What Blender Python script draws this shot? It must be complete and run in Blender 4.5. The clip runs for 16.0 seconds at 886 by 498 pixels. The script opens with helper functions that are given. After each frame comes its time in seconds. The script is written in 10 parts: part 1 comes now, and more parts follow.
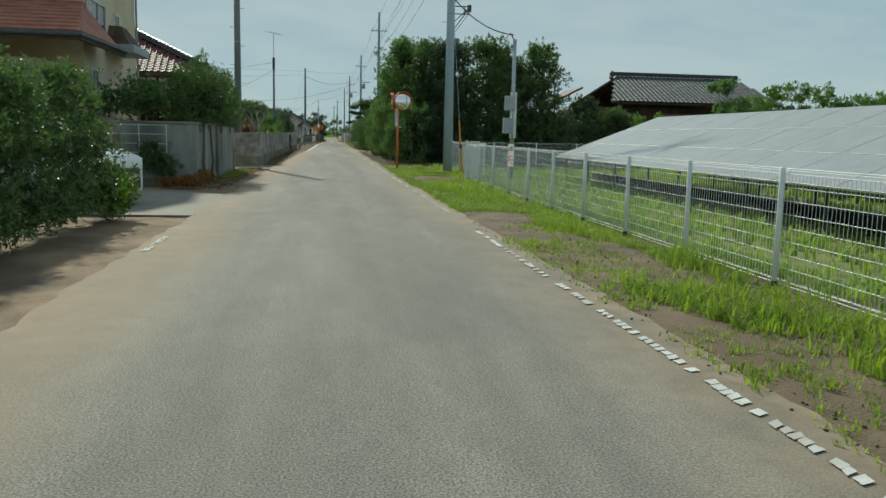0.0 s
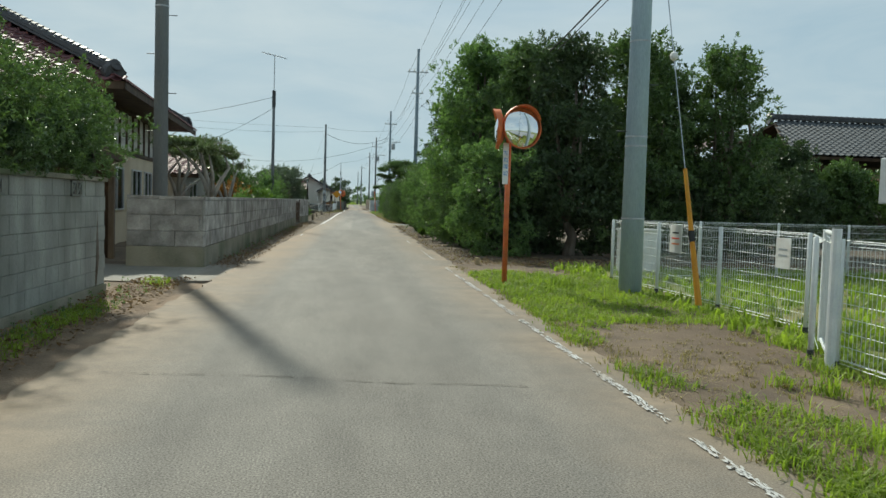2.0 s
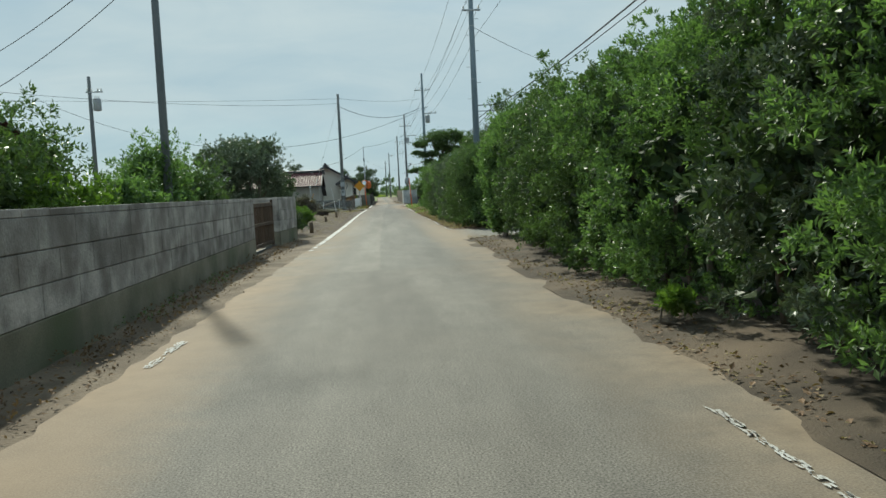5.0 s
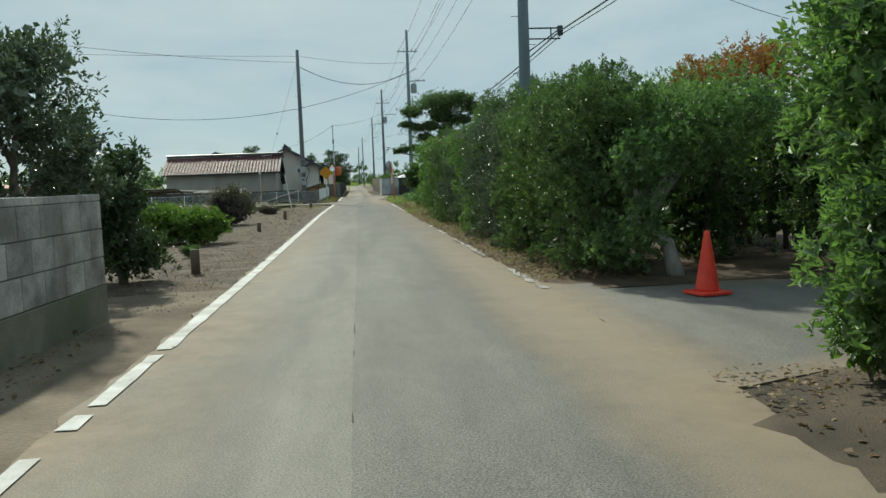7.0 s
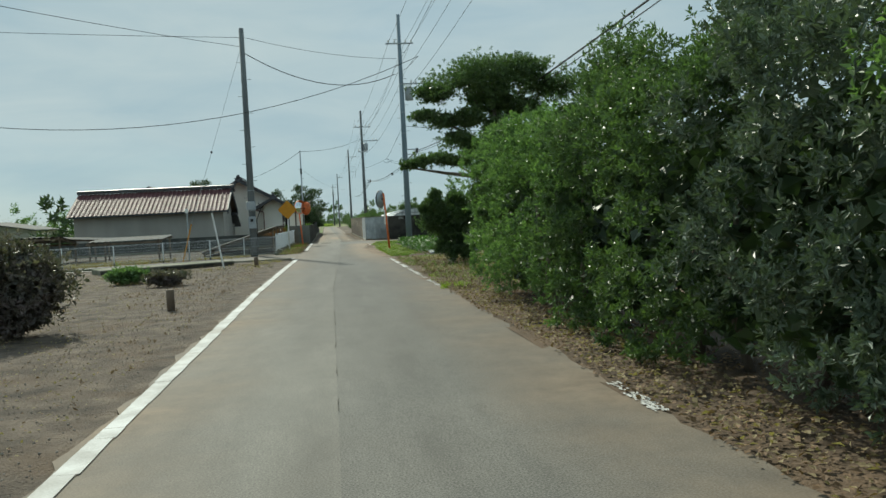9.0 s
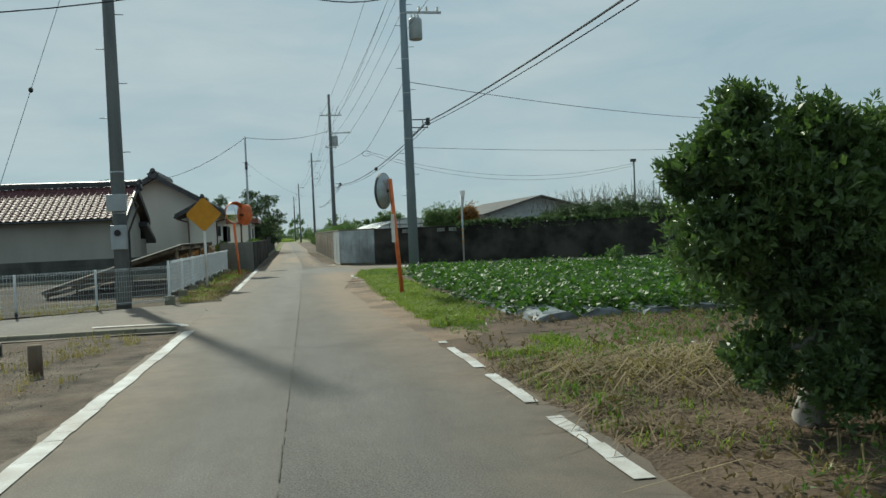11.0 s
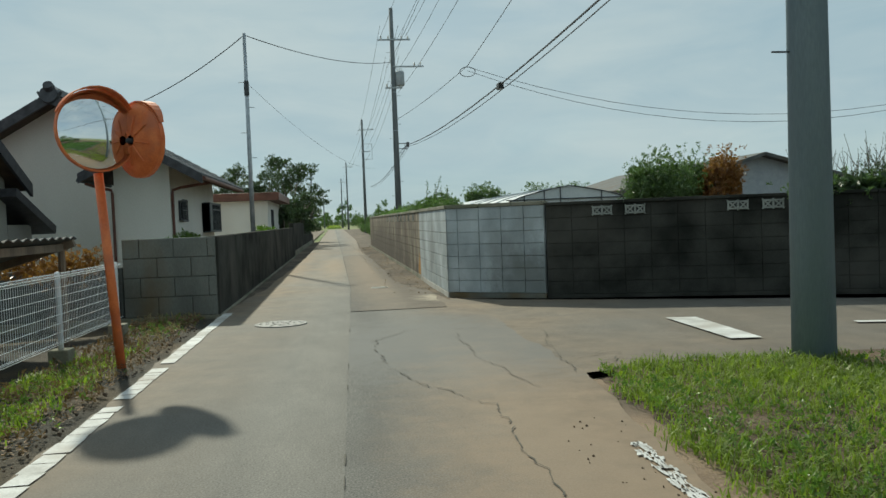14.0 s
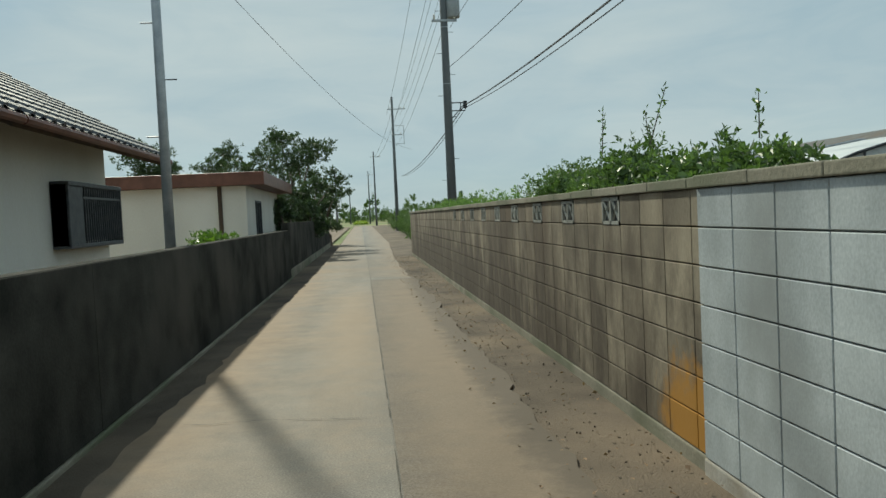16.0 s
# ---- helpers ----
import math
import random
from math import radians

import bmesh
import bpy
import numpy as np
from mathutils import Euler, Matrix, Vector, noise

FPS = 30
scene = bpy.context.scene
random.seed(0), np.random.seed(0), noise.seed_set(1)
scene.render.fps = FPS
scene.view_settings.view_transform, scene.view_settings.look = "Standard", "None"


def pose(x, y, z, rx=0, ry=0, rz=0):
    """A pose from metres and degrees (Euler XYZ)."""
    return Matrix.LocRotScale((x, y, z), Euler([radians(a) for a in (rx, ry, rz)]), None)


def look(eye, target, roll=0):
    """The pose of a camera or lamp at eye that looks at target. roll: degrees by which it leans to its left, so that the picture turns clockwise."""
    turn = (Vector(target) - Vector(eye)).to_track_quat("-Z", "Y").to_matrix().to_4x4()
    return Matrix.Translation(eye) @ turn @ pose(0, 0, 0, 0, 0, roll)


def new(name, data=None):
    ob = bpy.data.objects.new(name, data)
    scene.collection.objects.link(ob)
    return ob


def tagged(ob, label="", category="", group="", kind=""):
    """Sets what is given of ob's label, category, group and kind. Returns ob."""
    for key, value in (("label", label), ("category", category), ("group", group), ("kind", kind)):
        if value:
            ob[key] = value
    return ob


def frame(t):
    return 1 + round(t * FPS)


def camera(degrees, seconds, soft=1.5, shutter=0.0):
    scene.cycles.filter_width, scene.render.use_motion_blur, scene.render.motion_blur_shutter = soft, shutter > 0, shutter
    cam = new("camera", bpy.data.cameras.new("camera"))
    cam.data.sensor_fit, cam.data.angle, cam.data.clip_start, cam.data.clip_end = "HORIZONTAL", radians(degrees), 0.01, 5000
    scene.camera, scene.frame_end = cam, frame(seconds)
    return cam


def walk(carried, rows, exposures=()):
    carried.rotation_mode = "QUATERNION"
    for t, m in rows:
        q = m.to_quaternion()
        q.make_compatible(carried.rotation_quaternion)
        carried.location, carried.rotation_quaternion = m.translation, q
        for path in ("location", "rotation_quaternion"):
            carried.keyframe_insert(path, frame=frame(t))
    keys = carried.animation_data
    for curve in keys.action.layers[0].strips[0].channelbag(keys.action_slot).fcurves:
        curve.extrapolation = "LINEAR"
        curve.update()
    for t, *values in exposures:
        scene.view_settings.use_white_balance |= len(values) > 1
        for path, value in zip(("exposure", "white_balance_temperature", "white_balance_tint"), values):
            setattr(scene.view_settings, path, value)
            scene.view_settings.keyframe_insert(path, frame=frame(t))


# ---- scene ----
cam = camera(56.71, 16.0)

PATH = [
    (0.0, pose(-0.554, -5.389, 1.383, 82.14, -1.21, -8.12)),
    (0.5, pose(-0.478, -0.318, 1.379, 82.23, -1.66, -7.88)),
    (1.0, pose(-0.422, 4.510, 1.357, 83.31, -1.98, -7.94)),
    (1.5, pose(-0.433, 8.998, 1.334, 84.58, -2.22, -7.58)),
    (2.0, pose(-0.427, 13.198, 1.369, 86.80, -1.73, -6.58)),
    (2.5, pose(-0.366, 17.103, 1.371, 87.73, -0.73, -5.51)),
    (3.0, pose(-0.323, 20.992, 1.355, 87.38, 0.42, -5.01)),
    (3.5, pose(-0.289, 24.943, 1.359, 86.97, 1.19, -3.85)),
    (4.0, pose(-0.265, 28.945, 1.347, 86.74, 1.05, -2.74)),
    (4.2, pose(-0.263, 30.596, 1.350, 86.55, 1.57, -2.91)),
    (6.3, pose(-0.109, 48.666, 1.325, 85.17, 2.22, -6.28)),
    (6.5, pose(-0.115, 50.386, 1.383, 85.11, 1.80, -6.18)),
    (7.0, pose(-0.151, 54.723, 1.390, 85.01, 2.14, -6.46)),
    (7.5, pose(-0.129, 58.896, 1.353, 85.78, 2.47, -6.74)),
    (8.0, pose(-0.118, 63.414, 1.387, 86.49, 3.11, -7.30)),
    (8.2, pose(-0.105, 65.289, 1.386, 86.79, 3.14, -7.28)),
    (10.3, pose(0.197, 85.067, 1.378, 88.41, 2.40, -10.59)),
    (10.5, pose(0.247, 86.922, 1.387, 88.53, 2.43, -10.67)),
    (11.0, pose(0.349, 91.412, 1.349, 88.63, 2.53, -10.86)),
    (11.5, pose(0.418, 95.620, 1.352, 88.54, 2.66, -10.89)),
    (12.0, pose(0.529, 99.664, 1.336, 88.54, 2.55, -10.65)),
    (12.5, pose(0.601, 103.451, 1.333, 88.52, 2.33, -9.43)),
    (13.0, pose(0.668, 107.056, 1.374, 88.09, 2.15, -8.64)),
    (13.5, pose(0.713, 110.509, 1.324, 87.98, 2.22, -8.11)),
    (14.0, pose(0.765, 113.770, 1.315, 87.86, 2.24, -7.59)),
    (14.5, pose(0.838, 117.221, 1.317, 87.83, 2.33, -7.49)),
    (15.0, pose(0.883, 120.695, 1.360, 87.78, 2.29, -7.24)),
    (15.5, pose(0.916, 124.060, 1.385, 87.70, 2.45, -6.99)),
    (16.0, pose(0.913, 127.716, 1.401, 87.54, 2.72, -5.70)),
]
walk(cam, PATH, [(0.0, 0.04, 6400, -5), (0.6, 0.19, 6400, -3), (1.5, 0.28, 6400, 0), (3.0, 0.34, 6440, 0), (4.0, 0.28, 6400, -2), (6.6, 0.28, 6400, -3), (7.4, 0.15, 6400, -4), (8.0, 0.14, 6400, -4), (10.5, 0.17, 6410, -4), (11.0, 0.1, 6410, -3), (11.5, 0.05, 6400, -2), (12.0, 0.08, 6430, -2), (12.5, 0.15, 6480, -2), (15.5, 0.17, 6560, -4), (16.0, 0.17, 6620, -2)])

# ---------------------------------------------------------------- world, sun
SUN_EL, SUN_AZ = 38.5, -17.8          # degrees; azimuth from +y towards +x
world = bpy.data.worlds.new("sky")
scene.world = world
world.use_nodes = True
wn, wl = world.node_tree.nodes, world.node_tree.links
wn.clear()
w_out, w_bg = wn.new("ShaderNodeOutputWorld"), wn.new("ShaderNodeBackground")
w_sky = wn.new("ShaderNodeTexSky")
w_sky.sky_type, w_sky.sun_disc = "NISHITA", False
w_sky.sun_elevation, w_sky.sun_rotation = radians(SUN_EL), radians(SUN_AZ)
w_sky.air_density, w_sky.dust_density, w_sky.ozone_density = 1.0, 0.15, 2.0
w_co, w_map = wn.new("ShaderNodeTexCoord"), wn.new("ShaderNodeMapping")
w_map.inputs["Scale"].default_value = (1.0, 1.0, 3.6)
wl.new(w_co.outputs["Generated"], w_map.inputs["Vector"])


def cloud_noise(scale, detail, rough, lo, hi, c0, c1, warp=0.0):
    """One layer of thin cloud: noise through a ramp."""
    n, r = wn.new("ShaderNodeTexNoise"), wn.new("ShaderNodeValToRGB")
    n.inputs["Scale"].default_value, n.inputs["Detail"].default_value = scale, detail
    n.inputs["Roughness"].default_value, n.inputs["Distortion"].default_value = rough, warp
    r.color_ramp.elements[0].position, r.color_ramp.elements[1].position = lo, hi
    r.color_ramp.elements[0].color, r.color_ramp.elements[1].color = (*c0, 1), (*c1, 1)
    wl.new(w_map.outputs["Vector"], n.inputs["Vector"])
    wl.new(n.outputs["Fac"], r.inputs["Fac"])
    return r.outputs["Color"]


w_mix, w_tone = wn.new("ShaderNodeMixRGB"), wn.new("ShaderNodeMixRGB")
# banks of thin cloud from blue-grey to white, with finer wisps laid over them
wl.new(cloud_noise(2.1, 7.0, 0.5, 0.38, 0.66, (4.45, 5.7, 6.85), (6.5, 7.2, 7.75), 0.4), w_tone.inputs[1])
wl.new(cloud_noise(6.5, 8.0, 0.6, 0.35, 0.7, (4.6, 5.75, 6.75), (6.6, 7.2, 7.7), 0.8), w_tone.inputs[2])
w_tone.inputs["Fac"].default_value = 0.36
wl.new(cloud_noise(1.6, 6.0, 0.5, 0.3, 0.6, (0.62, 0.62, 0.62), (0.96, 0.96, 0.96)), w_mix.inputs["Fac"])
wl.new(w_sky.outputs["Color"], w_mix.inputs[1])
wl.new(w_tone.outputs["Color"], w_mix.inputs[2])
wl.new(w_mix.outputs["Color"], w_bg.inputs["Color"])
w_bg.inputs["Strength"].default_value = 0.075
wl.new(w_bg.outputs["Background"], w_out.inputs["Surface"])

sun = new("sun", bpy.data.lights.new("sun", "SUN"))
sun.data.energy, sun.data.angle, sun.data.color = 3.6, radians(1.8), (1.0, 0.93, 0.82)
sun_to = Vector((math.sin(radians(SUN_AZ)) * math.cos(radians(SUN_EL)), math.cos(radians(SUN_AZ)) * math.cos(radians(SUN_EL)), math.sin(radians(SUN_EL))))
sun.matrix_world = look(sun_to * 60, (0, 0, 0))

# ---------------------------------------------------------------- helpers of this scene


def material(name, c1, c2, scale=4.0, rough=0.8, bump=0.2, fine=60.0, metal=0.0, spec=0.4, streak=1.0, rand=0.0, c3=None, leaf=0.0, dist=0.01):
    """Two-scale procedural surface: c1..c2 by broad noise, c3 as blotches, fine grain in bump; rand varies it from piece to piece."""
    m = bpy.data.materials.new(name)
    m.use_nodes = True
    n, l = m.node_tree.nodes, m.node_tree.links
    b = n["Principled BSDF"]
    co, mp = n.new("ShaderNodeNewGeometry"), n.new("ShaderNodeMapping")
    mp.inputs["Scale"].default_value = (1, 1, streak)
    l.new(co.outputs["Position"], mp.inputs["Vector"])
    a, f = n.new("ShaderNodeTexNoise"), n.new("ShaderNodeTexNoise")
    a.inputs["Scale"].default_value, a.inputs["Detail"].default_value = scale, 6
    f.inputs["Scale"].default_value, f.inputs["Detail"].default_value = fine, 4
    vec = mp.outputs["Vector"]
    if rand:
        oi = n.new("ShaderNodeObjectInfo")
    l.new(vec, a.inputs["Vector"])
    l.new(vec, f.inputs["Vector"])
    r = n.new("ShaderNodeValToRGB")
    r.color_ramp.elements[0].position, r.color_ramp.elements[1].position = 0.33, 0.67
    r.color_ramp.elements[0].color, r.color_ramp.elements[1].color = (*c1, 1), (*c2, 1)
    l.new(a.outputs["Fac"], r.inputs["Fac"])
    colour = r.outputs["Color"]
    g = n.new("ShaderNodeMixRGB")
    g.blend_type, g.inputs["Fac"].default_value = "OVERLAY", 0.3
    l.new(colour, g.inputs[1])
    l.new(f.outputs["Fac"], g.inputs[2])
    colour = g.outputs["Color"]
    if c3:
        s, sr, sm = n.new("ShaderNodeTexNoise"), n.new("ShaderNodeValToRGB"), n.new("ShaderNodeMixRGB")
        s.inputs["Scale"].default_value, s.inputs["Detail"].default_value = scale * 0.45, 8
        l.new(vec, s.inputs["Vector"])
        sr.color_ramp.elements[0].position, sr.color_ramp.elements[1].position = 0.5, 0.68
        l.new(s.outputs["Fac"], sr.inputs["Fac"])
        l.new(sr.outputs["Color"], sm.inputs["Fac"])
        l.new(colour, sm.inputs[1])
        sm.inputs[2].default_value = (*c3, 1)
        colour = sm.outputs["Color"]
    if rand:
        hv = n.new("ShaderNodeHueSaturation")
        rr = n.new("ShaderNodeMapRange")
        rr.inputs["To Min"].default_value, rr.inputs["To Max"].default_value = 1 - rand, 1 + rand
        l.new(oi.outputs["Random"], rr.inputs["Value"])
        l.new(rr.outputs["Result"], hv.inputs["Value"])
        l.new(colour, hv.inputs["Color"])
        colour = hv.outputs["Color"]
    l.new(colour, b.inputs["Base Color"])
    b.inputs["Roughness"].default_value, b.inputs["Metallic"].default_value = rough, metal
    b.inputs["Specular IOR Level"].default_value = spec
    if bump:
        bp = n.new("ShaderNodeBump")
        bp.inputs["Strength"].default_value, bp.inputs["Distance"].default_value = bump, dist
        l.new(f.outputs["Fac"], bp.inputs["Height"])
        l.new(bp.outputs["Normal"], b.inputs["Normal"])
    return m


def leaf_material(name, c1, c2, rough=0.38, through_light=0.35, scale=1.3):
    """Leaves: colour varies from leaf to leaf and over the crown; they are glossy and let light through."""
    m = bpy.data.materials.new(name)
    m.use_nodes = True
    n, l = m.node_tree.nodes, m.node_tree.links
    b, out = n["Principled BSDF"], n["Material Output"]
    co, a, g = n.new("ShaderNodeTexCoord"), n.new("ShaderNodeTexNoise"), n.new("ShaderNodeNewGeometry")
    a.inputs["Scale"].default_value = scale
    l.new(co.outputs["Object"], a.inputs["Vector"])
    mx, r = n.new("ShaderNodeMath"), n.new("ShaderNodeValToRGB")
    mx.operation, mx.inputs[1].default_value = "MULTIPLY_ADD", 0.2
    l.new(g.outputs["Random Per Island"], mx.inputs[0])
    # tone by bough and by shoot, a little by leaf
    shoot, hm, hs = n.new("ShaderNodeTexNoise"), n.new("ShaderNodeMath"), n.new("ShaderNodeMath")
    shoot.inputs["Scale"].default_value, shoot.inputs["Detail"].default_value = 6.5, 1.0
    l.new(co.outputs["Object"], shoot.inputs["Vector"])
    hm.operation, hm.inputs[1].default_value = "MULTIPLY_ADD", 0.45
    hs.operation, hs.inputs[1].default_value = "MULTIPLY", 0.42
    l.new(shoot.outputs["Fac"], hs.inputs[0])
    l.new(a.outputs["Fac"], hm.inputs[0])
    l.new(hs.outputs[0], hm.inputs[2])
    l.new(hm.outputs[0], mx.inputs[2])
    r.color_ramp.elements[0].position, r.color_ramp.elements[1].position = 0.3, 0.78
    r.color_ramp.elements[0].color, r.color_ramp.elements[1].color = (*c1, 1), (*c2, 1)
    l.new(mx.outputs[0], r.inputs["Fac"])
    l.new(r.outputs["Color"], b.inputs["Base Color"])
    b.inputs["Roughness"].default_value = rough
    b.inputs["Specular IOR Level"].default_value = 0.5
    tr, mix = n.new("ShaderNodeBsdfTranslucent"), n.new("ShaderNodeMixShader")
    br = n.new("ShaderNodeMixRGB")
    br.blend_type, br.inputs["Fac"].default_value = "MULTIPLY", 1.0
    br.inputs[2].default_value = (1.18, 1.42, 0.62, 1)
    l.new(r.outputs["Color"], br.inputs[1])
    l.new(br.outputs["Color"], tr.inputs["Color"])
    mix.inputs["Fac"].default_value = through_light
    l.new(b.outputs["BSDF"], mix.inputs[1])
    l.new(tr.outputs["BSDF"], mix.inputs[2])
    l.new(mix.outputs["Shader"], out.inputs["Surface"])
    return m


class Shape:
    """Collects plain geometry; mesh() makes the mesh data."""

    def __init__(self):
        self.v, self.f = [], []

    def add(self, v, f):
        k = len(self.v)
        self.v += [tuple(p) for p in v]
        self.f += [tuple(i + k for i in q) for q in f]
        return self

    def box(self, x0, x1, y0, y1, z0, z1):
        v = [(x, y, z) for z in (z0, z1) for x, y in ((x0, y0), (x1, y0), (x1, y1), (x0, y1))]
        return self.add(v, [(3, 2, 1, 0), (4, 5, 6, 7), (0, 1, 5, 4), (1, 2, 6, 5), (2, 3, 7, 6), (3, 0, 4, 7)])

    def soft(self, x0, x1, y0, y1, z0, z1, c=0.01):
        """A box with chamfered edges."""
        bm = bmesh.new()
        bmesh.ops.create_cube(bm, size=1)
        for p in bm.verts:
            p.co = ((x0 + x1) / 2 + p.co.x * (x1 - x0), (y0 + y1) / 2 + p.co.y * (y1 - y0), (z0 + z1) / 2 + p.co.z * (z1 - z0))
        bmesh.ops.bevel(bm, geom=bm.edges[:], offset=c, segments=2, affect="EDGES", profile=0.6)
        bm.verts.index_update()
        self.add([p.co.copy() for p in bm.verts], [[p.index for p in q.verts] for q in bm.faces])
        bm.free()
        return self

    def tube(self, pts, radii, n=8, caps=True):
        """A tapered round bar along points."""
        pts = [Vector(p) for p in pts]
        if not hasattr(radii, "__len__"):
            radii = [radii] * len(pts)
        v, f = [], []
        ref = Vector((0, 0, 1)) if abs((pts[-1] - pts[0]).normalized().z) < 0.9 else Vector((0, 1, 0))
        for i, p in enumerate(pts):
            d = (pts[min(i + 1, len(pts) - 1)] - pts[max(i - 1, 0)]).normalized()
            a = d.cross(ref).normalized()
            b = d.cross(a).normalized()
            for k in range(n):
                t = 2 * math.pi * k / n
                v.append(p + (a * math.cos(t) + b * math.sin(t)) * radii[i])
        for i in range(len(pts) - 1):
            for k in range(n):
                f.append((i * n + k, i * n + (k + 1) % n, (i + 1) * n + (k + 1) % n, (i + 1) * n + k))
        if caps:
            f.append(tuple(range(n))[::-1])
            f.append(tuple((len(pts) - 1) * n + k for k in range(n)))
        return self.add(v, f)

    def prism(self, outline, z0, z1):
        """An upright prism over an outline of (x, y), counter-clockwise."""
        n = len(outline)
        v = [(x, y, z0) for x, y in outline] + [(x, y, z1) for x, y in outline]
        f = [tuple(range(n))[::-1], tuple(range(n, 2 * n))] + [(i, (i + 1) % n, n + (i + 1) % n, n + i) for i in range(n)]
        return self.add(v, f)

    def slab(self, a, b, c, d, t):
        """A plate of thickness t below the corners a, b, c, d."""
        a, b, c, d = map(Vector, (a, b, c, d))
        nrm = (b - a).cross(d - a).normalized() * t
        return self.add([a, b, c, d, a - nrm, b - nrm, c - nrm, d - nrm], [(0, 1, 2, 3), (7, 6, 5, 4), (0, 4, 5, 1), (1, 5, 6, 2), (2, 6, 7, 3), (3, 7, 4, 0)])

    def turned(self, profile, n=24, centre=(0, 0), caps=True):
        """A turned body: profile of (radius, z)."""
        v, f = [], []
        for r, z in profile:
            v += [(centre[0] + r * math.cos(2 * math.pi * k / n), centre[1] + r * math.sin(2 * math.pi * k / n), z) for k in range(n)]
        for i in range(len(profile) - 1):
            f += [(i * n + k, i * n + (k + 1) % n, (i + 1) * n + (k + 1) % n, (i + 1) * n + k) for k in range(n)]
        if caps:
            f += [tuple(range(n))[::-1], tuple((len(profile) - 1) * n + k for k in range(n))]
        return self.add(v, f)

    def mesh(self, name, smooth=False):
        m = bpy.data.meshes.new(name)
        m.from_pydata(self.v, [], self.f)
        if smooth:
            m.shade_smooth()
        return m


def np_mesh(name, v, f):
    """A mesh of many quads or triangles out of arrays."""
    m = bpy.data.meshes.new(name)
    v, f = np.asarray(v, np.float32), np.asarray(f, np.int32)
    k = f.shape[1]
    m.vertices.add(len(v))
    m.vertices.foreach_set("co", v.ravel())
    m.loops.add(f.size)
    m.loops.foreach_set("vertex_index", f.ravel())
    m.polygons.add(len(f))
    m.polygons.foreach_set("loop_start", np.arange(0, f.size, k, dtype=np.int32))
    m.update(calc_edges=True)
    m.shade_flat()
    return m


def part(name, shape, mat, parent=None, label="", smooth=False):
    """Links a shape or mesh as one object under a thing or a part."""
    me = shape.mesh(name, smooth) if isinstance(shape, Shape) else shape
    if not me.materials:
        me.materials.append(mat)
    ob = new(name, me)
    if parent is not None:
        ob.parent = parent
    return tagged(ob, label)


def thing(name, at, label, category, group="", rz=0.0, kind=""):
    """A top-level Empty at a thing's base."""
    ob = new(name)
    ob.empty_display_size = 0.2
    ob.matrix_world = pose(*at, 0, 0, rz)
    return tagged(ob, label, category, group, kind)


def structure(name, shape, mat, label, category, smooth=False):
    return tagged(part(name, shape, mat, None, "", smooth), label, category, "", "structure")


# ---------------------------------------------------------------- foliage
def leaf_quads(c, d, nrm, size, wide=0.29):
    """Folded leaves from centres, directions and normals."""
    d = d / np.linalg.norm(d, axis=1, keepdims=True)
    s = np.cross(d, nrm)
    s /= np.linalg.norm(s, axis=1, keepdims=True) + 1e-9
    up = np.cross(s, d)
    L = size[:, None]
    v = np.stack([c, c + d * L * 0.5 + s * L * wide + up * L * 0.12, c + d * L, c + d * L * 0.5 - s * L * wide + up * L * 0.12], 1).reshape(-1, 3)
    f = np.arange(len(v)).reshape(-1, 4)
    return v, f


def sprigs(centres, outward, per, size, rng, spread=1.0):
    """A rosette of leaves at each shoot's tip: the inner ones upright, the outer ones spread, turned outward and up."""
    n = len(centres)
    a = outward * 0.75 + rng.normal(size=(n, 3)) * 0.32 * spread + np.array([0, 0, 0.42])
    a /= np.linalg.norm(a, axis=1, keepdims=True) + 1e-9
    u = np.cross(a, rng.normal(size=(n, 3)))
    u /= np.linalg.norm(u, axis=1, keepdims=True) + 1e-9
    w = np.cross(a, u)
    a, u, w = (np.repeat(q, per, 0) for q in (a, u, w))
    k = np.tile((np.arange(per) + 0.5) / per, n)[:, None]
    turn = np.tile(np.arange(per) * 2.4, n)[:, None] + rng.normal(size=(n * per, 1)) * 0.25
    open_ = 0.4 + 0.95 * k + rng.normal(size=(n * per, 1)) * 0.16
    d = a * np.cos(open_) + (u * np.cos(turn) + w * np.sin(turn)) * np.sin(open_)
    c = np.repeat(centres, per, 0) - a * size * (0.9 * k) + rng.normal(size=(n * per, 3)) * size * 0.16
    nrm = a - d * (a * d).sum(1, keepdims=True) + rng.normal(size=(n * per, 3)) * 0.22
    return leaf_quads(c, d, nrm, size * rng.uniform(0.7, 1.25, n * per) * (0.75 + 0.35 * k[:, 0]), 0.2)


def lumps(p, k, seed):
    """Smooth unevenness from a few sines."""
    s = np.random.default_rng(seed)
    out = np.zeros(len(p))
    for i in range(7):
        w = s.normal(size=3) * k * (1 + 0.55 * i)
        out += np.sin(p @ w + s.uniform(0, 6.28)) / (1 + 0.5 * i)
    return out / 2.6


def unit(rng, n):
    d = rng.normal(size=(n, 3))
    return d / np.linalg.norm(d, axis=1, keepdims=True)


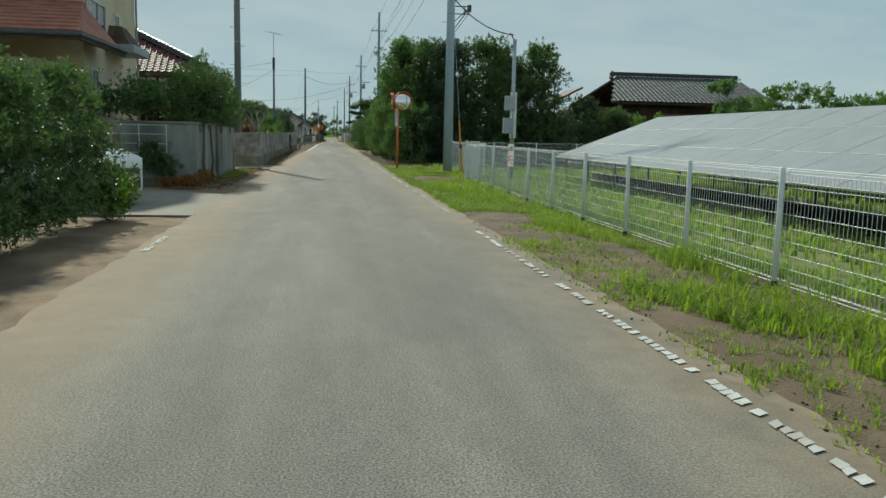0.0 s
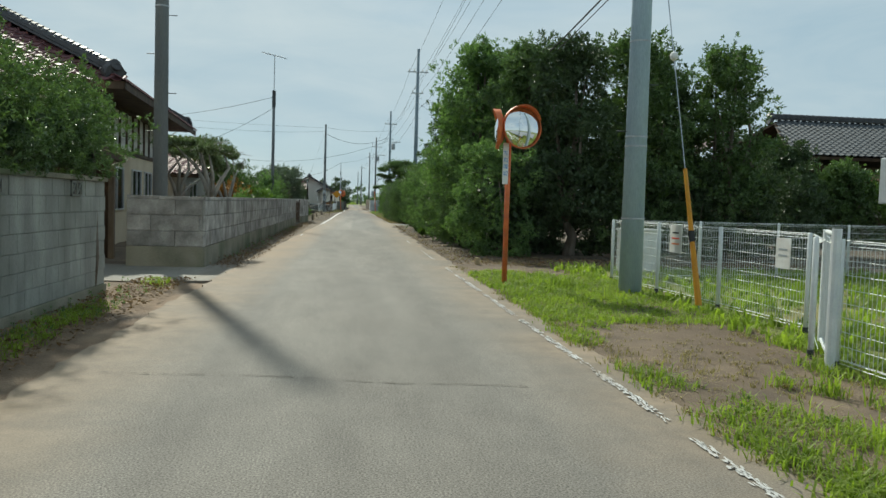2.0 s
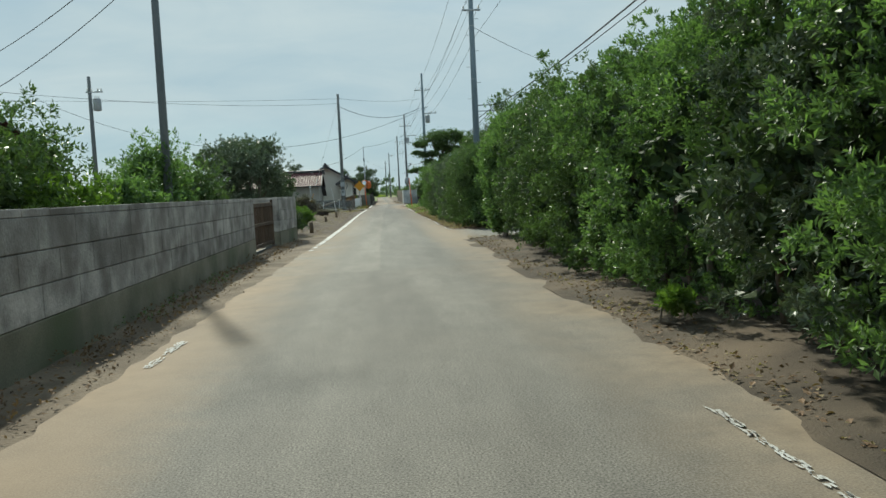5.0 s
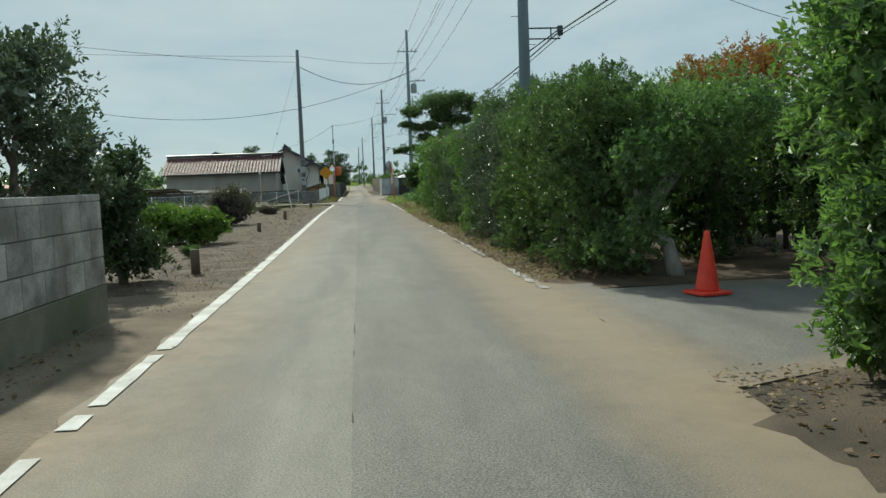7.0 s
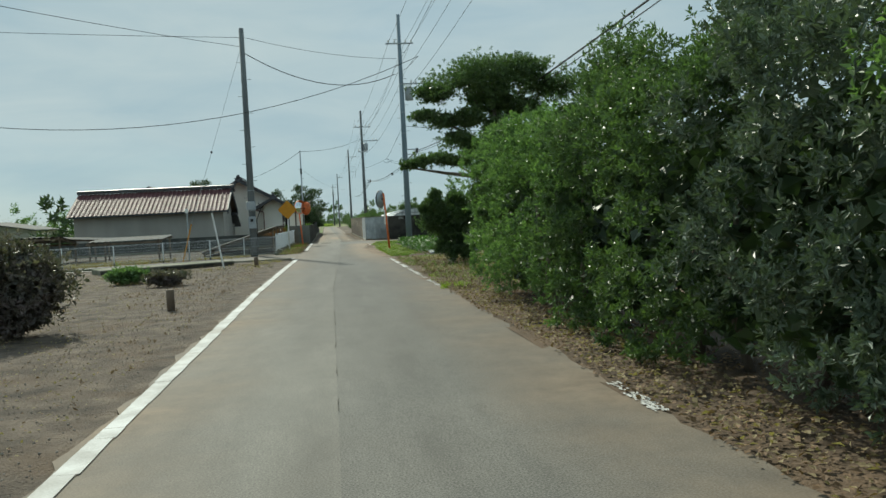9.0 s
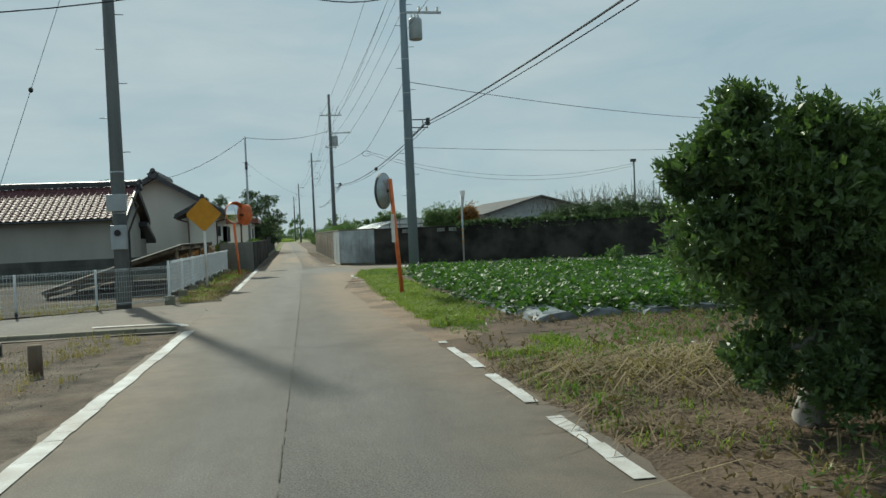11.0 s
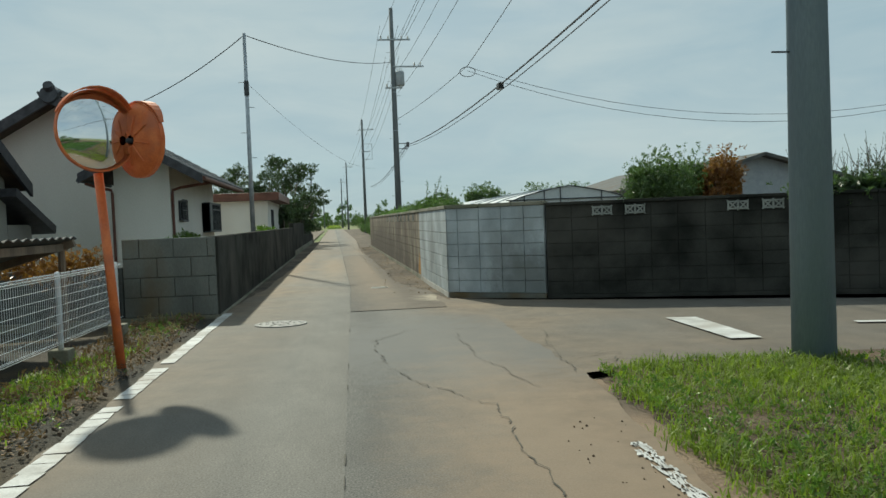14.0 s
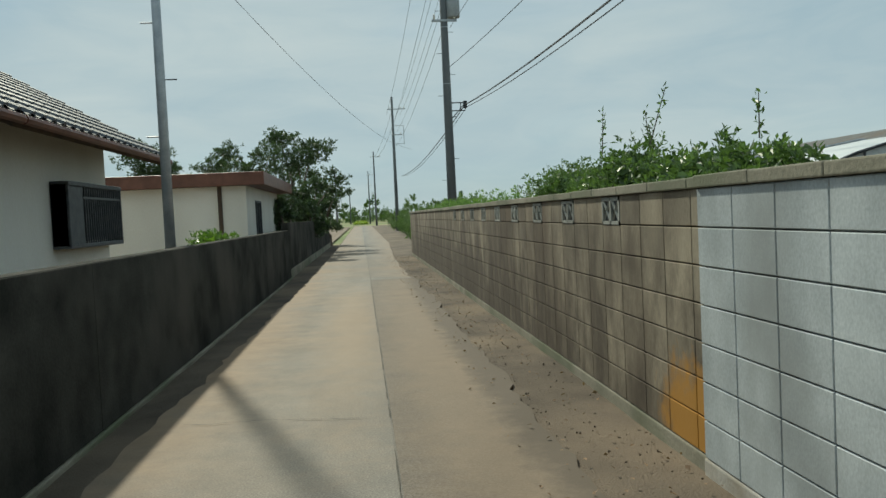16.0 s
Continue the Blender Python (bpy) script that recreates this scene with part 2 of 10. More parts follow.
def crown_arrays(blobs, density, per, size, seed, ragged=0.28, core=True):
    """Leaves of a crown made of uneven lobes (cx, cy, cz, rx, ry, rz), and an inner mass of dark twigs and leaves."""
    rng = np.random.default_rng(seed)
    V, Fq, k = [], [], 0
    for i, (cx, cy, cz, rx, ry, rz) in enumerate(blobs):
        area = 4 * math.pi * ((rx * ry) ** 1.6 / 3 + (rx * rz) ** 1.6 / 3 + (ry * rz) ** 1.6 / 3) ** (1 / 1.6)
        n = max(12, int(area * density * 0.66))
        nc, kk = max(3, n // 7), 8
        dc = unit(rng, nc)
        off = rng.normal(size=(nc * kk, 3)) * 0.2 / max(0.5, (rx + ry + rz) / 3)
        d = np.repeat(dc, kk, 0) + off
        d /= np.linalg.norm(d, axis=1, keepdims=True)
        n = len(d)
        ext = 1 + ragged * lumps(d * np.array([rx, ry, rz]), 1.6, seed * 31 + i) + np.repeat(rng.normal(size=nc), kk) * 0.09 - (off ** 2).sum(1) * 1.6
        ext = np.clip(ext, 0.55, 1.42)
        depth = 1 - rng.random(n) ** 3 * 0.35
        p = np.array([cx, cy, cz]) + d * np.array([rx, ry, rz]) * (ext * depth)[:, None]
        o = d / np.array([rx, ry, rz])
        o /= np.linalg.norm(o, axis=1, keepdims=True)
        v, f = sprigs(p, o, per, size, rng)
        V.append(v)
        Fq.append(f + k)
        k += len(v)
        if core:
            m = max(8, int(area * density * 0.8))
            d = unit(rng, m)
            p = np.array([cx, cy, cz]) + d * np.array([rx, ry, rz]) * rng.uniform(0.25, 0.7, (m, 1))
            v, f = leaf_quads(p, unit(rng, m), unit(rng, m), np.full(m, min(0.13, size * 1.35)), 0.36)
            V.append(v)
            Fq.append(f + k)
            k += len(v)
    return np.concatenate(V), np.concatenate(Fq)


def limbs(shape, base, tops, r0, seed, split=0.45, wob=0.12):
    """Trunk and limbs from base to each of tops, tapering."""
    rng = np.random.default_rng(seed)
    base = Vector(base)
    mean = sum((Vector(t) for t in tops), Vector()) / len(tops)
    fork = base.lerp(mean, split)
    pts = [base.lerp(fork, t) + Vector((rng.normal() * wob * t, rng.normal() * wob * t, 0)) for t in (0, 0.3, 0.65, 1)]
    shape.tube(pts, [r0 * 1.25, r0, r0 * 0.85, r0 * 0.75], 9)
    for t in tops:
        t = Vector(t)
        mid = pts[-1].lerp(t, 0.5) + Vector((rng.normal() * wob, rng.normal() * wob, rng.random() * wob))
        shape.tube([pts[-1], pts[-1].lerp(mid, 0.5) + Vector((0, 0, wob * 0.4)), mid, t], [r0 * 0.6, r0 * 0.5, r0 * 0.36, r0 * 0.12], 6)
    return shape


def tree(name, at, blobs, trunk_r, leaf, label, seed, density=22, per=8, size=0.12, ragged=0.28, category="tree", group="", bark=None, trunk=True, split=0.45):
    """A tree or shrub: trunk with limbs, and a crown of leaf whorls in uneven lobes."""
    t = thing(name, at, label, category, group)
    if trunk:
        tops = [(b[0], b[1], b[2]) for b in blobs]
        part("trunk", limbs(Shape(), (0, 0, -0.1), tops, trunk_r, seed, split), bark or BARK, t, "", True)
    v, f = crown_arrays(blobs, density, per, size, seed, ragged)
    part("crown", np_mesh("crown", v, f), leaf, t)
    return t


def hedge(name, at, length, depth, height, leaf, label, seed, density=55, per=8, size=0.1, rz=0.0, bottom=0.1, bulge=0.22, category="hedge", faces="fbtlr", round_top=0.35, trunks=True, bush=1.9, undercut=0.0, tops=None, sections=()):
    """A hedge along its own +y: grown-together bushes of leafy boughs, twigs and short trunks inside. The front is at x = 0, the back at x = depth.
    tops gives the height along y as (y, height) pairs; sections (y, leaf) changes the leaf from y on."""
    rng = np.random.default_rng(seed)
    t = thing(name, at, label, category, "", rz)
    P, O = [], []
    plan = {"f": (length * height, (-1, 0, 0)), "b": (length * height, (1, 0, 0)), "t": (length * depth, (0, 0, 1)), "l": (depth * height, (0, -1, 0)), "r": (depth * height, (0, 1, 0))}
    for key in faces:
        area, nrm = plan[key]
        n = max(4, int(area * 8))
        u, w = rng.random(n), rng.random(n)
        if key in "fb":
            p = np.stack([np.full(n, 0.0 if key == "f" else depth), u * length, bottom + w * (height - bottom)], 1)
        elif key == "t":
            p = np.stack([w * depth, u * length, np.full(n, height)], 1)
        else:
            p = np.stack([u * depth, np.full(n, 0.0 if key == "l" else length), bottom + w * (height - bottom)], 1)
        P.append(p)
        O.append(np.tile(np.array(nrm, float), (n, 1)))
    p, o = np.concatenate(P), np.concatenate(O)
    # single bushes along the row, each a little fuller in its middle, drawn in where two meet
    joints = [0.0]
    while joints[-1] < length:
        joints.append(joints[-1] + bush * rng.uniform(0.7, 1.35))
    joints = np.array(joints)
    which = np.clip(np.searchsorted(joints, p[:, 1] + 0.12 * np.sin(p[:, 2] * 2.3)) - 1, 0, len(joints) - 2)
    mids, half = (joints[which] + joints[which + 1]) / 2, (joints[which + 1] - joints[which]) / 2
    full = np.sqrt(np.clip(1 - ((p[:, 1] - mids) / half) ** 2 * 0.92, 0, 1))
    fat = rng.uniform(0.6, 1.25, len(joints))[which]
    tall = rng.normal(size=len(joints))[which] * 0.05 * min(1.0, bulge * 4)
    if tops:
        p[:, 2] = bottom + (p[:, 2] - bottom) * (np.interp(p[:, 1], [q[0] for q in tops], [q[1] for q in tops]) - bottom) / (height - bottom)
    # round the upper edges
    zz = np.clip((p[:, 2] - (height - round_top)) / round_top, 0, 1)
    p[:, 0] += (depth / 2 - p[:, 0]) * zz ** 2 * 0.45
    p[:, 2] += (zz * (full - 0.85) * 0.35 * min(1.0, bulge * 4) + tall * zz)
    side = np.abs(o[:, 0]) > 0.5
    p[:, 0] += np.where(side, o[:, 0] * bulge * 1.5 * (full - 0.72) * fat, 0)
    p[:, 0] -= np.where(side, o[:, 0] * undercut * np.clip(1 - (p[:, 2] - bottom) / 0.8, 0, 1) ** 1.5 * (1.5 - 0.7 * full), 0)
    p += o * (bulge * 0.55 * lumps(p * np.array([1, 1, 0.6]), 1.2, seed) + bulge * 0.7 * lumps(p, 3.4, seed + 5) + rng.normal(size=len(p)) * 0.15)[:, None]
    # every bough carries a dome of rosettes, with gaps between the domes
    kk = max(4, int(density / 8))
    off = rng.normal(size=(len(p) * kk, 3)) * 0.125
    o = np.repeat(o, kk, 0)
    along = (off * o).sum(1, keepdims=True)
    off -= o * along * 0.7
    flat2 = ((off - o * (off * o).sum(1, keepdims=True)) ** 2).sum(1)
    p = np.repeat(p, kk, 0) + off - o * (flat2 * 4.2)[:, None] - o * (rng.random(len(off)) ** 3 * 0.2)[:, None]
    o = o + off / 0.125 * 0.35
    p[:, 2] = np.maximum(p[:, 2], max(0.04, bottom - 0.08) + rng.random(len(p)) * 0.06)
    # inner leaves, in a darker leaf colour than the faces
    m = int(length * depth * height * 120)
    q = rng.random((m, 3)) * np.array([max(0.1, depth - 0.8), length - 0.7, max(0.1, height - bottom - 0.7)]) + np.array([min(0.45, depth / 2), 0.35, bottom + 0.15])
    cuts = [(-9.0, leaf)] + list(sections)
    for k, (y0, mat) in enumerate(cuts):
        y1 = cuts[k + 1][0] if k + 1 < len(cuts) else length + 9.0
        edge = 0.25 * np.sin(p[:, 2] * 3.1 + k)
        inside = (p[:, 1] >= y0 + edge) & (p[:, 1] < y1 + edge)
        qi = q[(q[:, 1] >= y0) & (q[:, 1] < y1)]
        if not inside.any():
            continue
        v, f = sprigs(p[inside], o[inside], per, size, rng)
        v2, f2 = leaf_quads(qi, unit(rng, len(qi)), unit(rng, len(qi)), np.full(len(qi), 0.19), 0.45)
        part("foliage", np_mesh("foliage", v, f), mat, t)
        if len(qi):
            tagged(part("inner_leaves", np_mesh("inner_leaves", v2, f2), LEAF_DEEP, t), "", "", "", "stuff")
    if trunks:
        for k in range(int(length / 0.9)):
            s = Shape()
            y = 0.4 + k * 0.9 + rng.normal() * 0.15
            x = depth * 0.5 + rng.normal() * 0.15
            s.tube([(x, y, -0.08), (x + rng.normal() * 0.08, y + rng.normal() * 0.1, 0.5), (x + rng.normal() * 0.2, y + rng.normal() * 0.2, height * 0.75)], [0.05, 0.04, 0.015], 6)
            part("stem", s, BARK, t, "", True)
    return t


def grass_blades(points, h, rng, wide=0.012, lean=0.45):
    """Bent blades of grass, two quads each, at points."""
    n = len(points)
    a = rng.uniform(0, 6.28, n)
    d = np.stack([np.cos(a), np.sin(a), np.zeros(n)], 1)
    s = np.stack([-np.sin(a), np.cos(a), np.zeros(n)], 1) * wide * rng.uniform(0.7, 1.5, (n, 1))
    hh = (h * rng.uniform(0.45, 1.2, n))[:, None]
    ln = lean * rng.uniform(0.2, 1.3, (n, 1))
    z = np.array([0, 0, 1.0])
    b = points
    m = b + z * hh * 0.6 + d * hh * ln * 0.3
    t = b + z * hh * (1 - 0.25 * ln) + d * hh * ln
    v = np.stack([b - s, b + s, m + s * 0.8, m - s * 0.8, t + s * 0.15, t - s * 0.15], 1).reshape(-1, 3)
    k = np.arange(n)[:, None] * 6
    f = np.concatenate([k + np.array([0, 1, 2, 3]), k + np.array([3, 2, 4, 5])])
    return v, f


def cable(name, a, b, sag, r=0.012, label="black overhead cable strung between utility poles", group="overhead cables", n=14):
    """A cable that hangs from a to b."""
    a, b = Vector(a), Vector(b)
    pts = [a.lerp(b, i / n) - Vector((0, 0, sag * 4 * (i / n) * (1 - i / n))) for i in range(n + 1)]
    return tagged(part(name, Shape().tube(pts, r, 5), CABLE, None), label, "cable", group)


def terrain(name, x0, x1, y0, y1, nx, ny, height, mat, label, category, keep=None):
    """A piece of ground as a grid with height(x, y); keep(x, y) drops cells."""
    gx, gy = np.meshgrid(np.linspace(x0, x1, nx), np.linspace(y0, y1, ny), indexing="ij")
    v = np.stack([gx, gy, height(gx, gy)], -1).reshape(-1, 3)
    i, j = np.meshgrid(np.arange(nx - 1), np.arange(ny - 1), indexing="ij")
    f = np.stack([i * ny + j, (i + 1) * ny + j, (i + 1) * ny + j + 1, i * ny + j + 1], -1).reshape(-1, 4)
    if keep is not None:
        c = v[f].mean(1)
        f = f[keep(c[:, 0], c[:, 1])]
    me = np_mesh(name, v, f)
    me.shade_smooth()
    return structure(name, me, mat, label, category)

# ---------------------------------------------------------------- materials
BARK = material("bark", (0.10, 0.08, 0.06), (0.22, 0.19, 0.16), 6, 0.95, 0.7, 30, streak=0.25, dist=0.02)
PALE_BARK = material("pale_bark", (0.22, 0.21, 0.19), (0.38, 0.36, 0.33), 6, 0.95, 0.5, 30, streak=0.3)
CABLE = material("cable_sheath", (0.02, 0.02, 0.022), (0.035, 0.035, 0.04), 5, 0.6, 0)
CONCRETE_POLE = material("pole_concrete", (0.165, 0.22, 0.265), (0.235, 0.30, 0.35), 3, 0.8, 0.15, 80, streak=0.15, c3=(0.21, 0.27, 0.315))
PALE_POLE = material("pale_steel_pole", (0.33, 0.43, 0.52), (0.42, 0.53, 0.62), 3, 0.55, 0.1, 80, streak=0.15)
DARK_POLE = material("weathered_pole", (0.12, 0.135, 0.145), (0.19, 0.205, 0.21), 3, 0.85, 0.15, 80, streak=0.15)
STEEL = material("galvanised_steel", (0.34, 0.37, 0.40), (0.46, 0.49, 0.51), 8, 0.45, 0.05, 90, metal=0.6)
DARK_STEEL = material("dark_steel", (0.04, 0.045, 0.05), (0.08, 0.085, 0.09), 8, 0.5, 0.05, 90)
WHITE_WIRE = material("white_coated_wire", (0.62, 0.66, 0.68), (0.74, 0.76, 0.76), 6, 0.45, 0)
ORANGE = material("orange_paint", (0.60, 0.13, 0.035), (0.72, 0.20, 0.06), 9, 0.5, 0.05, 60, c3=(0.50, 0.14, 0.06))
YELLOW = material("yellow_paint", (0.52, 0.225, 0.012), (0.60, 0.275, 0.016), 6, 0.45, 0.03)
CONE_RED = material("cone_red", (0.75, 0.05, 0.03), (0.82, 0.09, 0.05), 7, 0.5, 0.05)
WHITE_PAINT = material("white_paint", (0.66, 0.66, 0.64), (0.80, 0.80, 0.78), 5, 0.5, 0.05, c3=(0.6, 0.58, 0.54))
GREY_BOX = material("grey_enamel", (0.30, 0.33, 0.36), (0.38, 0.41, 0.43), 5, 0.45, 0.03)
BLUE_PAINT = material("blue_sign_paint", (0.03, 0.22, 0.55), (0.05, 0.28, 0.62), 6, 0.5, 0)
BLACK = material("black_plastic", (0.015, 0.015, 0.016), (0.03, 0.03, 0.03), 8, 0.5, 0.05)
LEAF_HEDGE = leaf_material("hedge_leaf", (0.043, 0.08, 0.044), (0.225, 0.335, 0.135), rough=0.46, through_light=0.42)
LEAF_DARK = leaf_material("dark_evergreen_leaf", (0.036, 0.066, 0.033), (0.17, 0.25, 0.095), rough=0.41, through_light=0.3)
# darker leaf; shade and distance on the trees are partly put into it
LEAF_DEEP = leaf_material("deep_green_shade_leaf", (0.024, 0.045, 0.026), (0.105, 0.155, 0.065), rough=0.5, through_light=0.2)
LEAF_GLOSS = leaf_material("glossy_grey_leaf", (0.045, 0.07, 0.048), (0.2, 0.25, 0.17), rough=0.38, through_light=0.16)
LEAF_BRIGHT = leaf_material("bright_leaf", (0.055, 0.11, 0.025), (0.19, 0.28, 0.06), through_light=0.4)
LEAF_PINE = leaf_material("pine_needle", (0.07, 0.105, 0.055), (0.21, 0.26, 0.12), through_light=0.15)
LEAF_RUSSET = leaf_material("russet_leaf", (0.16, 0.07, 0.03), (0.34, 0.16, 0.06), through_light=0.4)
LEAF_FIELD = leaf_material("bean_leaf", (0.026, 0.065, 0.017), (0.125, 0.235, 0.045), rough=0.5, through_light=0.32)
LEAF_PINK = leaf_material("flowering_leaf", (0.03, 0.048, 0.03), (0.26, 0.2, 0.21), through_light=0.3)
GRASS = leaf_material("grass_blade", (0.13, 0.185, 0.03), (0.35, 0.42, 0.075), rough=0.55, through_light=0.5, scale=0.8)
FIELD_GRASS = leaf_material("field_grass_blade", (0.095, 0.145, 0.026), (0.3, 0.36, 0.062), rough=0.55, through_light=0.42, scale=1.1)
DRY_GRASS = leaf_material("dry_grass", (0.20, 0.15, 0.08), (0.42, 0.34, 0.20), rough=0.8, through_light=0.3, scale=0.9)
HAY = leaf_material("cut_stalks", (0.08, 0.055, 0.033), (0.32, 0.235, 0.145), rough=0.8, through_light=0.2, scale=1.4)
DEAD_LEAF = leaf_material("dead_leaf", (0.10, 0.06, 0.035), (0.34, 0.22, 0.13), rough=0.8, through_light=0.15)
SOIL = material("soil", (0.06, 0.042, 0.028), (0.145, 0.1, 0.066), 1.6, 0.95, 0.9, 25, c3=(0.16, 0.108, 0.068), dist=0.03)
DRY_SOIL = material("dry_soil", (0.14, 0.108, 0.078), (0.25, 0.20, 0.145), 1.3, 0.95, 0.8, 30, c3=(0.11, 0.085, 0.06), dist=0.025)
TURF = material("turf", (0.12, 0.145, 0.035), (0.24, 0.265, 0.065), 1.2, 0.95, 0.8, 40, c3=(0.24, 0.21, 0.09), dist=0.03)
GRAVEL = material("gravel", (0.06, 0.046, 0.034), (0.185, 0.144, 0.108), 2.4, 0.95, 1.0, 38, c3=(0.13, 0.09, 0.058), dist=0.035)
FIELD = material("far_field", (0.08, 0.12, 0.03), (0.20, 0.24, 0.08), 0.06, 0.95, 0.4, 3, c3=(0.26, 0.20, 0.12))
LINE = material("road_marking", (0.42, 0.41, 0.385), (0.66, 0.66, 0.64), 3, 0.75, 0.3, 70, c3=(0.40, 0.37, 0.33))
BLOCK = material("concrete_block", (0.22, 0.228, 0.208), (0.38, 0.392, 0.358), 2.1, 0.92, 0.35, 70, rand=0.04, streak=0.4, c3=(0.16, 0.165, 0.145))
BLOCK_NEW = material("new_concrete_block", (0.32, 0.355, 0.37), (0.5, 0.545, 0.56), 2.6, 0.95, 0.08, 90, rand=0.07, streak=0.7, c3=(0.28, 0.30, 0.30), spec=0.2)
BLOCK_BROWN = material("stained_block", (0.12, 0.098, 0.07), (0.33, 0.285, 0.21), 1.5, 0.92, 0.2, 60, rand=0.24, streak=0.45, c3=(0.10, 0.075, 0.05))
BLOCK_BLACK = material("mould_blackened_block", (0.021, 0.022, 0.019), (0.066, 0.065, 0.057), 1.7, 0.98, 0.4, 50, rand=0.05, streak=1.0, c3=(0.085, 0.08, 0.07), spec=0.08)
BLOCK_OLD = material("mossy_old_block", (0.11, 0.115, 0.10), (0.20, 0.205, 0.18), 1.8, 0.95, 0.4, 60, rand=0.05, streak=0.4, c3=(0.14, 0.10, 0.05))
BLOCK_DAMP = material("damp_dark_block", (0.05, 0.055, 0.05), (0.11, 0.115, 0.105), 1.8, 0.95, 0.4, 60, rand=0.05, streak=0.4)
STONE = material("tuff_stone_block", (0.225, 0.215, 0.2), (0.48, 0.46, 0.435), 3.2, 0.95, 0.7, 30, rand=0.22, streak=0.9, c3=(0.20, 0.185, 0.17), dist=0.018)
FOOTING = material("mossy_concrete", (0.17, 0.165, 0.12), (0.30, 0.28, 0.22), 1.5, 0.95, 0.4, 50, c3=(0.13, 0.15, 0.09))
PLASTER = material("white_plaster", (0.33, 0.318, 0.285), (0.42, 0.403, 0.366), 0.8, 0.9, 0.1, 60, streak=0.3)
OLD_PLASTER = material("old_white_plaster", (0.66, 0.65, 0.61), (0.78, 0.77, 0.73), 0.9, 0.9, 0.1, 60, streak=0.3, c3=(0.58, 0.56, 0.51))
BUFF_WALL = material("buff_render", (0.62, 0.53, 0.39), (0.72, 0.63, 0.48), 1.0, 0.9, 0.25, 90)
DARK_SOIL = material("dark_soil", (0.06, 0.048, 0.036), (0.145, 0.112, 0.08), 1.1, 0.95, 0.5, 75, c3=(0.19, 0.145, 0.1), dist=0.025)
# near-black: the shade of low ground behind the fence is painted in
SHADE_SOIL = material("shade_soil", (0.03, 0.027, 0.02), (0.08, 0.066, 0.048), 1.2, 0.95, 0.9, 40, c3=(0.12, 0.085, 0.045), dist=0.025)
VERGE_SOIL = material("verge_soil", (0.095, 0.07, 0.047), (0.2, 0.148, 0.1), 1.5, 0.95, 0.7, 45, c3=(0.13, 0.092, 0.06), dist=0.02)
DIRT = material("reddish_dirt", (0.17, 0.118, 0.078), (0.31, 0.225, 0.152), 1.5, 0.95, 0.7, 45, c3=(0.13, 0.10, 0.075), dist=0.02)
CREAM = material("cream_plaster", (0.72, 0.69, 0.61), (0.82, 0.79, 0.71), 0.8, 0.9, 0.1, 60, streak=0.3)
PALE_FOOT = material("pale_concrete_strip", (0.40, 0.39, 0.36), (0.54, 0.53, 0.49), 3, 0.92, 0.35, 50, c3=(0.30, 0.27, 0.22))


def stain(m, colour, centre, reach, drip, scale, sharp, strength):
    """Lays a stain of ragged outline over a material, round a place in the world; drip stretches its grain downwards."""
    n, l = m.node_tree.nodes, m.node_tree.links
    base = n["Principled BSDF"].inputs["Base Color"]
    geo, far_, grain, mix = n.new("ShaderNodeNewGeometry"), n.new("ShaderNodeVectorMath"), n.new("ShaderNodeTexNoise"), n.new("ShaderNodeMixRGB")
    rel, sq, add, ramp, mp = n.new("ShaderNodeVectorMath"), n.new("ShaderNodeVectorMath"), n.new("ShaderNodeMath"), n.new("ShaderNodeMapRange"), n.new("ShaderNodeMapping")
    rel.operation, sq.operation, far_.operation, add.operation = "SUBTRACT", "DIVIDE", "LENGTH", "MULTIPLY_ADD"
    rel.inputs[1].default_value, sq.inputs[1].default_value = centre, reach
    l.new(geo.outputs["Position"], rel.inputs[0])
    l.new(rel.outputs[0], sq.inputs[0])
    l.new(sq.outputs[0], far_.inputs[0])
    mp.inputs["Scale"].default_value = (1, 1, drip)
    l.new(geo.outputs["Position"], mp.inputs["Vector"])
    grain.inputs["Scale"].default_value, grain.inputs["Detail"].default_value, grain.inputs["Roughness"].default_value = scale, 12, 0.74
    l.new(mp.outputs["Vector"], grain.inputs["Vector"])
    add.inputs[1].default_value = 2.2
    l.new(grain.outputs["Fac"], add.inputs[0])
    l.new(far_.outputs["Value"], add.inputs[2])
    ramp.inputs["From Min"].default_value, ramp.inputs["From Max"].default_value = 2.1 - sharp, 2.1 + sharp
    ramp.inputs["To Min"].default_value, ramp.inputs["To Max"].default_value = strength, 0.0
    l.new(add.outputs[0], ramp.inputs["Value"])
    l.new(base.links[0].from_socket, mix.inputs[1])
    mix.inputs[2].default_value = (*colour, 1)
    l.new(ramp.outputs["Result"], mix.inputs["Fac"])
    l.new(mix.outputs["Color"], base)


# old block wall: a long brown damp stain along its middle and an orange lichen bloom at the joint with the new wall
stain(BLOCK_BROWN, (0.05, 0.036, 0.024), (2.66, 146.5, 0.05), (9, 15.5, 1.15), 0.45, 3.0, 0.4, 0.85)
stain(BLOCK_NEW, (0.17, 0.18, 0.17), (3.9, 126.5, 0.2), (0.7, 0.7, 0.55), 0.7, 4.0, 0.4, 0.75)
stain(BLOCK_BROWN, (0.42, 0.20, 0.022), (2.66, 131.9, 0.2), (9, 0.5, 0.3), 0.7, 6.0, 0.3, 0.9)
BEIGE_WALL = material("beige_render", (0.62, 0.53, 0.38), (0.74, 0.64, 0.48), 1.0, 0.9, 0.3, 90)
WOOD_DARK = material("dark_timber", (0.045, 0.03, 0.022), (0.11, 0.075, 0.05), 3, 0.8, 0.3, 40, streak=0.2)
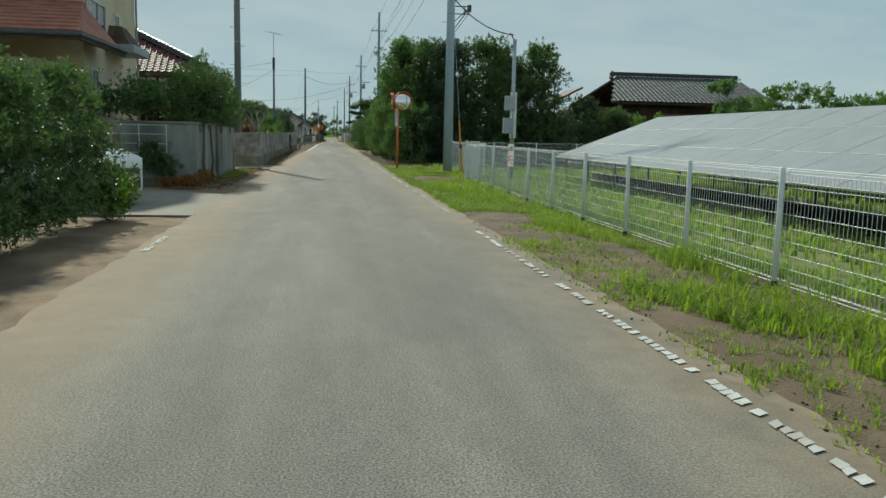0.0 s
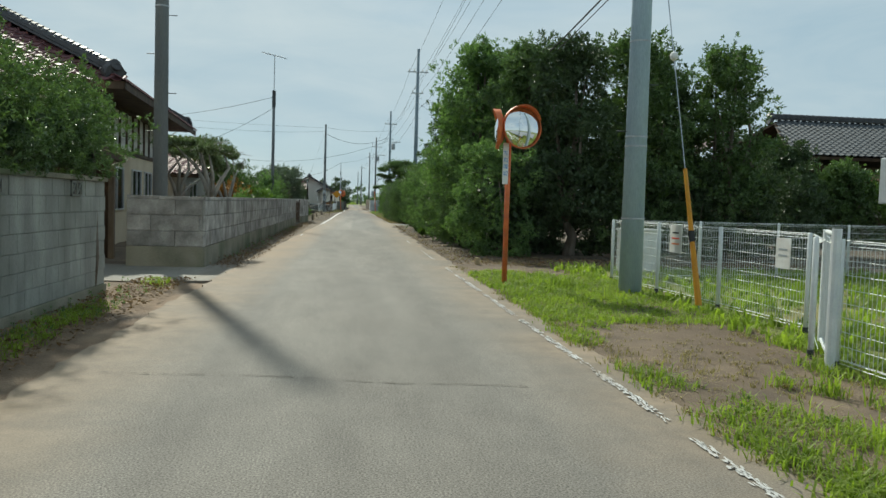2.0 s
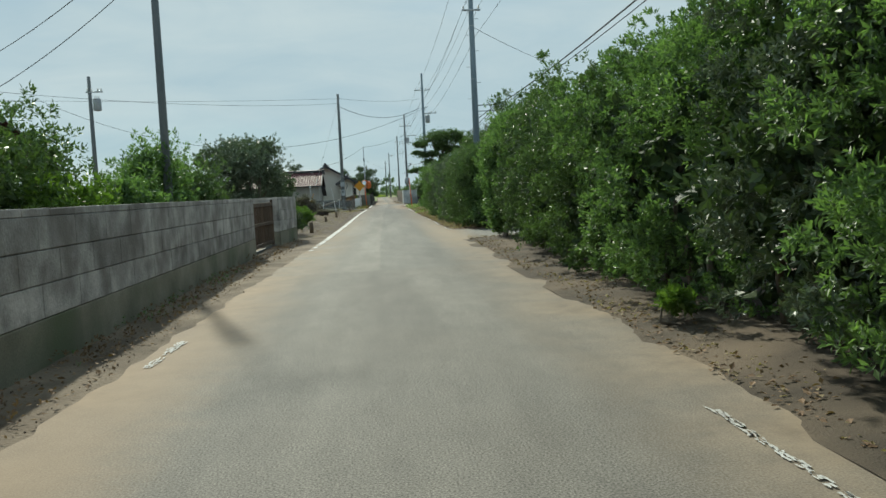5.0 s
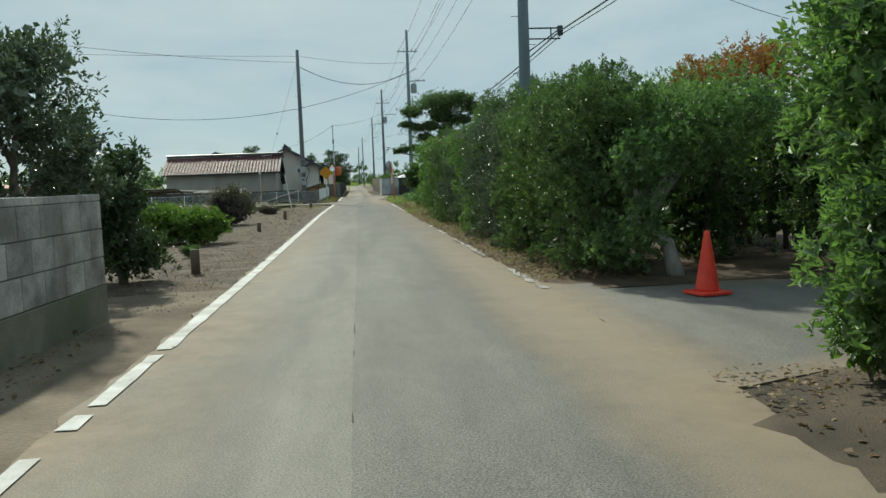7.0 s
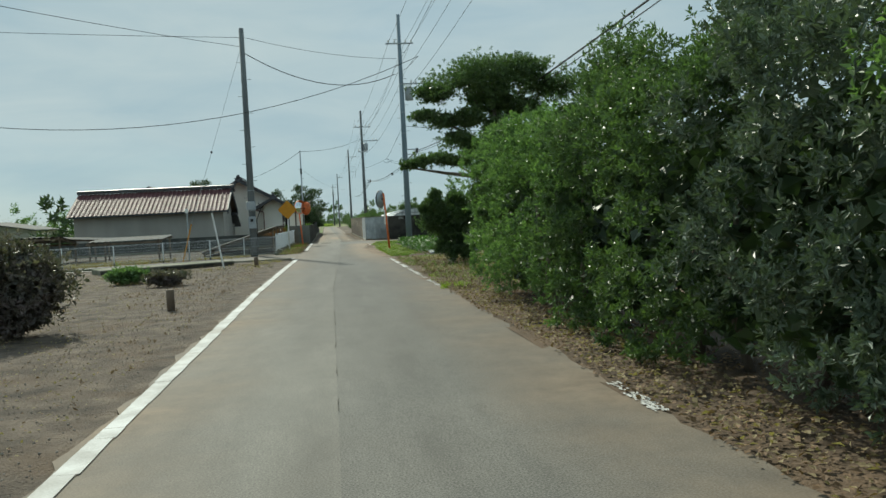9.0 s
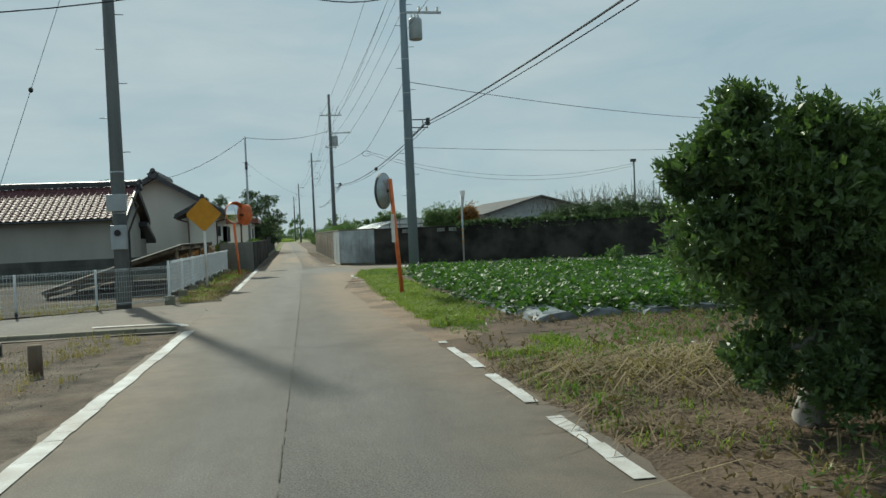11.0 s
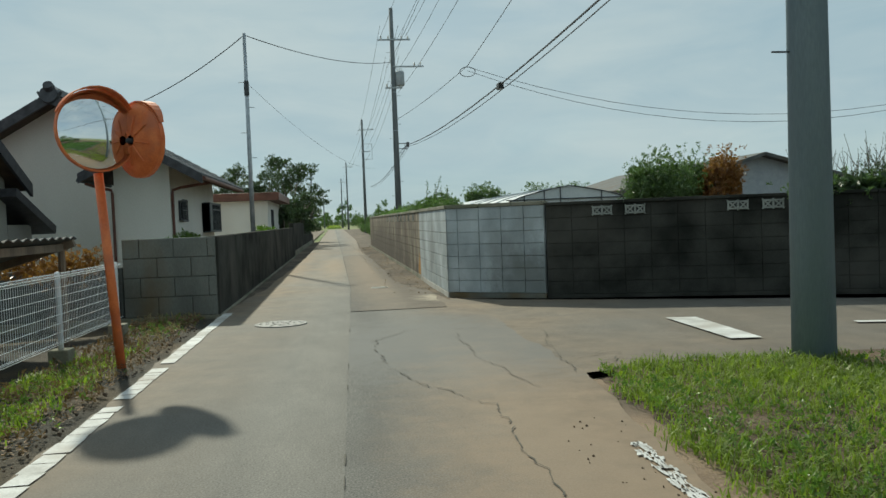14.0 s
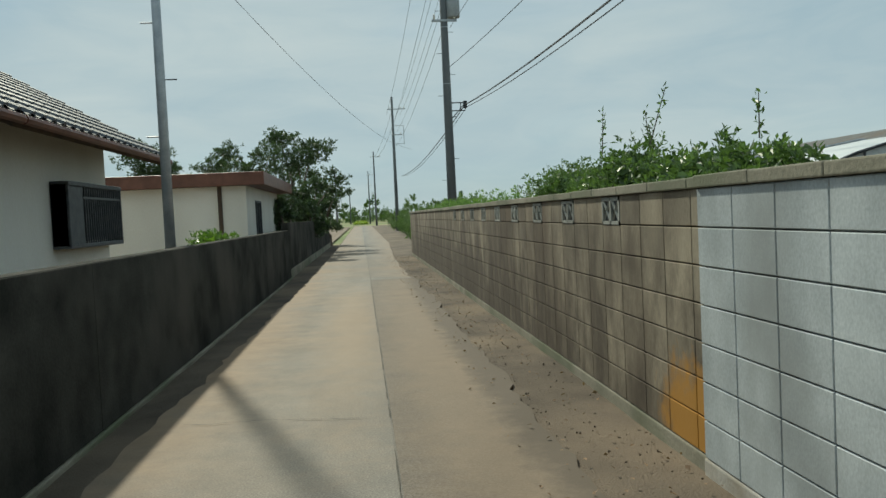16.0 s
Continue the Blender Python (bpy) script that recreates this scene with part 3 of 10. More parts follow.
WOOD_GREY = material("weathered_wood", (0.12, 0.09, 0.065), (0.24, 0.19, 0.14), 4, 0.9, 0.5, 40, streak=0.2)
TILE_RED = material("red_brown_roof_tile", (0.085, 0.034, 0.038), (0.165, 0.075, 0.08), 5, 0.55, 0.06, 40, spec=0.22, rand=0.16)
TILE_GREY = material("grey_roof_tile", (0.05, 0.057, 0.065), (0.10, 0.11, 0.12), 5, 0.62, 0.06, 40, rand=0.1)
TILE_DARK = material("dark_ridge_tile", (0.03, 0.03, 0.035), (0.07, 0.07, 0.078), 6, 0.42, 0.1, 40)
ROOF_RED = material("salmon_roof_slate", (0.30, 0.12, 0.09), (0.42, 0.19, 0.14), 3, 0.75, 0.2, 40)
ROOF_ORANGE = material("orange_roof_tile", (0.40, 0.14, 0.065), (0.50, 0.20, 0.10), 3, 0.7, 0.2, 40)
FASCIA = material("brown_fascia", (0.11, 0.045, 0.03), (0.18, 0.075, 0.05), 4, 0.5, 0.05)
# pale grey base: the sky's reflection is put into naturally dark glass
PANEL = material("sky_toned_solar_glass", (0.25, 0.255, 0.265), (0.31, 0.315, 0.32), 3, 0.3, 0, spec=1.0)
ALU = material("aluminium", (0.56, 0.58, 0.60), (0.68, 0.70, 0.72), 6, 0.4, 0.03, metal=0.7)
PLASTIC_SHEET = material("greenhouse_film", (0.55, 0.58, 0.58), (0.70, 0.72, 0.71), 1.5, 0.4, 0.1, 20)
MULCH = material("mulch_film", (0.13, 0.15, 0.17), (0.27, 0.30, 0.33), 5, 0.42, 0.4, 30)
METAL_SHEET = material("grey_metal_sheet", (0.075, 0.08, 0.08), (0.13, 0.135, 0.13), 2, 0.85, 0.1, 30, streak=0.3, c3=(0.11, 0.09, 0.07))
GLASS_DARK = material("window_glass", (0.02, 0.024, 0.028), (0.035, 0.04, 0.045), 2, 0.08, 0, spec=0.8)
MIRROR = bpy.data.materials.new("mirror_face")
MIRROR.use_nodes = True
MIRROR.node_tree.nodes["Principled BSDF"].inputs["Base Color"].default_value = (0.78, 0.80, 0.80, 1)
MIRROR.node_tree.nodes["Principled BSDF"].inputs["Metallic"].default_value = 1.0
MIRROR.node_tree.nodes["Principled BSDF"].inputs["Roughness"].default_value = 0.06
CAR_WHITE = material("white_car_paint", (0.70, 0.71, 0.72), (0.76, 0.77, 0.78), 3, 0.25, 0, spec=0.6)
RUBBER = material("tyre_rubber", (0.015, 0.015, 0.015), (0.03, 0.03, 0.03), 8, 0.9, 0.1)
LAMP_GLASS = material("lamp_glass", (0.5, 0.52, 0.54), (0.6, 0.62, 0.64), 8, 0.1, 0)
WOOD_DRY = material("dry_wood", (0.28, 0.21, 0.12), (0.42, 0.34, 0.2), 5, 0.9, 0.4, 40, streak=0.3)
RUST = material("rusty_plate", (0.22, 0.12, 0.06), (0.36, 0.22, 0.13), 12, 0.8, 0.3, 50)
IRON = material("cast_iron", (0.16, 0.155, 0.14), (0.30, 0.29, 0.27), 12, 0.6, 0.3, 50)


def road_material(name, c1, c2, dirt, speck):
    """Worn paving: broad tone patches, grit, and tan dust that gathers towards the edges (attribute 'edge', metres from the edge)."""
    m = bpy.data.materials.new(name)
    m.use_nodes = True
    n, l = m.node_tree.nodes, m.node_tree.links
    b = n["Principled BSDF"]
    co = n.new("ShaderNodeTexCoord")
    mp = n.new("ShaderNodeMapping")
    mp.inputs["Scale"].default_value = (1.0, 0.09, 1.0)
    l.new(co.outputs["Object"], mp.inputs["Vector"])
    broad, grit, stain = n.new("ShaderNodeTexNoise"), n.new("ShaderNodeTexNoise"), n.new("ShaderNodeTexNoise")
    broad.inputs["Scale"].default_value, broad.inputs["Detail"].default_value = 1.3, 8
    grit.inputs["Scale"].default_value, grit.inputs["Detail"].default_value = 85, 4
    stain.inputs["Scale"].default_value, stain.inputs["Detail"].default_value = 0.55, 7
    l.new(mp.outputs["Vector"], broad.inputs["Vector"])
    l.new(co.outputs["Object"], grit.inputs["Vector"])
    l.new(co.outputs["Object"], stain.inputs["Vector"])
    r = n.new("ShaderNodeValToRGB")
    r.color_ramp.elements[0].position, r.color_ramp.elements[1].position = 0.32, 0.68
    r.color_ramp.elements[0].color, r.color_ramp.elements[1].color = (*c1, 1), (*c2, 1)
    l.new(broad.outputs["Fac"], r.inputs["Fac"])
    g, gr = n.new("ShaderNodeMixRGB"), n.new("ShaderNodeValToRGB")
    gr.color_ramp.elements[0].position, gr.color_ramp.elements[1].position = 0.35, 0.7
    g.blend_type, g.inputs["Fac"].default_value = "OVERLAY", speck
    l.new(grit.outputs["Fac"], gr.inputs["Fac"])
    l.new(r.outputs["Color"], g.inputs[1])
    l.new(gr.outputs["Color"], g.inputs[2])
    # worn and patched places a hand to a metre wide
    wear, wr, wm = n.new("ShaderNodeTexNoise"), n.new("ShaderNodeValToRGB"), n.new("ShaderNodeMixRGB")
    wear.inputs["Scale"].default_value, wear.inputs["Detail"].default_value, wear.inputs["Roughness"].default_value = 2.2, 13, 0.78
    wr.color_ramp.elements[0].position, wr.color_ramp.elements[1].position = 0.34, 0.66
    wr.color_ramp.elements[0].color, wr.color_ramp.elements[1].color = (0.8, 0.795, 0.785, 1), (1.12, 1.11, 1.09, 1)
    wm.blend_type, wm.inputs["Fac"].default_value = "MULTIPLY", 1.0
    wmap = n.new("ShaderNodeMapping")
    wmap.inputs["Scale"].default_value = (1.0, 0.4, 1.0)
    l.new(co.outputs["Object"], wmap.inputs["Vector"])
    l.new(wmap.outputs["Vector"], wear.inputs["Vector"])
    l.new(wear.outputs["Fac"], wr.inputs["Fac"])
    l.new(g.outputs["Color"], wm.inputs[1])
    l.new(wr.outputs["Color"], wm.inputs[2])
    at = n.new("ShaderNodeAttribute")
    at.attribute_name = "edge"
    mr = n.new("ShaderNodeMapRange")
    mr.inputs["From Min"].default_value, mr.inputs["From Max"].default_value = 0.0, 1.15
    mr.inputs["To Min"].default_value, mr.inputs["To Max"].default_value = 1.0, 0.06
    l.new(at.outputs["Fac"], mr.inputs["Value"])
    sr = n.new("ShaderNodeMapRange")
    sr.inputs["From Min"].default_value, sr.inputs["From Max"].default_value = 0.32, 0.68
    sr.inputs["To Min"].default_value, sr.inputs["To Max"].default_value = 0.35, 1.25
    l.new(stain.outputs["Fac"], sr.inputs["Value"])
    mu = n.new("ShaderNodeMath")
    mu.operation, mu.use_clamp = "MULTIPLY", True
    l.new(mr.outputs["Result"], mu.inputs[0])
    l.new(sr.outputs["Result"], mu.inputs[1])
    dm = n.new("ShaderNodeMixRGB")
    # the dust itself is mottled: grit, damp and swept patches
    mott, mx = n.new("ShaderNodeTexNoise"), n.new("ShaderNodeValToRGB")
    mott.inputs["Scale"].default_value, mott.inputs["Detail"].default_value, mott.inputs["Roughness"].default_value = 2.6, 10, 0.72
    l.new(co.outputs["Object"], mott.inputs["Vector"])
    mx.color_ramp.elements[0].position, mx.color_ramp.elements[1].position = 0.36, 0.64
    mx.color_ramp.elements[0].color = (dirt[0] * 0.68, dirt[1] * 0.68, dirt[2] * 0.7, 1)
    mx.color_ramp.elements[1].color = (dirt[0] * 1.12, dirt[1] * 1.12, dirt[2] * 1.12, 1)
    l.new(mott.outputs["Fac"], mx.inputs["Fac"])
    l.new(mx.outputs["Color"], dm.inputs[2])
    l.new(mu.outputs[0], dm.inputs["Fac"])
    l.new(wm.outputs["Color"], dm.inputs[1])
    # lower exposure along the lane, put into the paving colour by an attribute
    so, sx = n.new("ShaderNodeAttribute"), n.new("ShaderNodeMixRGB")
    so.attribute_name, sx.blend_type = "dimmed", "MULTIPLY"
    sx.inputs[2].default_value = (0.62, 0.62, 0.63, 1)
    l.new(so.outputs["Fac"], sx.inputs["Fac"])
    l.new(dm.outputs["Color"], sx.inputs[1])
    l.new(sx.outputs["Color"], b.inputs["Base Color"])
    b.inputs["Roughness"].default_value, b.inputs["Specular IOR Level"].default_value = 0.82, 0.35
    bp = n.new("ShaderNodeBump")
    bp.inputs["Strength"].default_value, bp.inputs["Distance"].default_value = 0.3, 0.005
    l.new(grit.outputs["Fac"], bp.inputs["Height"])
    l.new(bp.outputs["Normal"], b.inputs["Normal"])
    return m


ASPHALT = road_material("worn_asphalt", (0.148, 0.141, 0.127), (0.225, 0.213, 0.19), (0.29, 0.225, 0.155), 0.6)
ASPHALT_PALE = road_material("pale_worn_paving", (0.175, 0.167, 0.149), (0.26, 0.248, 0.22), (0.28, 0.212, 0.142), 0.35)
ASPHALT_DARK = road_material("dark_asphalt", (0.14, 0.137, 0.126), (0.22, 0.214, 0.194), (0.27, 0.206, 0.142), 0.5)
ROAD_PATCH = road_material("brown_patched_paving", (0.105, 0.096, 0.083), (0.16, 0.146, 0.125), (0.18, 0.14, 0.10), 0.6)
DRIVE = road_material("driveway_concrete", (0.22, 0.215, 0.195), (0.29, 0.28, 0.25), (0.22, 0.18, 0.135), 0.3)
# tracked and blown dust, soil spilled over the edges, an older dark repair at the crossing
stain(ASPHALT, (0.27, 0.195, 0.125), (-2.5, 3.0, 0), (0.6, 9, 9), 1, 2.2, 0.6, 0.45)
stain(ASPHALT, (0.31, 0.215, 0.13), (-2.15, 42, 0), (0.5, 15, 9), 1, 2.2, 0.6, 0.45)
stain(ASPHALT_DARK, (0.31, 0.24, 0.16), (1.85, 63, 0), (0.5, 7, 9), 1, 2.0, 0.6, 0.5)
stain(ASPHALT_DARK, (0.15, 0.148, 0.14), (2.0, 122.4, 0), (1.5, 2.0, 9), 1, 3.0, 0.35, 0.7)
stain(ASPHALT_DARK, (0.30, 0.215, 0.14), (2.0, 117.8, 0), (0.7, 3.0, 9), 1, 2.2, 0.6, 0.5)
stain(ASPHALT_DARK, (0.29, 0.205, 0.13), (1.7, 109.5, 0), (0.55, 7, 9), 1, 2.2, 0.6, 0.45)
stain(ASPHALT_PALE, (0.36, 0.25, 0.15), (0.75, 138.5, 0), (0.35, 4.5, 9), 1, 2.4, 0.6, 0.45)
stain(ASPHALT_PALE, (0.33, 0.22, 0.13), (-0.55, 141, 0), (0.4, 9, 9), 1, 2.4, 0.6, 0.45)
stain(ROAD_PATCH, (0.27, 0.195, 0.125), (1.55, 136.5, 0), (0.5, 10, 9), 1, 2.2, 0.6, 0.5)
stain(ROAD_PATCH, (0.42, 0.36, 0.27), (2.27, 127.3, 0), (0.26, 0.5, 9), 1, 3.0, 0.3, 0.8)
stain(ROAD_PATCH, (0.10, 0.078, 0.056), (2.05, 138, 0), (0.26, 14, 9), 1, 4.0, 0.35, 0.9)
# ---------------------------------------------------------------- ground and road
def curve(table):
    ys, xs = [a for a, _ in table], [b for _, b in table]
    return lambda y: np.interp(y, ys, xs)


ROAD_L = curve([(-60, -2.85), (5, -2.75), (30, -2.6), (45, -2.3), (56, -2.05), (66, -1.85), (75, -1.72), (93, -1.55), (104, -1.25), (112, -1.1), (127, -0.95), (131, -0.68), (135, -0.57), (145, -0.38), (160, -0.27), (260, -0.27)])
ROAD_R = curve([(-60, 1.85), (30, 1.95), (36, 2.0), (60, 2.2), (85, 2.15), (97, 2.3), (102, 2.02), (106, 1.78), (112, 1.76), (114, 2.0), (117, 2.42), (120, 2.75), (126, 2.75), (128.5, 2.35), (131, 2.0), (156, 1.95), (170, 2.3), (260, 2.5)])
JOINT = curve([(-60, -0.3), (52, -0.24), (60, -0.20), (72, -0.06), (90, 0.08), (98, 0.3), (110, 0.62), (117, 0.74), (122, 0.86), (130, 1.04), (145, 1.05), (260, 0.95)])


def strip(name, left, right, y0, y1, z, mat, label, category, step=0.5, n=9, edges="lr", thick=0.12, edge_max=None):
    """A paved strip between two curves; stores the distance to its worn edges."""
    ys = np.arange(y0, y1 + step / 2, step)
    fray = np.stack([0 * ys, ys, 0 * ys], 1)
    a = left(ys) + (0.05 * lumps(fray, 1.3, 5) + 0.05 * lumps(fray, 4.5, 6) if "l" in edges else 0)
    b = right(ys) + (0.05 * lumps(fray, 1.2, 7) + 0.05 * lumps(fray, 4.0, 8) if "r" in edges else 0)
    t = np.linspace(0, 1, n)
    x = a[:, None] * (1 - t) + b[:, None] * t
    y = np.repeat(ys[:, None], n, 1)
    zz = np.full_like(x, z) + 0.0015 * np.sin(x * 2.1 + y * 0.6) * np.sin(y * 0.9)
    v = np.stack([x, y, zz], -1).reshape(-1, 3)
    i, j = np.meshgrid(np.arange(len(ys) - 1), np.arange(n - 1), indexing="ij")
    f = np.stack([i * n + j, i * n + j + 1, (i + 1) * n + j + 1, (i + 1) * n + j], -1).reshape(-1, 4)
    # skirts at both sides
    k = len(v)
    low = v.copy().reshape(len(ys), n, 3)[:, [0, n - 1]].reshape(-1, 3)
    low[:, 2] -= thick
    r = np.arange(len(ys) - 1)
    f2 = np.concatenate([np.stack([r * n, (r + 1) * n, k + (r + 1) * 2, k + r * 2], -1), np.stack([(r + 1) * n + n - 1, r * n + n - 1, k + r * 2 + 1, k + (r + 1) * 2 + 1], -1)])
    me = np_mesh(name, np.concatenate([v, low]), np.concatenate([f, f2]))
    e = np.full_like(x, 9.0)
    if "l" in edges:
        e = np.minimum(e, (x - a[:, None]) * np.interp(y, [118, 130], [1.0, 0.55]))
    if "r" in edges:
        e = np.minimum(e, (b[:, None] - x) * np.interp(y, [98, 105, 122, 129], [1.0, 0.62, 0.65, 0.9]))
    at = me.attributes.new("edge", "FLOAT", "POINT")
    at.data.foreach_set("value", np.concatenate([e.ravel(), np.zeros(len(low))]).astype(np.float32))
    so = me.attributes.new("dimmed", "FLOAT", "POINT")
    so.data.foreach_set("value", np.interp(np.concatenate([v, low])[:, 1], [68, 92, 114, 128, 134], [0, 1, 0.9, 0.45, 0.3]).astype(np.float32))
    return structure(name, me, mat, label, category)


def flat_paving(name, outline, z, mat, label, category, thick=0.1):
    """A paved piece over an outline, with its worn rim."""
    bm = bmesh.new()
    lay = bm.verts.layers.float.new("edge")
    dim_lay = bm.verts.layers.float.new("dimmed")
    fine = []
    for (xa, ya), (xb, yb) in zip(outline, outline[1:] + outline[:1]):
        m = max(1, int(math.hypot(xb - xa, yb - ya) / 0.25))
        fine += [(xa + (xb - xa) * q / m, ya + (yb - ya) * q / m) for q in range(m)]
    fp = np.array([(x, y, 0) for x, y in fine])
    outline = [(x + u, y + w) for (x, y), u, w in zip(fine, 0.06 * lumps(fp, 3.0, 21), 0.06 * lumps(fp, 3.0, 22))]
    n = len(outline)
    cx, cy = sum(p[0] for p in outline) / n, sum(p[1] for p in outline) / n
    rim = [bm.verts.new((x, y, z)) for x, y in outline]
    inner = [bm.verts.new((cx + (x - cx) * 0.75, cy + (y - cy) * 0.75, z)) for x, y in outline]
    low = [bm.verts.new((x, y, z - thick)) for x, y in outline]
    for i in range(n):
        j = (i + 1) % n
        bm.faces.new((rim[i], rim[j], inner[j], inner[i]))
        bm.faces.new((low[i], low[j], rim[j], rim[i]))
    bm.faces.new(inner)
    for p in rim:
        p[lay] = 0.15
    for p in inner:
        p[lay] = 1.2
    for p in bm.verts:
        p[dim_lay] = float(np.interp(p.co.y, [68, 92, 114, 128], [0, 1, 0.9, 0.6]))
    me = bpy.data.meshes.new(name)
    bm.to_mesh(me)
    bm.free()
    return structure(name, me, mat, label, category)


# one sheet of ground that reaches the horizon
far = Shape()
far.add([(-3500, -3500, -0.16), (3500, -3500, -0.16), (3500, 3500, -0.16), (-3500, 3500, -0.16)], [(0, 1, 2, 3)])
structure("ground", far, FIELD, "flat farmland of grass and bare soil reaching the horizon", "ground")

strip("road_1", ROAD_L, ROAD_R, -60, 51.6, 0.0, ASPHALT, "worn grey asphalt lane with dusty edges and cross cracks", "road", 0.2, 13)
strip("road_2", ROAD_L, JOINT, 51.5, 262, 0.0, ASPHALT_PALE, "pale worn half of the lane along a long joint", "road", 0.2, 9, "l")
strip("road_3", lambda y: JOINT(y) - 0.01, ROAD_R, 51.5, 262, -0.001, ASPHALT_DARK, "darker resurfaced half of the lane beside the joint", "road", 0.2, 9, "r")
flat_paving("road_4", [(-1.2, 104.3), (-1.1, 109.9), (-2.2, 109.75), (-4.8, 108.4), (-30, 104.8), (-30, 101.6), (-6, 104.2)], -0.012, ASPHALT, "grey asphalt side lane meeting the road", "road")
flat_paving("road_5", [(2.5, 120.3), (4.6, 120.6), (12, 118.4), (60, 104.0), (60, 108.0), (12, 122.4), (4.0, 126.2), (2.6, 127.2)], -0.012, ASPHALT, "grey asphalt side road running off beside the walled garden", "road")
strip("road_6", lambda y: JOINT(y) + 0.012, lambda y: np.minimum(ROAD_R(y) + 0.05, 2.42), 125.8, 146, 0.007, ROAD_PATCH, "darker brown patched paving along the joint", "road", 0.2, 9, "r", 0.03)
flat_paving("driveway_1", [(-2.6, 8.6), (-2.55, 13.2), (-4.0, 14.4), (-9, 15.0), (-9, 9.6), (-4.0, 8.6)], -0.01, DRIVE, "pale concrete driveway apron", "driveway")
flat_paving("driveway_2", [(2.1, 59.6), (3.2, 59.9), (9.0, 60.2), (9.0, 64.0), (3.6, 64.4), (2.15, 66.2)], -0.01, ASPHALT_DARK, "asphalt driveway apron between the hedges", "driveway")
flat_paving("driveway_3", [(-2.6, 26.9), (-2.5, 30.2), (-3.4, 30.0), (-9, 29.6), (-9, 26.9), (-3.4, 26.6)], -0.01, DRIVE, "concrete drive between two garden walls", "driveway")


def bumpy(base, amp, k=1.0):
    def h(x, y):
        return base + amp * (np.sin(x * 1.9 * k + y * 0.7) * np.sin(y * 1.3 * k - x * 0.4) + 0.6 * np.sin(x * 4.1 * k + 1.3) * np.sin(y * 3.7 * k + x))
    return h


terrain("verge_1", 1.7, 4.4, -30, 33, 28, 240, lambda x, y: np.where(x < 1.95, -0.03, 0) + bumpy(0.0, 0.022)(x, y), VERGE_SOIL, "grassy roadside verge of turf and bare soil patches", "verge")
terrain("verge_2", 4.4, 40, -40, 32, 60, 110, bumpy(-0.02, 0.03), TURF, "rough grass under the solar panels", "grass")
# dark brown soil whose tone also takes in the grove's shade
terrain("verge_3", 1.9, 45, 32, 59.9, 90, 80, lambda x, y: bumpy(0.0, 0.02)(x, y) + np.clip((x - 2.0) * 0.06, -0.05, 0.06) * np.clip((y - 32) / 6, 0, 1) - 0.07 * np.clip((y - 58.9) / 0.8, 0, 1) * np.clip((3.6 - x) / 0.8, 0.3, 1), DARK_SOIL, "brown leaf-strewn soil strip under the hedge", "verge")
terrain("verge_4", 2.05, 45, 64.2, 90.2, 90, 80, lambda x, y: bumpy(-0.01, 0.02)(x, y), SOIL, "brown leaf-strewn soil strip under the hedge", "verge")
terrain("verge_5", 2.0, 45, 90, 101.6, 110, 60, lambda x, y: bumpy(0.0, 0.03)(x, y) - np.where(x < 2.3, 0.03, 0), SOIL, "soil with cut dry grass under the trees", "verge")
terrain("verge_12", 3.0, 45, 59.8, 64.3, 60, 12, bumpy(-0.035, 0.008), SOIL, "soil yard inside the driveway", "verge")
terrain("verge_13", 2.0, 60, 101.5, 121.5, 110, 60, lambda x, y: bumpy(0.0, 0.02)(x, y) - 0.075 * np.clip((2.95 - x) / 0.25, 0, 1), SOIL, "dark field soil edged with turf", "field", lambda x, y: (x > ROAD_R(y) - 0.45) & (y < 120.6 - np.clip(x - 4.6, 0, 99) * 0.302))
terrain("verge_14", 1.55, 2.95, 98.0, 119.4, 24, 150, lambda x, y: bumpy(-0.012, 0.007, 2.0)(x, y) - 0.05 * np.clip((x - 2.55) / 0.4, 0, 1) - 0.05 * np.clip((99.5 - y) / 1.5, 0, 1), DIRT, "reddish tan dirt shoulder worn by tyres", "verge", lambda x, y: x > ROAD_R(y) - 0.2)
terrain("verge_6", -9.5, -2.0, -30, 30.5, 40, 200, lambda x, y: bumpy(-0.045, 0.014)(x, y), DIRT, "dusty brown road shoulder", "verge")
terrain("verge_7", -30, -1.5, 30.0, 66, 60, 120, lambda x, y: bumpy(-0.03, 0.018)(x, y), DRY_SOIL, "dusty shoulder and yard soil behind the stone wall", "verge")
terrain("verge_8", -30, -1.3, 66, 104.2, 70, 130, lambda x, y: bumpy(-0.03, 0.02)(x, y), GRAVEL, "gravelly bare roadside plot", "verge")
terrain("verge_9", -32, -0.8, 104.0, 127.5, 90, 90, lambda x, y: bumpy(-0.03, 0.015)(x, y) - np.clip((-x - 2.0) * 0.25, 0, 0.08), SHADE_SOIL, "weedy soil bank beside the road", "verge", lambda x, y: y > np.interp(x, [-32, -4.8, -2.2, -1.1], [104.3, 108.3, 109.6, 109.8]))
terrain("verge_10", -20, -0.9, 127.0, 262, 30, 120, bumpy(-0.05, 0.02), DRY_SOIL, "yard soil behind the garden wall", "verge")
terrain("verge_15", 2.45, 5.0, 118.9, 121.4, 20, 20, bumpy(-0.04, 0.006, 2.0), DIRT, "reddish tan dirt at the field corner", "verge")
terrain("verge_16", -0.98, -0.2, 126.4, 172, 10, 220, bumpy(-0.016, 0.008, 3.0), DARK_SOIL, "dark ground strip at the foot of the low wall", "verge")
terrain("verge_11", 1.6, 40, 126.9, 262, 130, 220, lambda x, y: bumpy(-0.022, 0.012)(x, y), DARK_SOIL, "damp garden soil along the block wall", "verge")


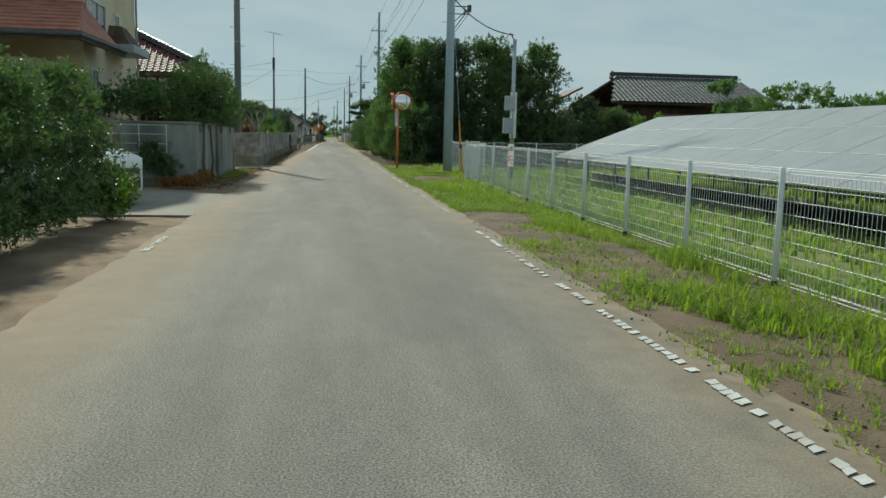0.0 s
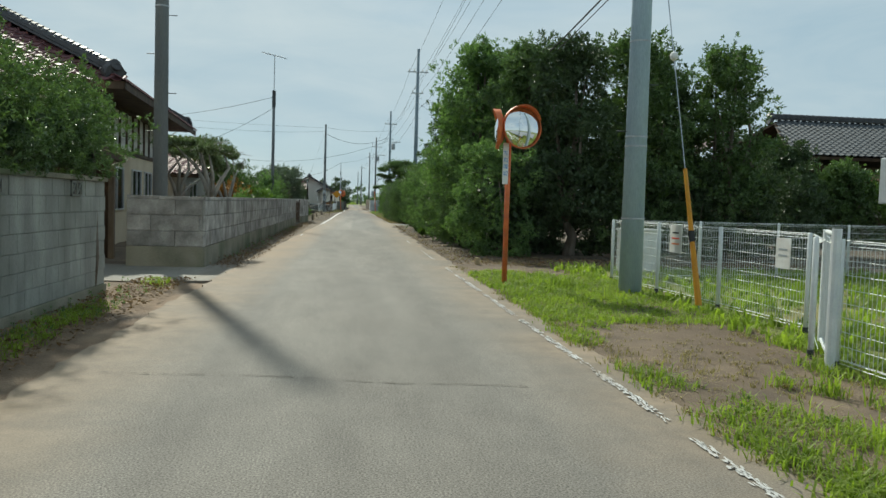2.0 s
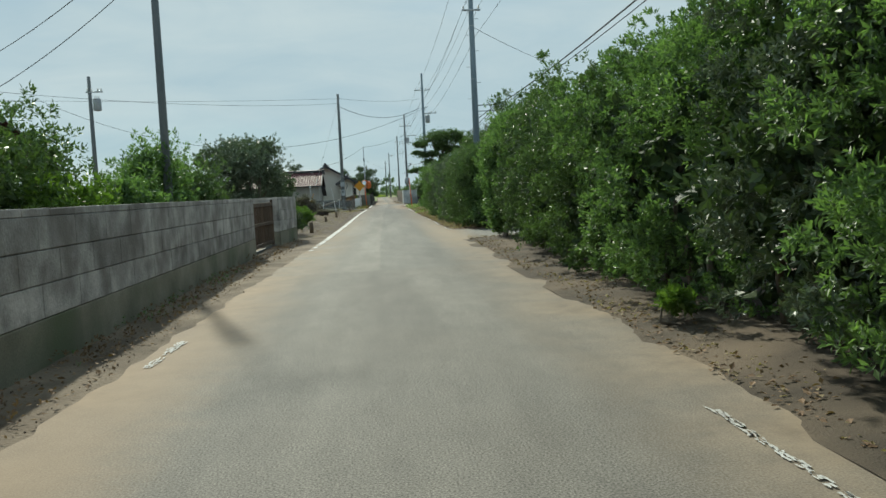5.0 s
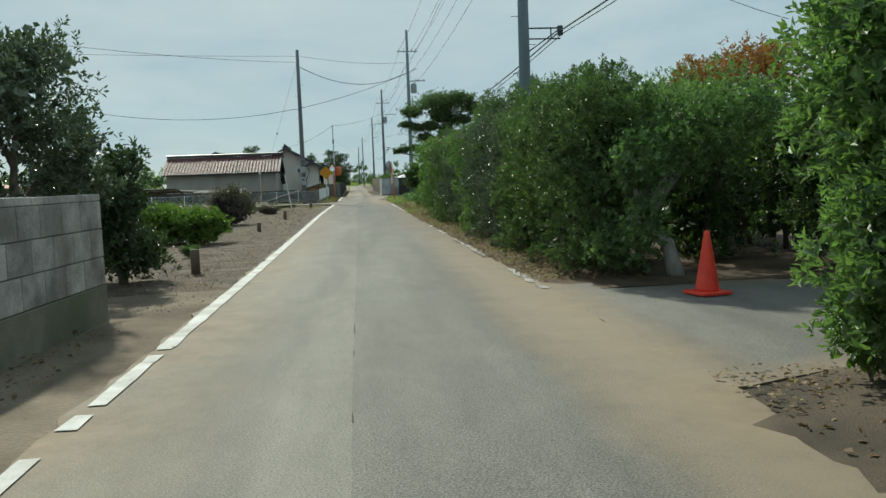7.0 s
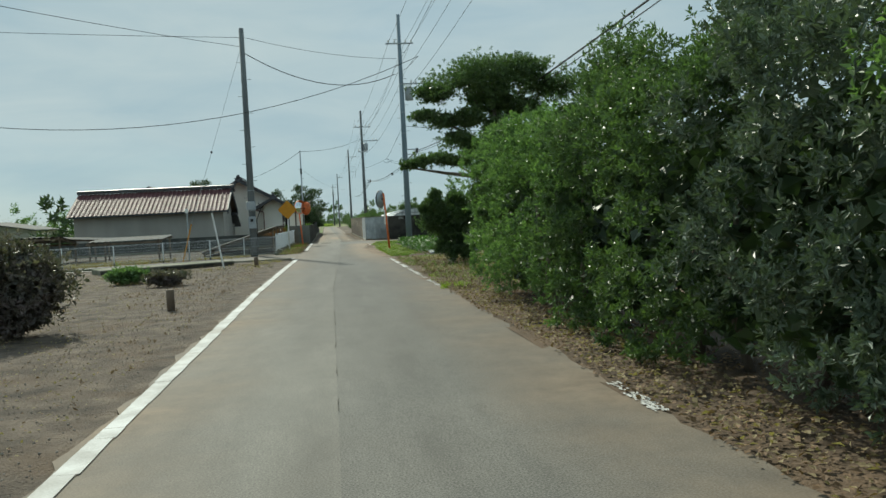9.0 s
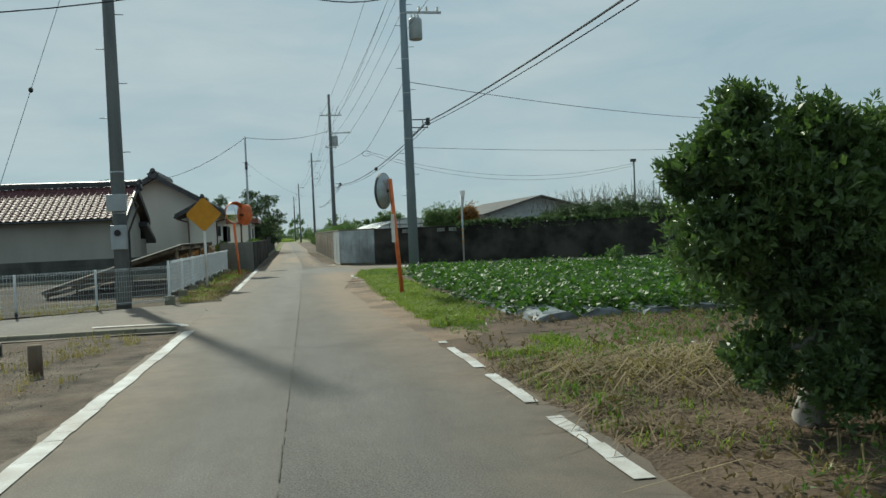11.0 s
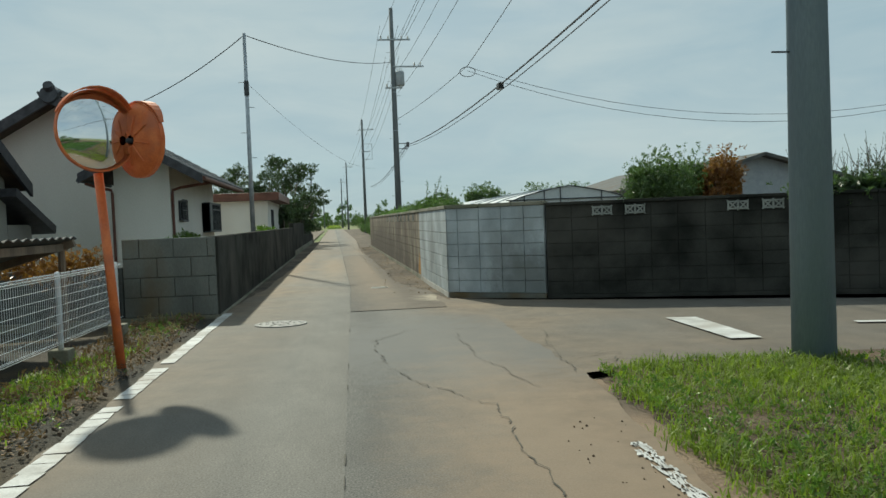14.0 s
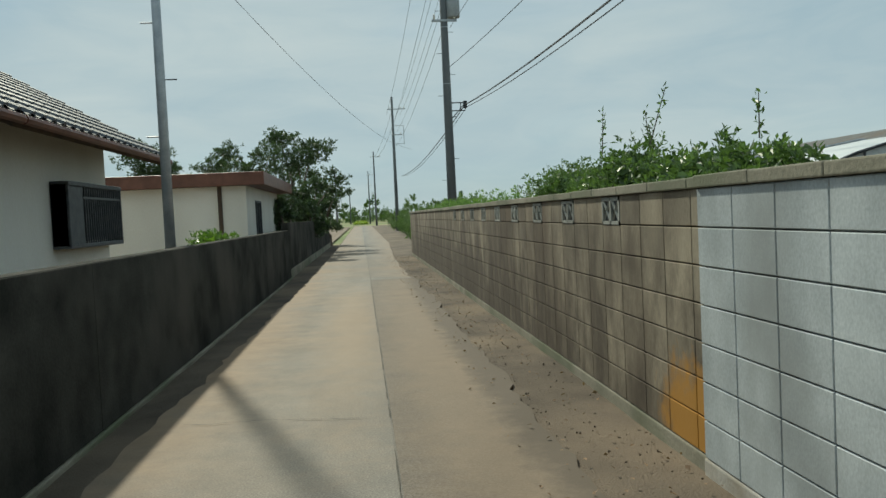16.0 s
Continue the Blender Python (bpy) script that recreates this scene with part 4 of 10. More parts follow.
# ---------------------------------------------------------------- markings and ironwork
def marking(x0, x1, y0, y1, z=0.0085, label="worn white edge line", wear=0.16, half=0.07, bars=False, step=0.8):
    """A painted stroke worn into chips; runs from (x0, y0) to (x1, y1)."""
    rng = np.random.default_rng(int(abs(y0) * 10) + 3)
    n, m = max(3, int((y1 - y0) / 0.05)), 6
    s = Shape()
    y = y0
    while bars and y < y1:
        # unbroken paint that has split into short bars
        d = min(rng.uniform(min(0.15, step * 0.6), step), y1 - y)
        xa, xb = x0 + (x1 - x0) * (y - y0) / (y1 - y0), x0 + (x1 - x0) * (y + d - y0) / (y1 - y0)
        e = rng.normal(size=4) * 0.007
        k = rng.uniform(-0.012, 0.012) if step > 0.25 else rng.uniform(0.015, 0.05)
        if rng.random() > wear:
            s.add([(xa - half + e[0], y, z), (xa + half + e[1], y + k, z), (xb + half + e[2], y + d + k, z), (xb - half + e[3], y + d, z)], [(0, 1, 2, 3)])
        y += d + rng.uniform(0.002, 0.006 if step > 0.5 else 0.025)
    if bars:
        n = 0
    bare = rng.random(n // 6 + 2)
    side = np.cumsum(rng.normal(size=n)) * 0.12
    for i in range(n):
        w = wear * (2.6 if bare[i // 6] < 0.22 else 0.7)
        for j in range(m):
            if rng.random() < w * (1.9 if j in (0, m - 1) else 0.75) + 0.25 * wear * math.sin(i * 0.9 + side[i] * 3 + j):
                continue
            a, b = i / n, (i + 1) / n
            q0, q1 = -half + 2 * half * j / m, -half + 2 * half * (j + 1) / m
            xa, xb = x0 + (x1 - x0) * a, x0 + (x1 - x0) * b
            ya, yb = y0 + (y1 - y0) * a, y0 + (y1 - y0) * b
            e = rng.normal(size=4) * 0.006
            s.add([(xa + q0 + e[0], ya, z), (xa + q1 + e[1], ya, z), (xb + q1 + e[2], yb, z), (xb + q0 + e[3], yb, z)], [(0, 1, 2, 3)])
    if s.v:
        tagged(part("edge_line", s, LINE), label, "road marking", "edge lines", "structure")


for a, b, w in ((-20, 2.2, 0.42), (2.4, 6.4, 0.34), (9.2, 11.6, 0.62), (12.8, 15.4, 0.5), (16.6, 18.0, 0.6), (18.2, 22.8, 0.34), (23.0, 25.7, 0.34), (25.9, 28.8, 0.3), (29.2, 30.5, 0.4), (33.0, 36.3, 0.78), (40, 42, 0.8)):
    marking(1.66, 1.66, a, b, wear=0.3 if a < 6 else w, half=0.036 if a < 6 else 0.04, bars=a < 6, step=0.1)
for a, b in ((64.4, 66.6), (68.8, 72.9), (74.5, 76.2), (78.0, 79.0), (88.6, 90.6), (91.0, 94.7), (95.4, 96.9), (97.4, 98.7), (99.1, 101.1)):
    marking(2.13, 2.13, a, b, wear=0.06 if a > 95 else 0.34, half=0.055, bars=a > 95)
for y0, y1 in ((62.0, 70), (70, 80), (80, 90), (90, 98), (98, 104.1)):
    marking(float(ROAD_L(y0)) + 0.12, float(ROAD_L(y1)) + 0.12, y0, y1, wear=0.0, half=0.075, bars=True)
for a, b in ((112.9, 117), (117.02, 121.5), (121.52, 126.5)):
    marking(-0.98 + (a - 112.9) * 0.008, -0.98 + (b - 112.9) * 0.008, a, b, wear=0.03, bars=True, step=0.3)
marking(float(ROAD_L(57.5)) + 0.12, float(ROAD_L(62)) + 0.12, 57.5, 62.0, wear=0.3, half=0.06, bars=True)
for a, b in ((4.3, 5.6), (-3, -1.5), (44.2, 45.4)):
    marking(float(ROAD_L(a)) + 0.15, float(ROAD_L(b)) + 0.15, a, b, wear=0.35, half=0.05)
for a, b in ((113.9, 114.3), (115.7, 116.5), (116.6, 118.2)):
    marking(2.32, 2.4, a, b, wear=0.35, half=0.05)
arc = Shape()
pts = [(-1.27 - 0.62 * (1 - math.cos(a)), 104.75 + 0.72 * math.sin(a)) for a in np.linspace(0.1, 1.5, 9)] + [(-2.4, 105.52), (-2.8, 105.54)]
for (xa, ya), (xb, yb) in zip(pts[:-1], pts[1:]):
    d = Vector((xb - xa, yb - ya, 0)).normalized()
    o = Vector((-d.y, d.x, 0)) * 0.06
    a, b = Vector((xa, ya, 0.009)) + d * 0.012, Vector((xb, yb, 0.009))
    arc.add([a - o, a + o, b + o, b - o], [(0, 3, 2, 1)])
tagged(part("edge_line", arc, LINE), "white edge line bending into the side lane", "road marking", "edge lines", "structure")
stop = Shape().add([(4.65, 121.49, 0.006), (4.96, 121.45, 0.006), (5.06, 123.2, 0.006), (4.71, 123.27, 0.006)], [(0, 1, 2, 3)])
tagged(part("stop_line", stop, LINE), "worn white stop line across the side road", "road marking", "", "structure")
for k in range(6):
    x, y = 6.4 + 2.1 * k, 122.05 - 0.65 * k
    dash = Shape().add([(x, y, 0.006), (x + 0.04, y + 0.13, 0.006), (x + 1.19, y - 0.22, 0.006), (x + 1.15, y - 0.35, 0.006)], [(3, 2, 1, 0)])
    tagged(part("centre_dash", dash, LINE), "worn white dash on the side road", "road marking", "centre dashes", "structure")

# cross cracks and patched seams, as thin open joints of dark filler
def crack(pts, w, seed, z=0.008):
    rng = np.random.default_rng(seed)
    s = Shape()
    P = []
    for (x0, y0), (x1, y1) in zip(pts[:-1], pts[1:]):
        n = max(2, int(math.hypot(x1 - x0, y1 - y0) / 0.07))
        P += [(x0 + (x1 - x0) * i / n + rng.normal() * 0.011 + 0.03 * math.sin(i * 0.31 + seed), y0 + (y1 - y0) * i / n + rng.normal() * 0.011 + 0.03 * math.sin(i * 0.23 + seed * 2)) for i in range(n)]
    P.append(pts[-1])
    for (x0, y0), (x1, y1) in zip(P[:-1], P[1:]):
        if rng.random() < 0.12:
            continue
        d = Vector((x1 - x0, y1 - y0, 0)).normalized()
        o = Vector((-d.y, d.x, 0)) * w * rng.uniform(0.08, 0.7)
        a, b = Vector((x0, y0, z)), Vector((x1, y1, z))
        s.add([a - o, a + o, b + o, b - o], [(0, 3, 2, 1)])
    tagged(part("road_crack", s, CRACK_OPEN if w > 0.013 else CRACK_FILL), "dark crack across the worn paving", "road crack", "road cracks", "structure")


CRACK_OPEN = material("open_crack", (0.02, 0.018, 0.015), (0.045, 0.04, 0.033), 8, 0.98, 0.2, spec=0.02)
CRACK_FILL = material("crack_filler", (0.075, 0.068, 0.056), (0.125, 0.112, 0.09), 6, 0.95, 0.4)
crack([(-2.6, 8.75), (-1.1, 8.9), (1.05, 8.5)], 0.02, 1)
crack([(-2.3, 19.7), (0.95, 19.2)], 0.012, 2)
crack([(-2.2, 11.65), (-1.4, 11.65)], 0.012, 3)
crack([(-2.4, 24.5), (-0.2, 24.6)], 0.006, 4)
crack([(-1.2, 34.8), (0.6, 35.1)], 0.006, 5)
crack([(0.6, 111.0), (2.0, 110.8)], 0.007, 6)
crack([(0.6, 108.9), (1.9, 108.7)], 0.007, 7)
crack([(1.17, 122.92), (1.15, 121.42), (1.2, 120.96), (1.52, 119.99), (1.81, 119.41), (1.8, 118.99), (1.78, 117.88), (1.77, 117.44)], 0.009, 8)
crack([(2.11, 122.99), (2.03, 121.42), (2.17, 120.76), (2.26, 119.75)], 0.008, 9)
crack([(1.13, 122.72), (1.57, 123.48), (2.1, 123.35), (2.77, 123.32)], 0.008, 18)
crack([(3.06, 122.83), (2.86, 121.82), (2.75, 120.84), (2.69, 120.3)], 0.009, 19)
crack([(1.15, 125.9), (2.3, 125.5), (2.2, 127.0)], 0.009, 11)
crack([(-0.4, 133.6), (1.0, 133.4)], 0.007, 12)
crack([(0.71, 113.63), (1.48, 113.48), (1.77, 113.32)], 0.007, 15)
crack([(1.52, 115.23), (1.5, 114.4), (1.48, 113.48)], 0.007, 16)
crack([(1.52, 115.23), (1.88, 115.16)], 0.006, 17)
crack([(-0.7, 125.4), (0.6, 125.5), (1.1, 125.9)], 0.006, 13)
crack([(2.78, 120.98), (3.18, 121.2), (3.35, 121.12), (3.16, 120.79), (2.85, 120.71)], 0.012, 14)

JOINT_LINE = Shape()
rj = np.random.default_rng(52)
for y in np.arange(52, 200, 0.2):
    # a hairline at first, an open broken seam near the crossing
    if rj.random() < np.interp(y, [60, 90, 100, 114, 117, 126, 128], [0.9, 0.55, 0.15, 0.2, 0.85, 0.85, 0.15]):
        continue
    w0, w1 = rj.uniform(0.001, 0.006, 2)
    k0, k1 = rj.normal(size=2) * 0.0025
    JOINT_LINE.add([(JOINT(y) + k0 - w0, y, 0.0065), (JOINT(y) + k0 + w0, y, 0.0065), (JOINT(y + 0.2) + k1 + w1, y + 0.2, 0.0065), (JOINT(y + 0.2) + k1 - w1, y + 0.2, 0.0065)], [(0, 1, 2, 3)])
tagged(part("paving_joint", JOINT_LINE, CRACK_FILL), "dark lengthwise joint between two pavings", "road joint", "", "structure")


def manhole(x, y, r, label, mat=None):
    t = thing("manhole_cover", (x, y, 0.008), label, "manhole cover", "manhole covers")
    part("rim", Shape().turned([(r, -0.02), (r, 0.006), (r - 0.03, 0.006), (r - 0.03, -0.01)], 28, caps=False), mat or IRON, t)
    lid = Shape().turned([(r - 0.035, -0.02), (r - 0.035, 0.004)], 28)
    for i in range(10):
        for ring in (0.3, 0.55, 0.8):
            a = 2 * math.pi * (i + ring) / 10
            lid.box(r * ring * math.cos(a) - 0.02, r * ring * math.cos(a) + 0.02, r * ring * math.sin(a) - 0.015, r * ring * math.sin(a) + 0.015, 0.003, 0.009)
    part("lid", lid, mat or IRON, t)


manhole(0.02, 124.75, 0.34, "round cast-iron manhole cover with a raised pattern")
manhole(1.6, 129.85, 0.17, "round pale iron manhole cover in the lane", PALE_FOOT)
hatch = thing("inspection_cover", (2.2, 114.75, 0.004), "square pale concrete inspection cover with an iron rim", "inspection cover", "", 6)
part("frame", Shape().box(-0.24, 0.24, -0.22, 0.22, -0.02, 0.006), DRIVE, hatch)
part("lid", Shape().box(-0.13, 0.15, -0.13, 0.13, 0.006, 0.012), RUST, hatch)
for x, y in ((4.05, 61.2), (4.5, 60.4)):
    t = thing("access_plate", (x, y, -0.006), "rectangular steel access plate set in the driveway", "access plate", "access plates", 12)
    part("plate", Shape().soft(-0.28, 0.28, -0.2, 0.2, -0.02, 0.014, 0.005), ALU, t)
# ---------------------------------------------------------------- garden walls
PIECES = {}


def block_mesh(w, h, mat, proud=0.03, inset=0.007):
    """One wall block: front face with chamfered rims, shared by all blocks of that size."""
    if mat is BLOCK_BLACK or mat is BLOCK:
        proud, inset = 0.012, 0.003
    if mat is BLOCK_NEW or mat is BLOCK_BROWN:
        inset = 0.0035
    key = (round(w, 3), round(h, 3), mat.name)
    if key not in PIECES:
        s = Shape()
        a, b = 0.004, inset
        s.add([(a, 0, a), (w - a, 0, a), (w - a, 0, h - a), (a, 0, h - a), (a, -proud + b, a), (w - a, -proud + b, a), (w - a, -proud + b, h - a), (a, -proud + b, h - a),
               (b + a, -proud, b + a), (w - a - b, -proud, b + a), (w - a - b, -proud, h - a - b), (a + b, -proud, h - a - b)],
              [(0, 1, 5, 4), (1, 2, 6, 5), (2, 3, 7, 6), (3, 0, 4, 7), (4, 5, 9, 8), (5, 6, 10, 9), (6, 7, 11, 10), (7, 4, 8, 11), (8, 9, 10, 11)])
        me = s.mesh("block")
        me.materials.append(mat)
        PIECES[key] = me
    return PIECES[key]


def block_face(parent, origin, rz, length, z0, courses, bw, bh, mat, limit=300, first=None, skip=(), name="block", stagger=True):
    """Courses of blocks on a face; rz turns its local +x along the face, the front looks to local -y."""
    m = pose(*origin, 0, 0, rz)
    rest = Shape()
    count = 0
    rows = []
    for r in range(courses):
        x = 0.0
        k = 0
        while x < length - 0.02:
            w = bw
            if k == 0:
                w = (first or bw) if not stagger or r % 2 == 0 else (first or bw) * 0.5
            w = min(w, length - x)
            if w > 0.05:
                rows.append((x, r, k, w))
            x += w
            k += 1
    rows.sort(key=lambda q: q[0])
    for x, r, k, w in rows:
        if any(abs(x + w / 2 - sx) < sw and r == sr for sx, sr, sw in skip):
            continue
        q = m @ Matrix.Translation((x, 0, z0 + r * bh))
        me = block_mesh(w, bh, mat)
        if count < limit:
            ob = new(name, me)
            ob.parent = parent
            ob.matrix_parent_inverse = parent.matrix_world.inverted()
            ob.matrix_basis = q
            count += 1
        else:
            rest.add([q @ v.co for v in me.vertices], [tuple(f.vertices) for f in me.polygons])
    if rest.v:
        inv = parent.matrix_world.inverted()
        rest.v = [tuple(inv @ Vector(p)) for p in rest.v]
        tagged(part("far_blocks", rest, mat, parent), "", "", "", "stuff")


def garden_wall(name, a, b, height, thick, label, mat, bw, bh, courses, foot, cap_mat, cap_h=0.06, cap_over=0.02, foot_mat=None, limit=300, ends="", first=None, skip=(), stagger=True, core_mat=None):
    """A block wall whose visible face runs from a to b (x, y); the body lies to the left of that line."""
    a, b = Vector((*a, 0)), Vector((*b, 0))
    d = (b - a)
    L = d.length
    rz = math.degrees(math.atan2(d.y, d.x))
    t = thing(name, (a.x, a.y, 0), label, "wall", "", rz, "structure")
    core = Shape().box(0.0, L, 0.0, thick, -0.15, foot + courses * bh)
    part("core", core, core_mat or mat, t)
    if foot:
        part("footing", Shape().soft(-0.006, L + 0.006, -0.034, thick + 0.02, -0.15, foot - 0.003, 0.012), foot_mat or FOOTING, t)
    block_face(t, (a.x, a.y, 0), rz, L, foot, courses, bw, bh, mat, limit, first, skip, stagger=stagger)
    for e in ends:
        if e == "a":
            p = t.matrix_world @ Vector((0, thick, 0))
            block_face(t, p, rz - 90, thick, foot, courses, bw, bh, mat, 60)
        else:
            p = t.matrix_world @ Vector((L, 0, 0))
            block_face(t, p, rz + 90, thick, foot, courses, bw, bh, mat, 60)
    if cap_h:
        x = 0.0
        rng = np.random.default_rng(int(L * 100))
        top = foot + courses * bh
        while x < L - 0.02:
            w = min(0.6, L - x)
            part("coping", Shape().soft(x + 0.003, x + w - 0.003, -0.03 - cap_over, thick + cap_over, top + 0.001, top + cap_h + rng.normal() * 0.002, 0.008), cap_mat, t)
            x += w
    return t


def vent(wall, x, z, w=0.4, h=0.19, mat=None):
    """An openwork vent block set in a wall, in the wall's own directions."""
    # black plate paints in the shaded hollow behind the openwork
    v = part("vent_block", Shape().box(x + 0.004, x + w - 0.004, -0.02, 0.0, z + 0.004, z + h - 0.004), BLACK, wall, "openwork vent block")
    s = Shape()
    for x0, x1, z0, z1 in ((x, x + w, z, z + 0.025), (x, x + w, z + h - 0.025, z + h), (x, x + 0.025, z, z + h), (x + w - 0.025, x + w, z, z + h), (x + w / 2 - 0.015, x + w / 2 + 0.015, z, z + h)):
        s.box(x0, x1, -0.034, -0.004, z0, z1)
    for c in (x + w * 0.25, x + w * 0.75):
        for sg in (-1, 1):
            s.tube([(c - 0.08, -0.022, z + h / 2 - 0.075 * sg), (c + 0.08, -0.022, z + h / 2 + 0.075 * sg)], 0.012, 4)
    part("grille", s, mat or BLOCK, v)



# The face a -> b looks to the right of that direction, its body lies to the left (local +y).
wall_1 = garden_wall("wall_1", (-3.84, 16.6), (-3.80, 20.05), 1.6, 0.15, "grey concrete block wall with vents and coping beside the drive", BLOCK, 0.4, 0.2, 7, 0.14, FOOTING, skip=((0.8, 6, 0.2), (2.4, 6, 0.2)))
vent(wall_1, 0.6, 1.34)
vent(wall_1, 2.2, 1.34)
garden_wall("wall_2", (-5.7, 16.68), (-3.86, 16.6), 1.6, 0.15, "grey block wall facing the driveway, ivy growing on it", BLOCK, 0.4, 0.2, 7, 0.14, FOOTING)
wall_3 = garden_wall("wall_3", (-3.78, 20.6), (-3.78, 25.05), 1.55, 0.15, "grey concrete block wall with vents and coping along the lane", BLOCK, 0.4, 0.2, 7, 0.12, FOOTING, skip=((0.8, 6, 0.2), (3.2, 6, 0.2)))
vent(wall_3, 0.6, 1.32)
vent(wall_3, 3.0, 1.32)
garden_wall("wall_4", (-6.5, 20.65), (-3.78, 20.6), 1.55, 0.15, "grey block wall end facing the gap", BLOCK, 0.4, 0.2, 7, 0.12, FOOTING)
garden_wall("wall_5", (-3.2, 29.5), (-3.2, 57.3), 1.35, 0.2, "long weathered tuff stone wall with a stained concrete footing", STONE, 0.9, 0.3, 3, 0.38, STONE, 0.07, 0.0)
garden_wall("wall_6", (-4.62, 29.47), (-3.2, 29.5), 1.35, 0.2, "weathered tuff stone wall end facing a drive", STONE, 0.9, 0.3, 3, 0.38, STONE, 0.07, 0.0)
garden_wall("wall_7", (-3.05, 61.1), (-2.85, 63.9), 1.35, 0.2, "short weathered stone wall beyond the gate", STONE, 0.45, 0.3, 3, 0.38, STONE, 0.07, 0.0)
garden_wall("wall_8", (-3.75, 61.15), (-3.05, 61.1), 1.35, 0.2, "stone gate pier face", STONE, 0.45, 0.3, 3, 0.38, STONE, 0.07, 0.0)

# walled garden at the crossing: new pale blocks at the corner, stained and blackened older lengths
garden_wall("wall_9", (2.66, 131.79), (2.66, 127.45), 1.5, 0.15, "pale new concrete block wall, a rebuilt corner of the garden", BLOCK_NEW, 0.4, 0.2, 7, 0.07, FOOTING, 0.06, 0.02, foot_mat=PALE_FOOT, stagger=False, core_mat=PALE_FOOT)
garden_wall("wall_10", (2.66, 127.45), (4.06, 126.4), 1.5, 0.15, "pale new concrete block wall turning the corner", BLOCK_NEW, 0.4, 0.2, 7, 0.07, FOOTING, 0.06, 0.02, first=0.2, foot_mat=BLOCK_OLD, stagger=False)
wall_11 = garden_wall("wall_11", (2.68, 143.92), (2.68, 131.81), 1.5, 0.15, "brown-stained old block wall with a row of vents", BLOCK_BROWN, 0.4, 0.2, 7, 0.07, FOOTING, 0.06, 0.02, limit=300, stagger=False, skip=tuple((10.6 - 1.2 * k, 6, 0.25) for k in range(9)))
for k in range(9):
    vent(wall_11, 10.4 - 1.2 * k, 1.27)
garden_wall("wall_18", (2.68, 156.9), (2.68, 143.94), 1.5, 0.15, "brown-stained old block wall farther along the lane", BLOCK_BROWN, 0.4, 0.2, 7, 0.07, FOOTING, 0.06, 0.02, limit=0, stagger=False)
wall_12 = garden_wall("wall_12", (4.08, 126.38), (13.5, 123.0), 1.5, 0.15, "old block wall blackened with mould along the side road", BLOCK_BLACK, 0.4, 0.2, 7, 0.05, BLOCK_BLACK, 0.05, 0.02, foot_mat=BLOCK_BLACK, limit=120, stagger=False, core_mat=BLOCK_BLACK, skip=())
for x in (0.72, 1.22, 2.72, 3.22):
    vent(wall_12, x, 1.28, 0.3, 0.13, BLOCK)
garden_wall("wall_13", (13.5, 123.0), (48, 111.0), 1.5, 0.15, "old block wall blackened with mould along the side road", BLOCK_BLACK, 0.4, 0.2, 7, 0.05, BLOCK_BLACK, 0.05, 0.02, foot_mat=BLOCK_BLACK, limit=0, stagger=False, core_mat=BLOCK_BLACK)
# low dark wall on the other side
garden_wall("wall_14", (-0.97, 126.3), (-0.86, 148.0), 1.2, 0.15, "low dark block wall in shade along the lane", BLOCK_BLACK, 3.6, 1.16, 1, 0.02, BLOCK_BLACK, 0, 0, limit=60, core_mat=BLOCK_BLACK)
garden_wall("wall_15", (-2.35, 126.42), (-0.99, 126.3), 1.2, 0.15, "end of the low dark block wall, greenish grey", BLOCK_OLD, 0.5, 0.29, 4, 0.02, BLOCK_OLD, 0, 0)
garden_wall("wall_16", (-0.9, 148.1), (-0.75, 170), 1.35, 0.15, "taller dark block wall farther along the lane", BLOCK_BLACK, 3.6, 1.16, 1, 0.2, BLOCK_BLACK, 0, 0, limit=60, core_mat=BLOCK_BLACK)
garden_wall("wall_17", (-30, 125.6), (-2.36, 126.42), 0.9, 0.15, "low grey block wall behind the mesh fence", BLOCK_DAMP, 0.6, 0.25, 3, 0.02, BLOCK_DAMP, 0, 0, limit=40)
# ---------------------------------------------------------------- utility poles, mirrors, signs
def pole(name, x, y, h, r0, r1, mat, label, group="utility poles", steps=True, bands=()):
    t = thing(name, (x, y, 0), label, "utility pole", group)
    part("shaft", Shape().tube([(0, 0, -0.3), (0, 0, h * 0.5), (0, 0, h)], [r0, (r0 + r1) / 2, r1], 16), mat, t, "", True)
    if steps:
        z = 2.6
        k = 0
        while z < h - 1.2:
            s = 1 if k % 2 else -1
            part("step_bolt", Shape().tube([(s * r0 * 0.6, 0, z), (s * (r0 + 0.14), 0, z)], 0.009, 5), DARK_STEEL, t)
            z += 0.75
            k += 1
    for z in bands:
        rr = r0 + (r1 - r0) * z / h + 0.006
        part("band", Shape().turned([(rr, z), (rr, z + 0.03)], 16, caps=False), STEEL, t)
    return t


def crossarm(t, z, w, off=0.0, pins=(-0.8, -0.35, 0.45, 0.85), r=0.04):
    a = part("crossarm", Shape().soft(off - w / 2, off + w / 2, -0.13, -0.06, z, z + 0.08, 0.008), STEEL, t)
    for p in pins:
        x = off + p * w / 2
        part("insulator", Shape().turned([(0.02, z + 0.08), (0.05, z + 0.11), (0.03, z + 0.14), (0.055, z + 0.17), (0.03, z + 0.2), (0.04, z + 0.24), (0.01, z + 0.26)], 10, (x, -0.095)), WHITE_PAINT, a)


